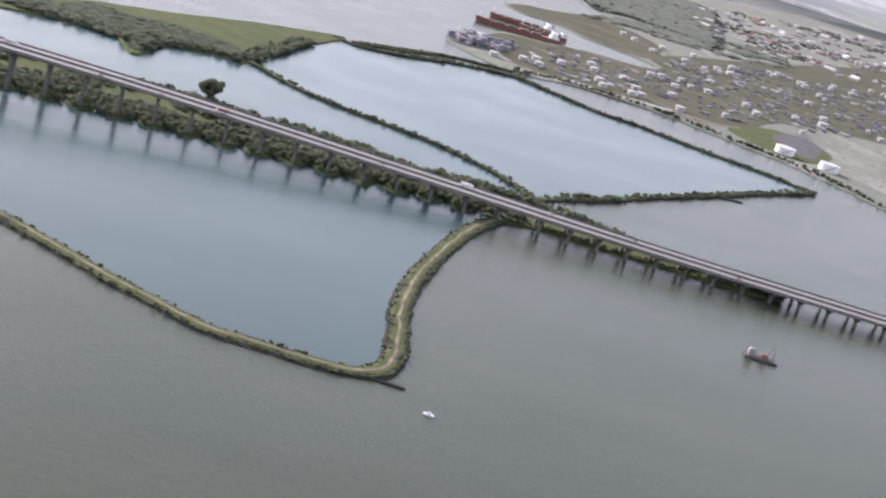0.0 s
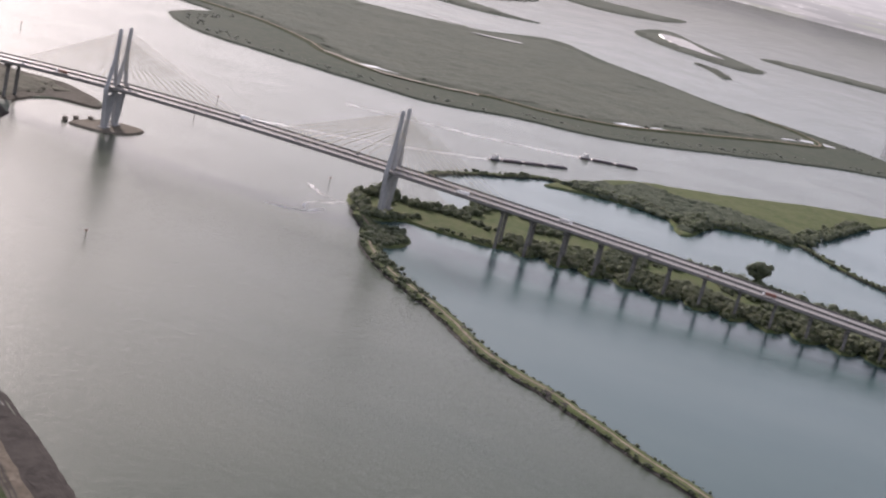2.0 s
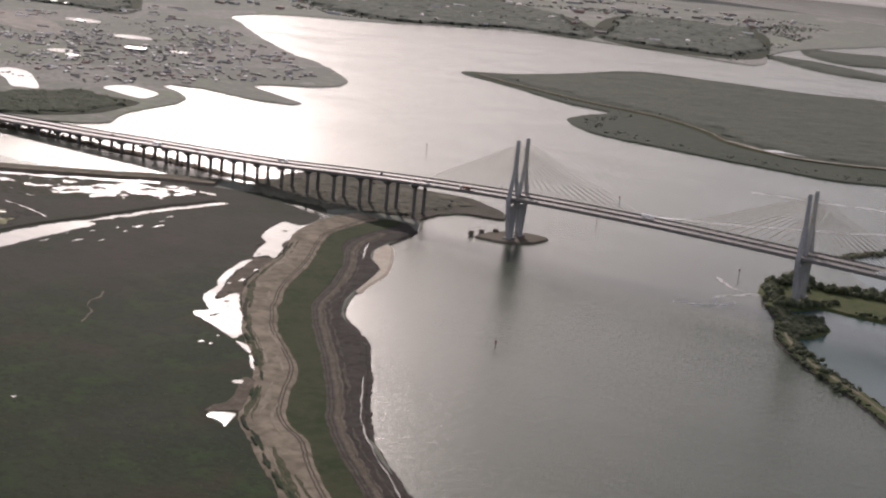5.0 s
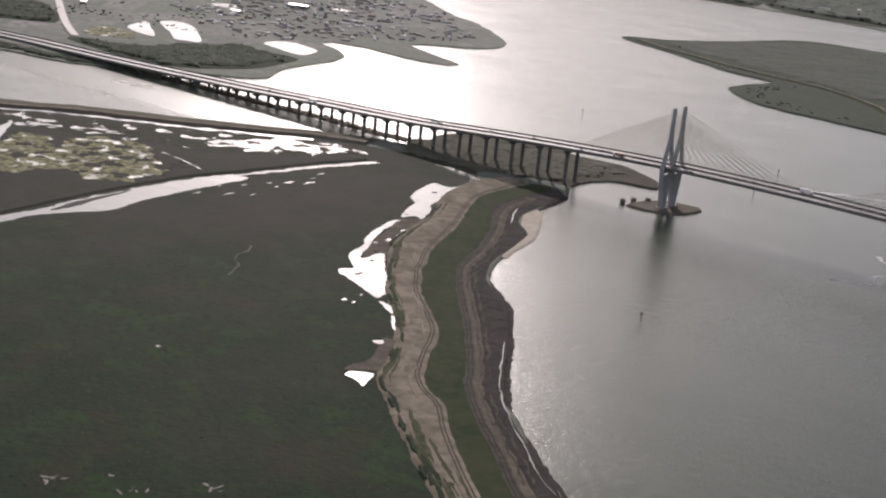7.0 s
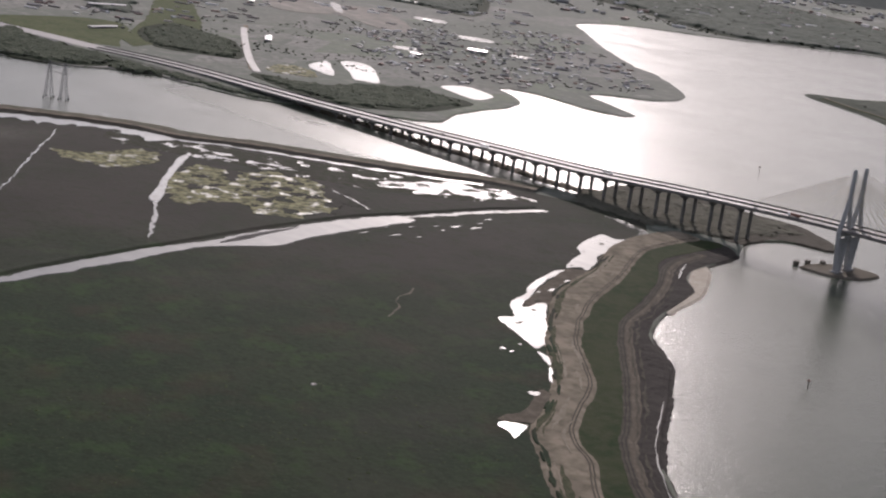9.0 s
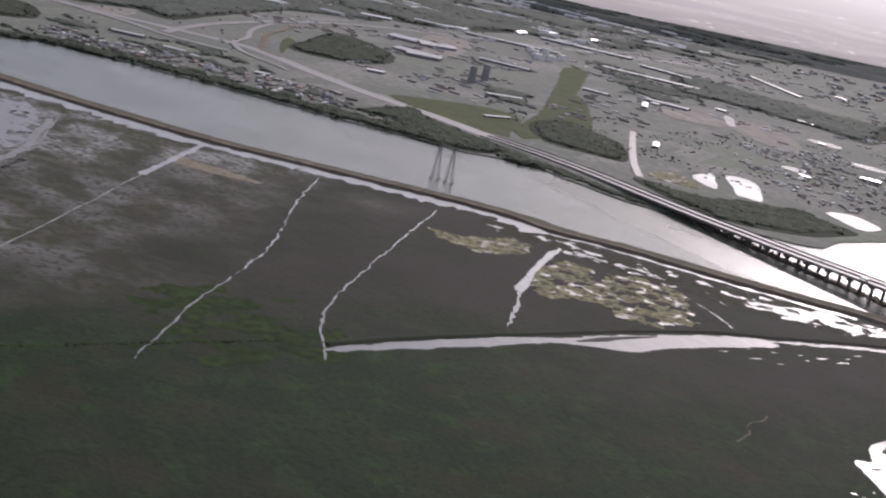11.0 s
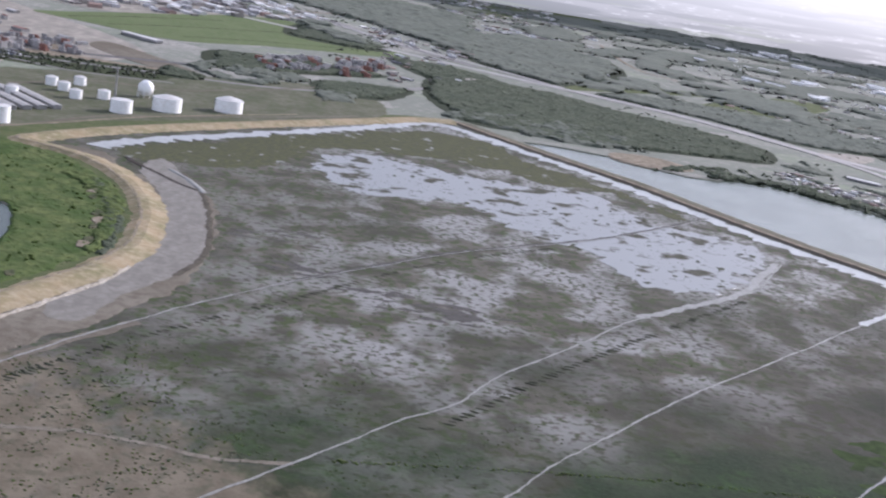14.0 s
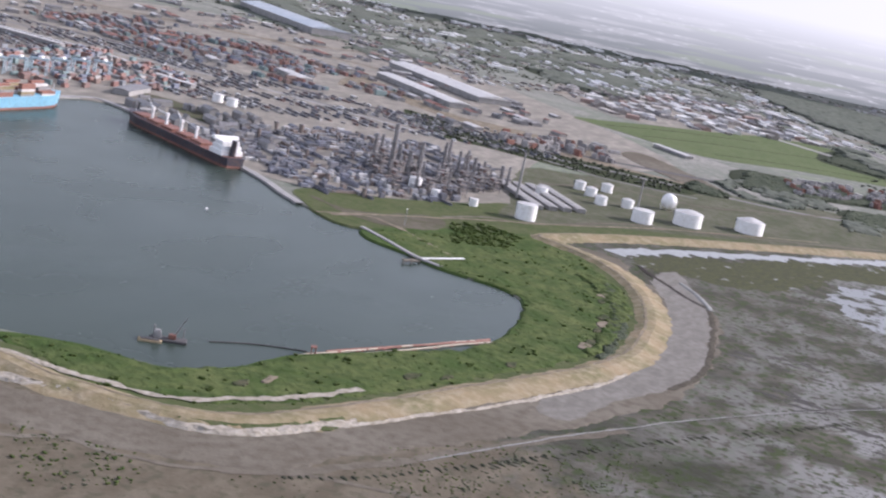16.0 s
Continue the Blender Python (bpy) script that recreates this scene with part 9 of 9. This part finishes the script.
# ---- eastern shore ----
land("tank_farm_ground", [(790, 700), (860, 690), (960, 700), (1060, 700), (1200, 880), (1500, 1000), (2400, 1600), (2000, 2200), (1300, 1450), (1110, 1230), (1050, 1130), (1052, 1060), (1010, 998), (930, 998), (870, 965), (806, 945), (760, 840)], 1.3, "weedlot", "bare grassy ground of the tank farm", wobble=3.0, step=30.0)
sheet("spoil_pond", [(1036, 665), (1099, 749), (1147, 759), (1175, 691), (1117, 594), (1070, 600)], 1.4, "grass", "mown green basin beside the tanks", "field", 3.0, 8.0)
sheet("spoil_heap", [(1100, 690), (1125, 740), (1170, 770), (1165, 700), (1117, 615)], 1.55, "coal", "dark settling pond of spoil", "pond", 3.0, 8.0)
for x, y in ((1085, 606), (1127, 574)):
    tank(x, y, 11, 7.5, 0.05, label="low white storage tank on the river shore", group="eastern storage tanks")
farm = tank(929, 722, 5.6, 4.4, 0.08, "roof", label="white storage tank on the eastern shore", group="eastern storage tanks")
rnd = random.Random(5)
for x, y in ((758, 722), (798, 751), (816, 741), (819, 781), (856, 808), (908, 872), (903, 828), (894, 754), (892, 719), (942, 728), (943, 829), (945, 772), (1005, 937), (1023, 948), (1000, 802), (986, 707), (1026, 887), (1126, 1205), (1168, 1307), (1110, 1287), (1075, 1211), (1053, 1324), (1064, 1291), (1148, 1170), (1084, 927), (1120, 1040), (1182, 1218), (1204, 907), (1276, 990), (1344, 940), (1444, 1405)):
    copy_thing(farm, pose(x, y, 1.4))
for k in range(46):
    x, y = 1050 + rnd.uniform(0, 1) * 900, 0
    y = 800 + (x - 1050) * 0.95 + rnd.uniform(-170, 330)
    s = rnd.uniform(0.6, 1.25)
    copy_thing(farm, pose(round(x / 24) * 24, round(y / 24) * 24 + 6, 1.4) @ Matrix.Diagonal((s, s, rnd.uniform(0.8, 1.3), 1)))
blocks("tank_farm_plant", [(790, 720), (1050, 730), (1500, 1050), (2000, 1700), (1300, 1400), (1080, 1150), (1030, 1000), (860, 950)], 850, (3, 14), (1.5, 4), (0.8, 2.5), 81, "plant", "low sheds and pipe runs among the tanks", "plant", 0.7)
blocks("east_town", [(1300, 1500), (2100, 2000), (3600, 3200), (2600, 3400), (1400, 2300)], 400, (8, 28), (6, 13), (2.5, 5), 82, "town", "far buildings behind the tank farm", "buildings", 0.5)
for line in ([(760, 715), (860, 672), (960, 660), (1060, 700)], [(830, 900), (900, 800), (960, 720), (1010, 650)], [(930, 985), (1000, 950), (1120, 850), (1250, 900)], [(1070, 1100), (1150, 1060), (1300, 1000)], [(1000, 1330), (1200, 1200), (1500, 1150)]):
    ribbon("farm_road", line, [(3, 1.5), (-3, 1.5)], "sand", "pale dirt road through the tank farm", "road", 8.0, 1.5, rough_x=0.3)
land("dock_grass", [(862, 1256), (860, 1294), (896, 1346), (944, 1376), (1025, 1455), (1075, 1440), (1110, 1330), (1094, 1230), (1048, 1120), (1004, 1117), (960, 1157), (930, 1219), (884, 1232)], 1.35, "weedlot", "rough grass behind the eastern docks", wobble=3.0, step=14.0)
land("dark_dock", [(709, 764), (741, 846), (769, 839), (809, 861), (774, 771), (722, 739)], 1.9, "coal", "dark bulk dock on the eastern shore", wobble=1.5, step=8.0)
blocks("dock_plant", [(709, 764), (741, 846), (769, 839), (809, 861), (774, 771), (722, 739)], 90, (4, 16), (2, 5), (2, 7), 85, "plant", "dark conveyors and sheds on the bulk dock", "plant", 0.4, z=1.9)
ribbon("outer_shore", [(592, 551), (644, 598), (682, 605), (711, 600), (741, 622)], [(5, -0.5), (2.5, 1.2), (-2.5, 1.2), (-5, -0.5)], "strip", "narrow green shore between lagoon and channel", "bank", 6.0, 2.0, rough_x=0.5)
ribbon("shore_canal", [(839, 701), (875, 691), (943, 684), (985, 684)], [(4, 1.4), (-4, 1.4)], "pond", "narrow dock water behind the shore", "canal", 6.0, 1.0)
spots = along([(1139, 436), (1116, 489), (1072, 550), (1019, 594), (964, 640), (903, 667), (836, 673), (775, 650)], (-4, -9), 5.0, 2.2, 4.5, 83, 1.0, 3, 0.8)
scatter("east_shore_scrub", FAR, spots, "leaf", "dark scrub along the eastern shore", "shrubs", 83)
spots = field([(1100, 1500), (1150, 1420), (1300, 1600), (2200, 2300), (3800, 3600), (1700, 2700)], 2500, 3, 6, 84, 1.0, 0.08, 200)
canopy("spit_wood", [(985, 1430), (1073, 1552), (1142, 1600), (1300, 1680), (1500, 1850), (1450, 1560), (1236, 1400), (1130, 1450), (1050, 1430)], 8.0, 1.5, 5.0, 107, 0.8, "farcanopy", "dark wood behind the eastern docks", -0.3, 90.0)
scatter("east_wood", FAR, spots, "farleaf", "far trees behind the eastern shore", "woodland", 84, 0.4)
for x, y, a, l in ((828, 996, 180, 122), (846, 1080, 184, 96), (870, 1040, 182, 70), (738, 792, 205, 46)):
    ship(x, y, a, l, 13, 5, "rust", "bark", "rust-red barge-like ship laid up at the eastern docks", 0)


# ---- the lone tree and other details ----
def tree(x, y, z, h, seed):
    """A broad tree: tapered trunk, limbs, and a crown of many leafy clumps."""
    rnd = random.Random(seed)
    ob = tagged(new("tree"), "tall broad-leaved tree standing above the bank scrub", "tree")
    bm = bmesh.new()
    tube(bm, (0, 0, -0.3), (0.2, 0.1, h * 0.4), 0.5, 0.3, 10)
    tube(bm, (0.2, 0.1, h * 0.4), (0.1, -0.2, h * 0.75), 0.3, 0.12, 8)
    part("trunk", bm, "bark", ob)
    for k in range(7):
        a = k * 0.9 + rnd.uniform(-0.2, 0.2)
        bm = bmesh.new()
        tube(bm, (0.15, 0.05, h * (0.25 + 0.05 * k)), (math.cos(a) * h * 0.3, math.sin(a) * h * 0.3, h * (0.45 + 0.06 * k)), 0.18, 0.06, 6)
        part("limb", bm, "bark", ob)
    spots = []
    for _ in range(46):
        d = Vector((rnd.gauss(0, 1), rnd.gauss(0, 1), rnd.gauss(0, 1))).normalized() * rnd.uniform(0.4, 1.0)
        s = rnd.uniform(0.16, 0.26) * h
        spots.append((d.x * h * 0.36, d.y * h * 0.36, h * 0.52 + d.z * h * 0.36 - s * 0.4, s, s))
    crown = scatter("crown", NEAR, spots, "leaf", "", "", seed)
    crown.parent = ob
    del crown["kind"]
    ob.location = (x, y, z)


tree(459, 113, 1.2, 20, 4)
tree(318, 92, 1.2, 7.5, 9)
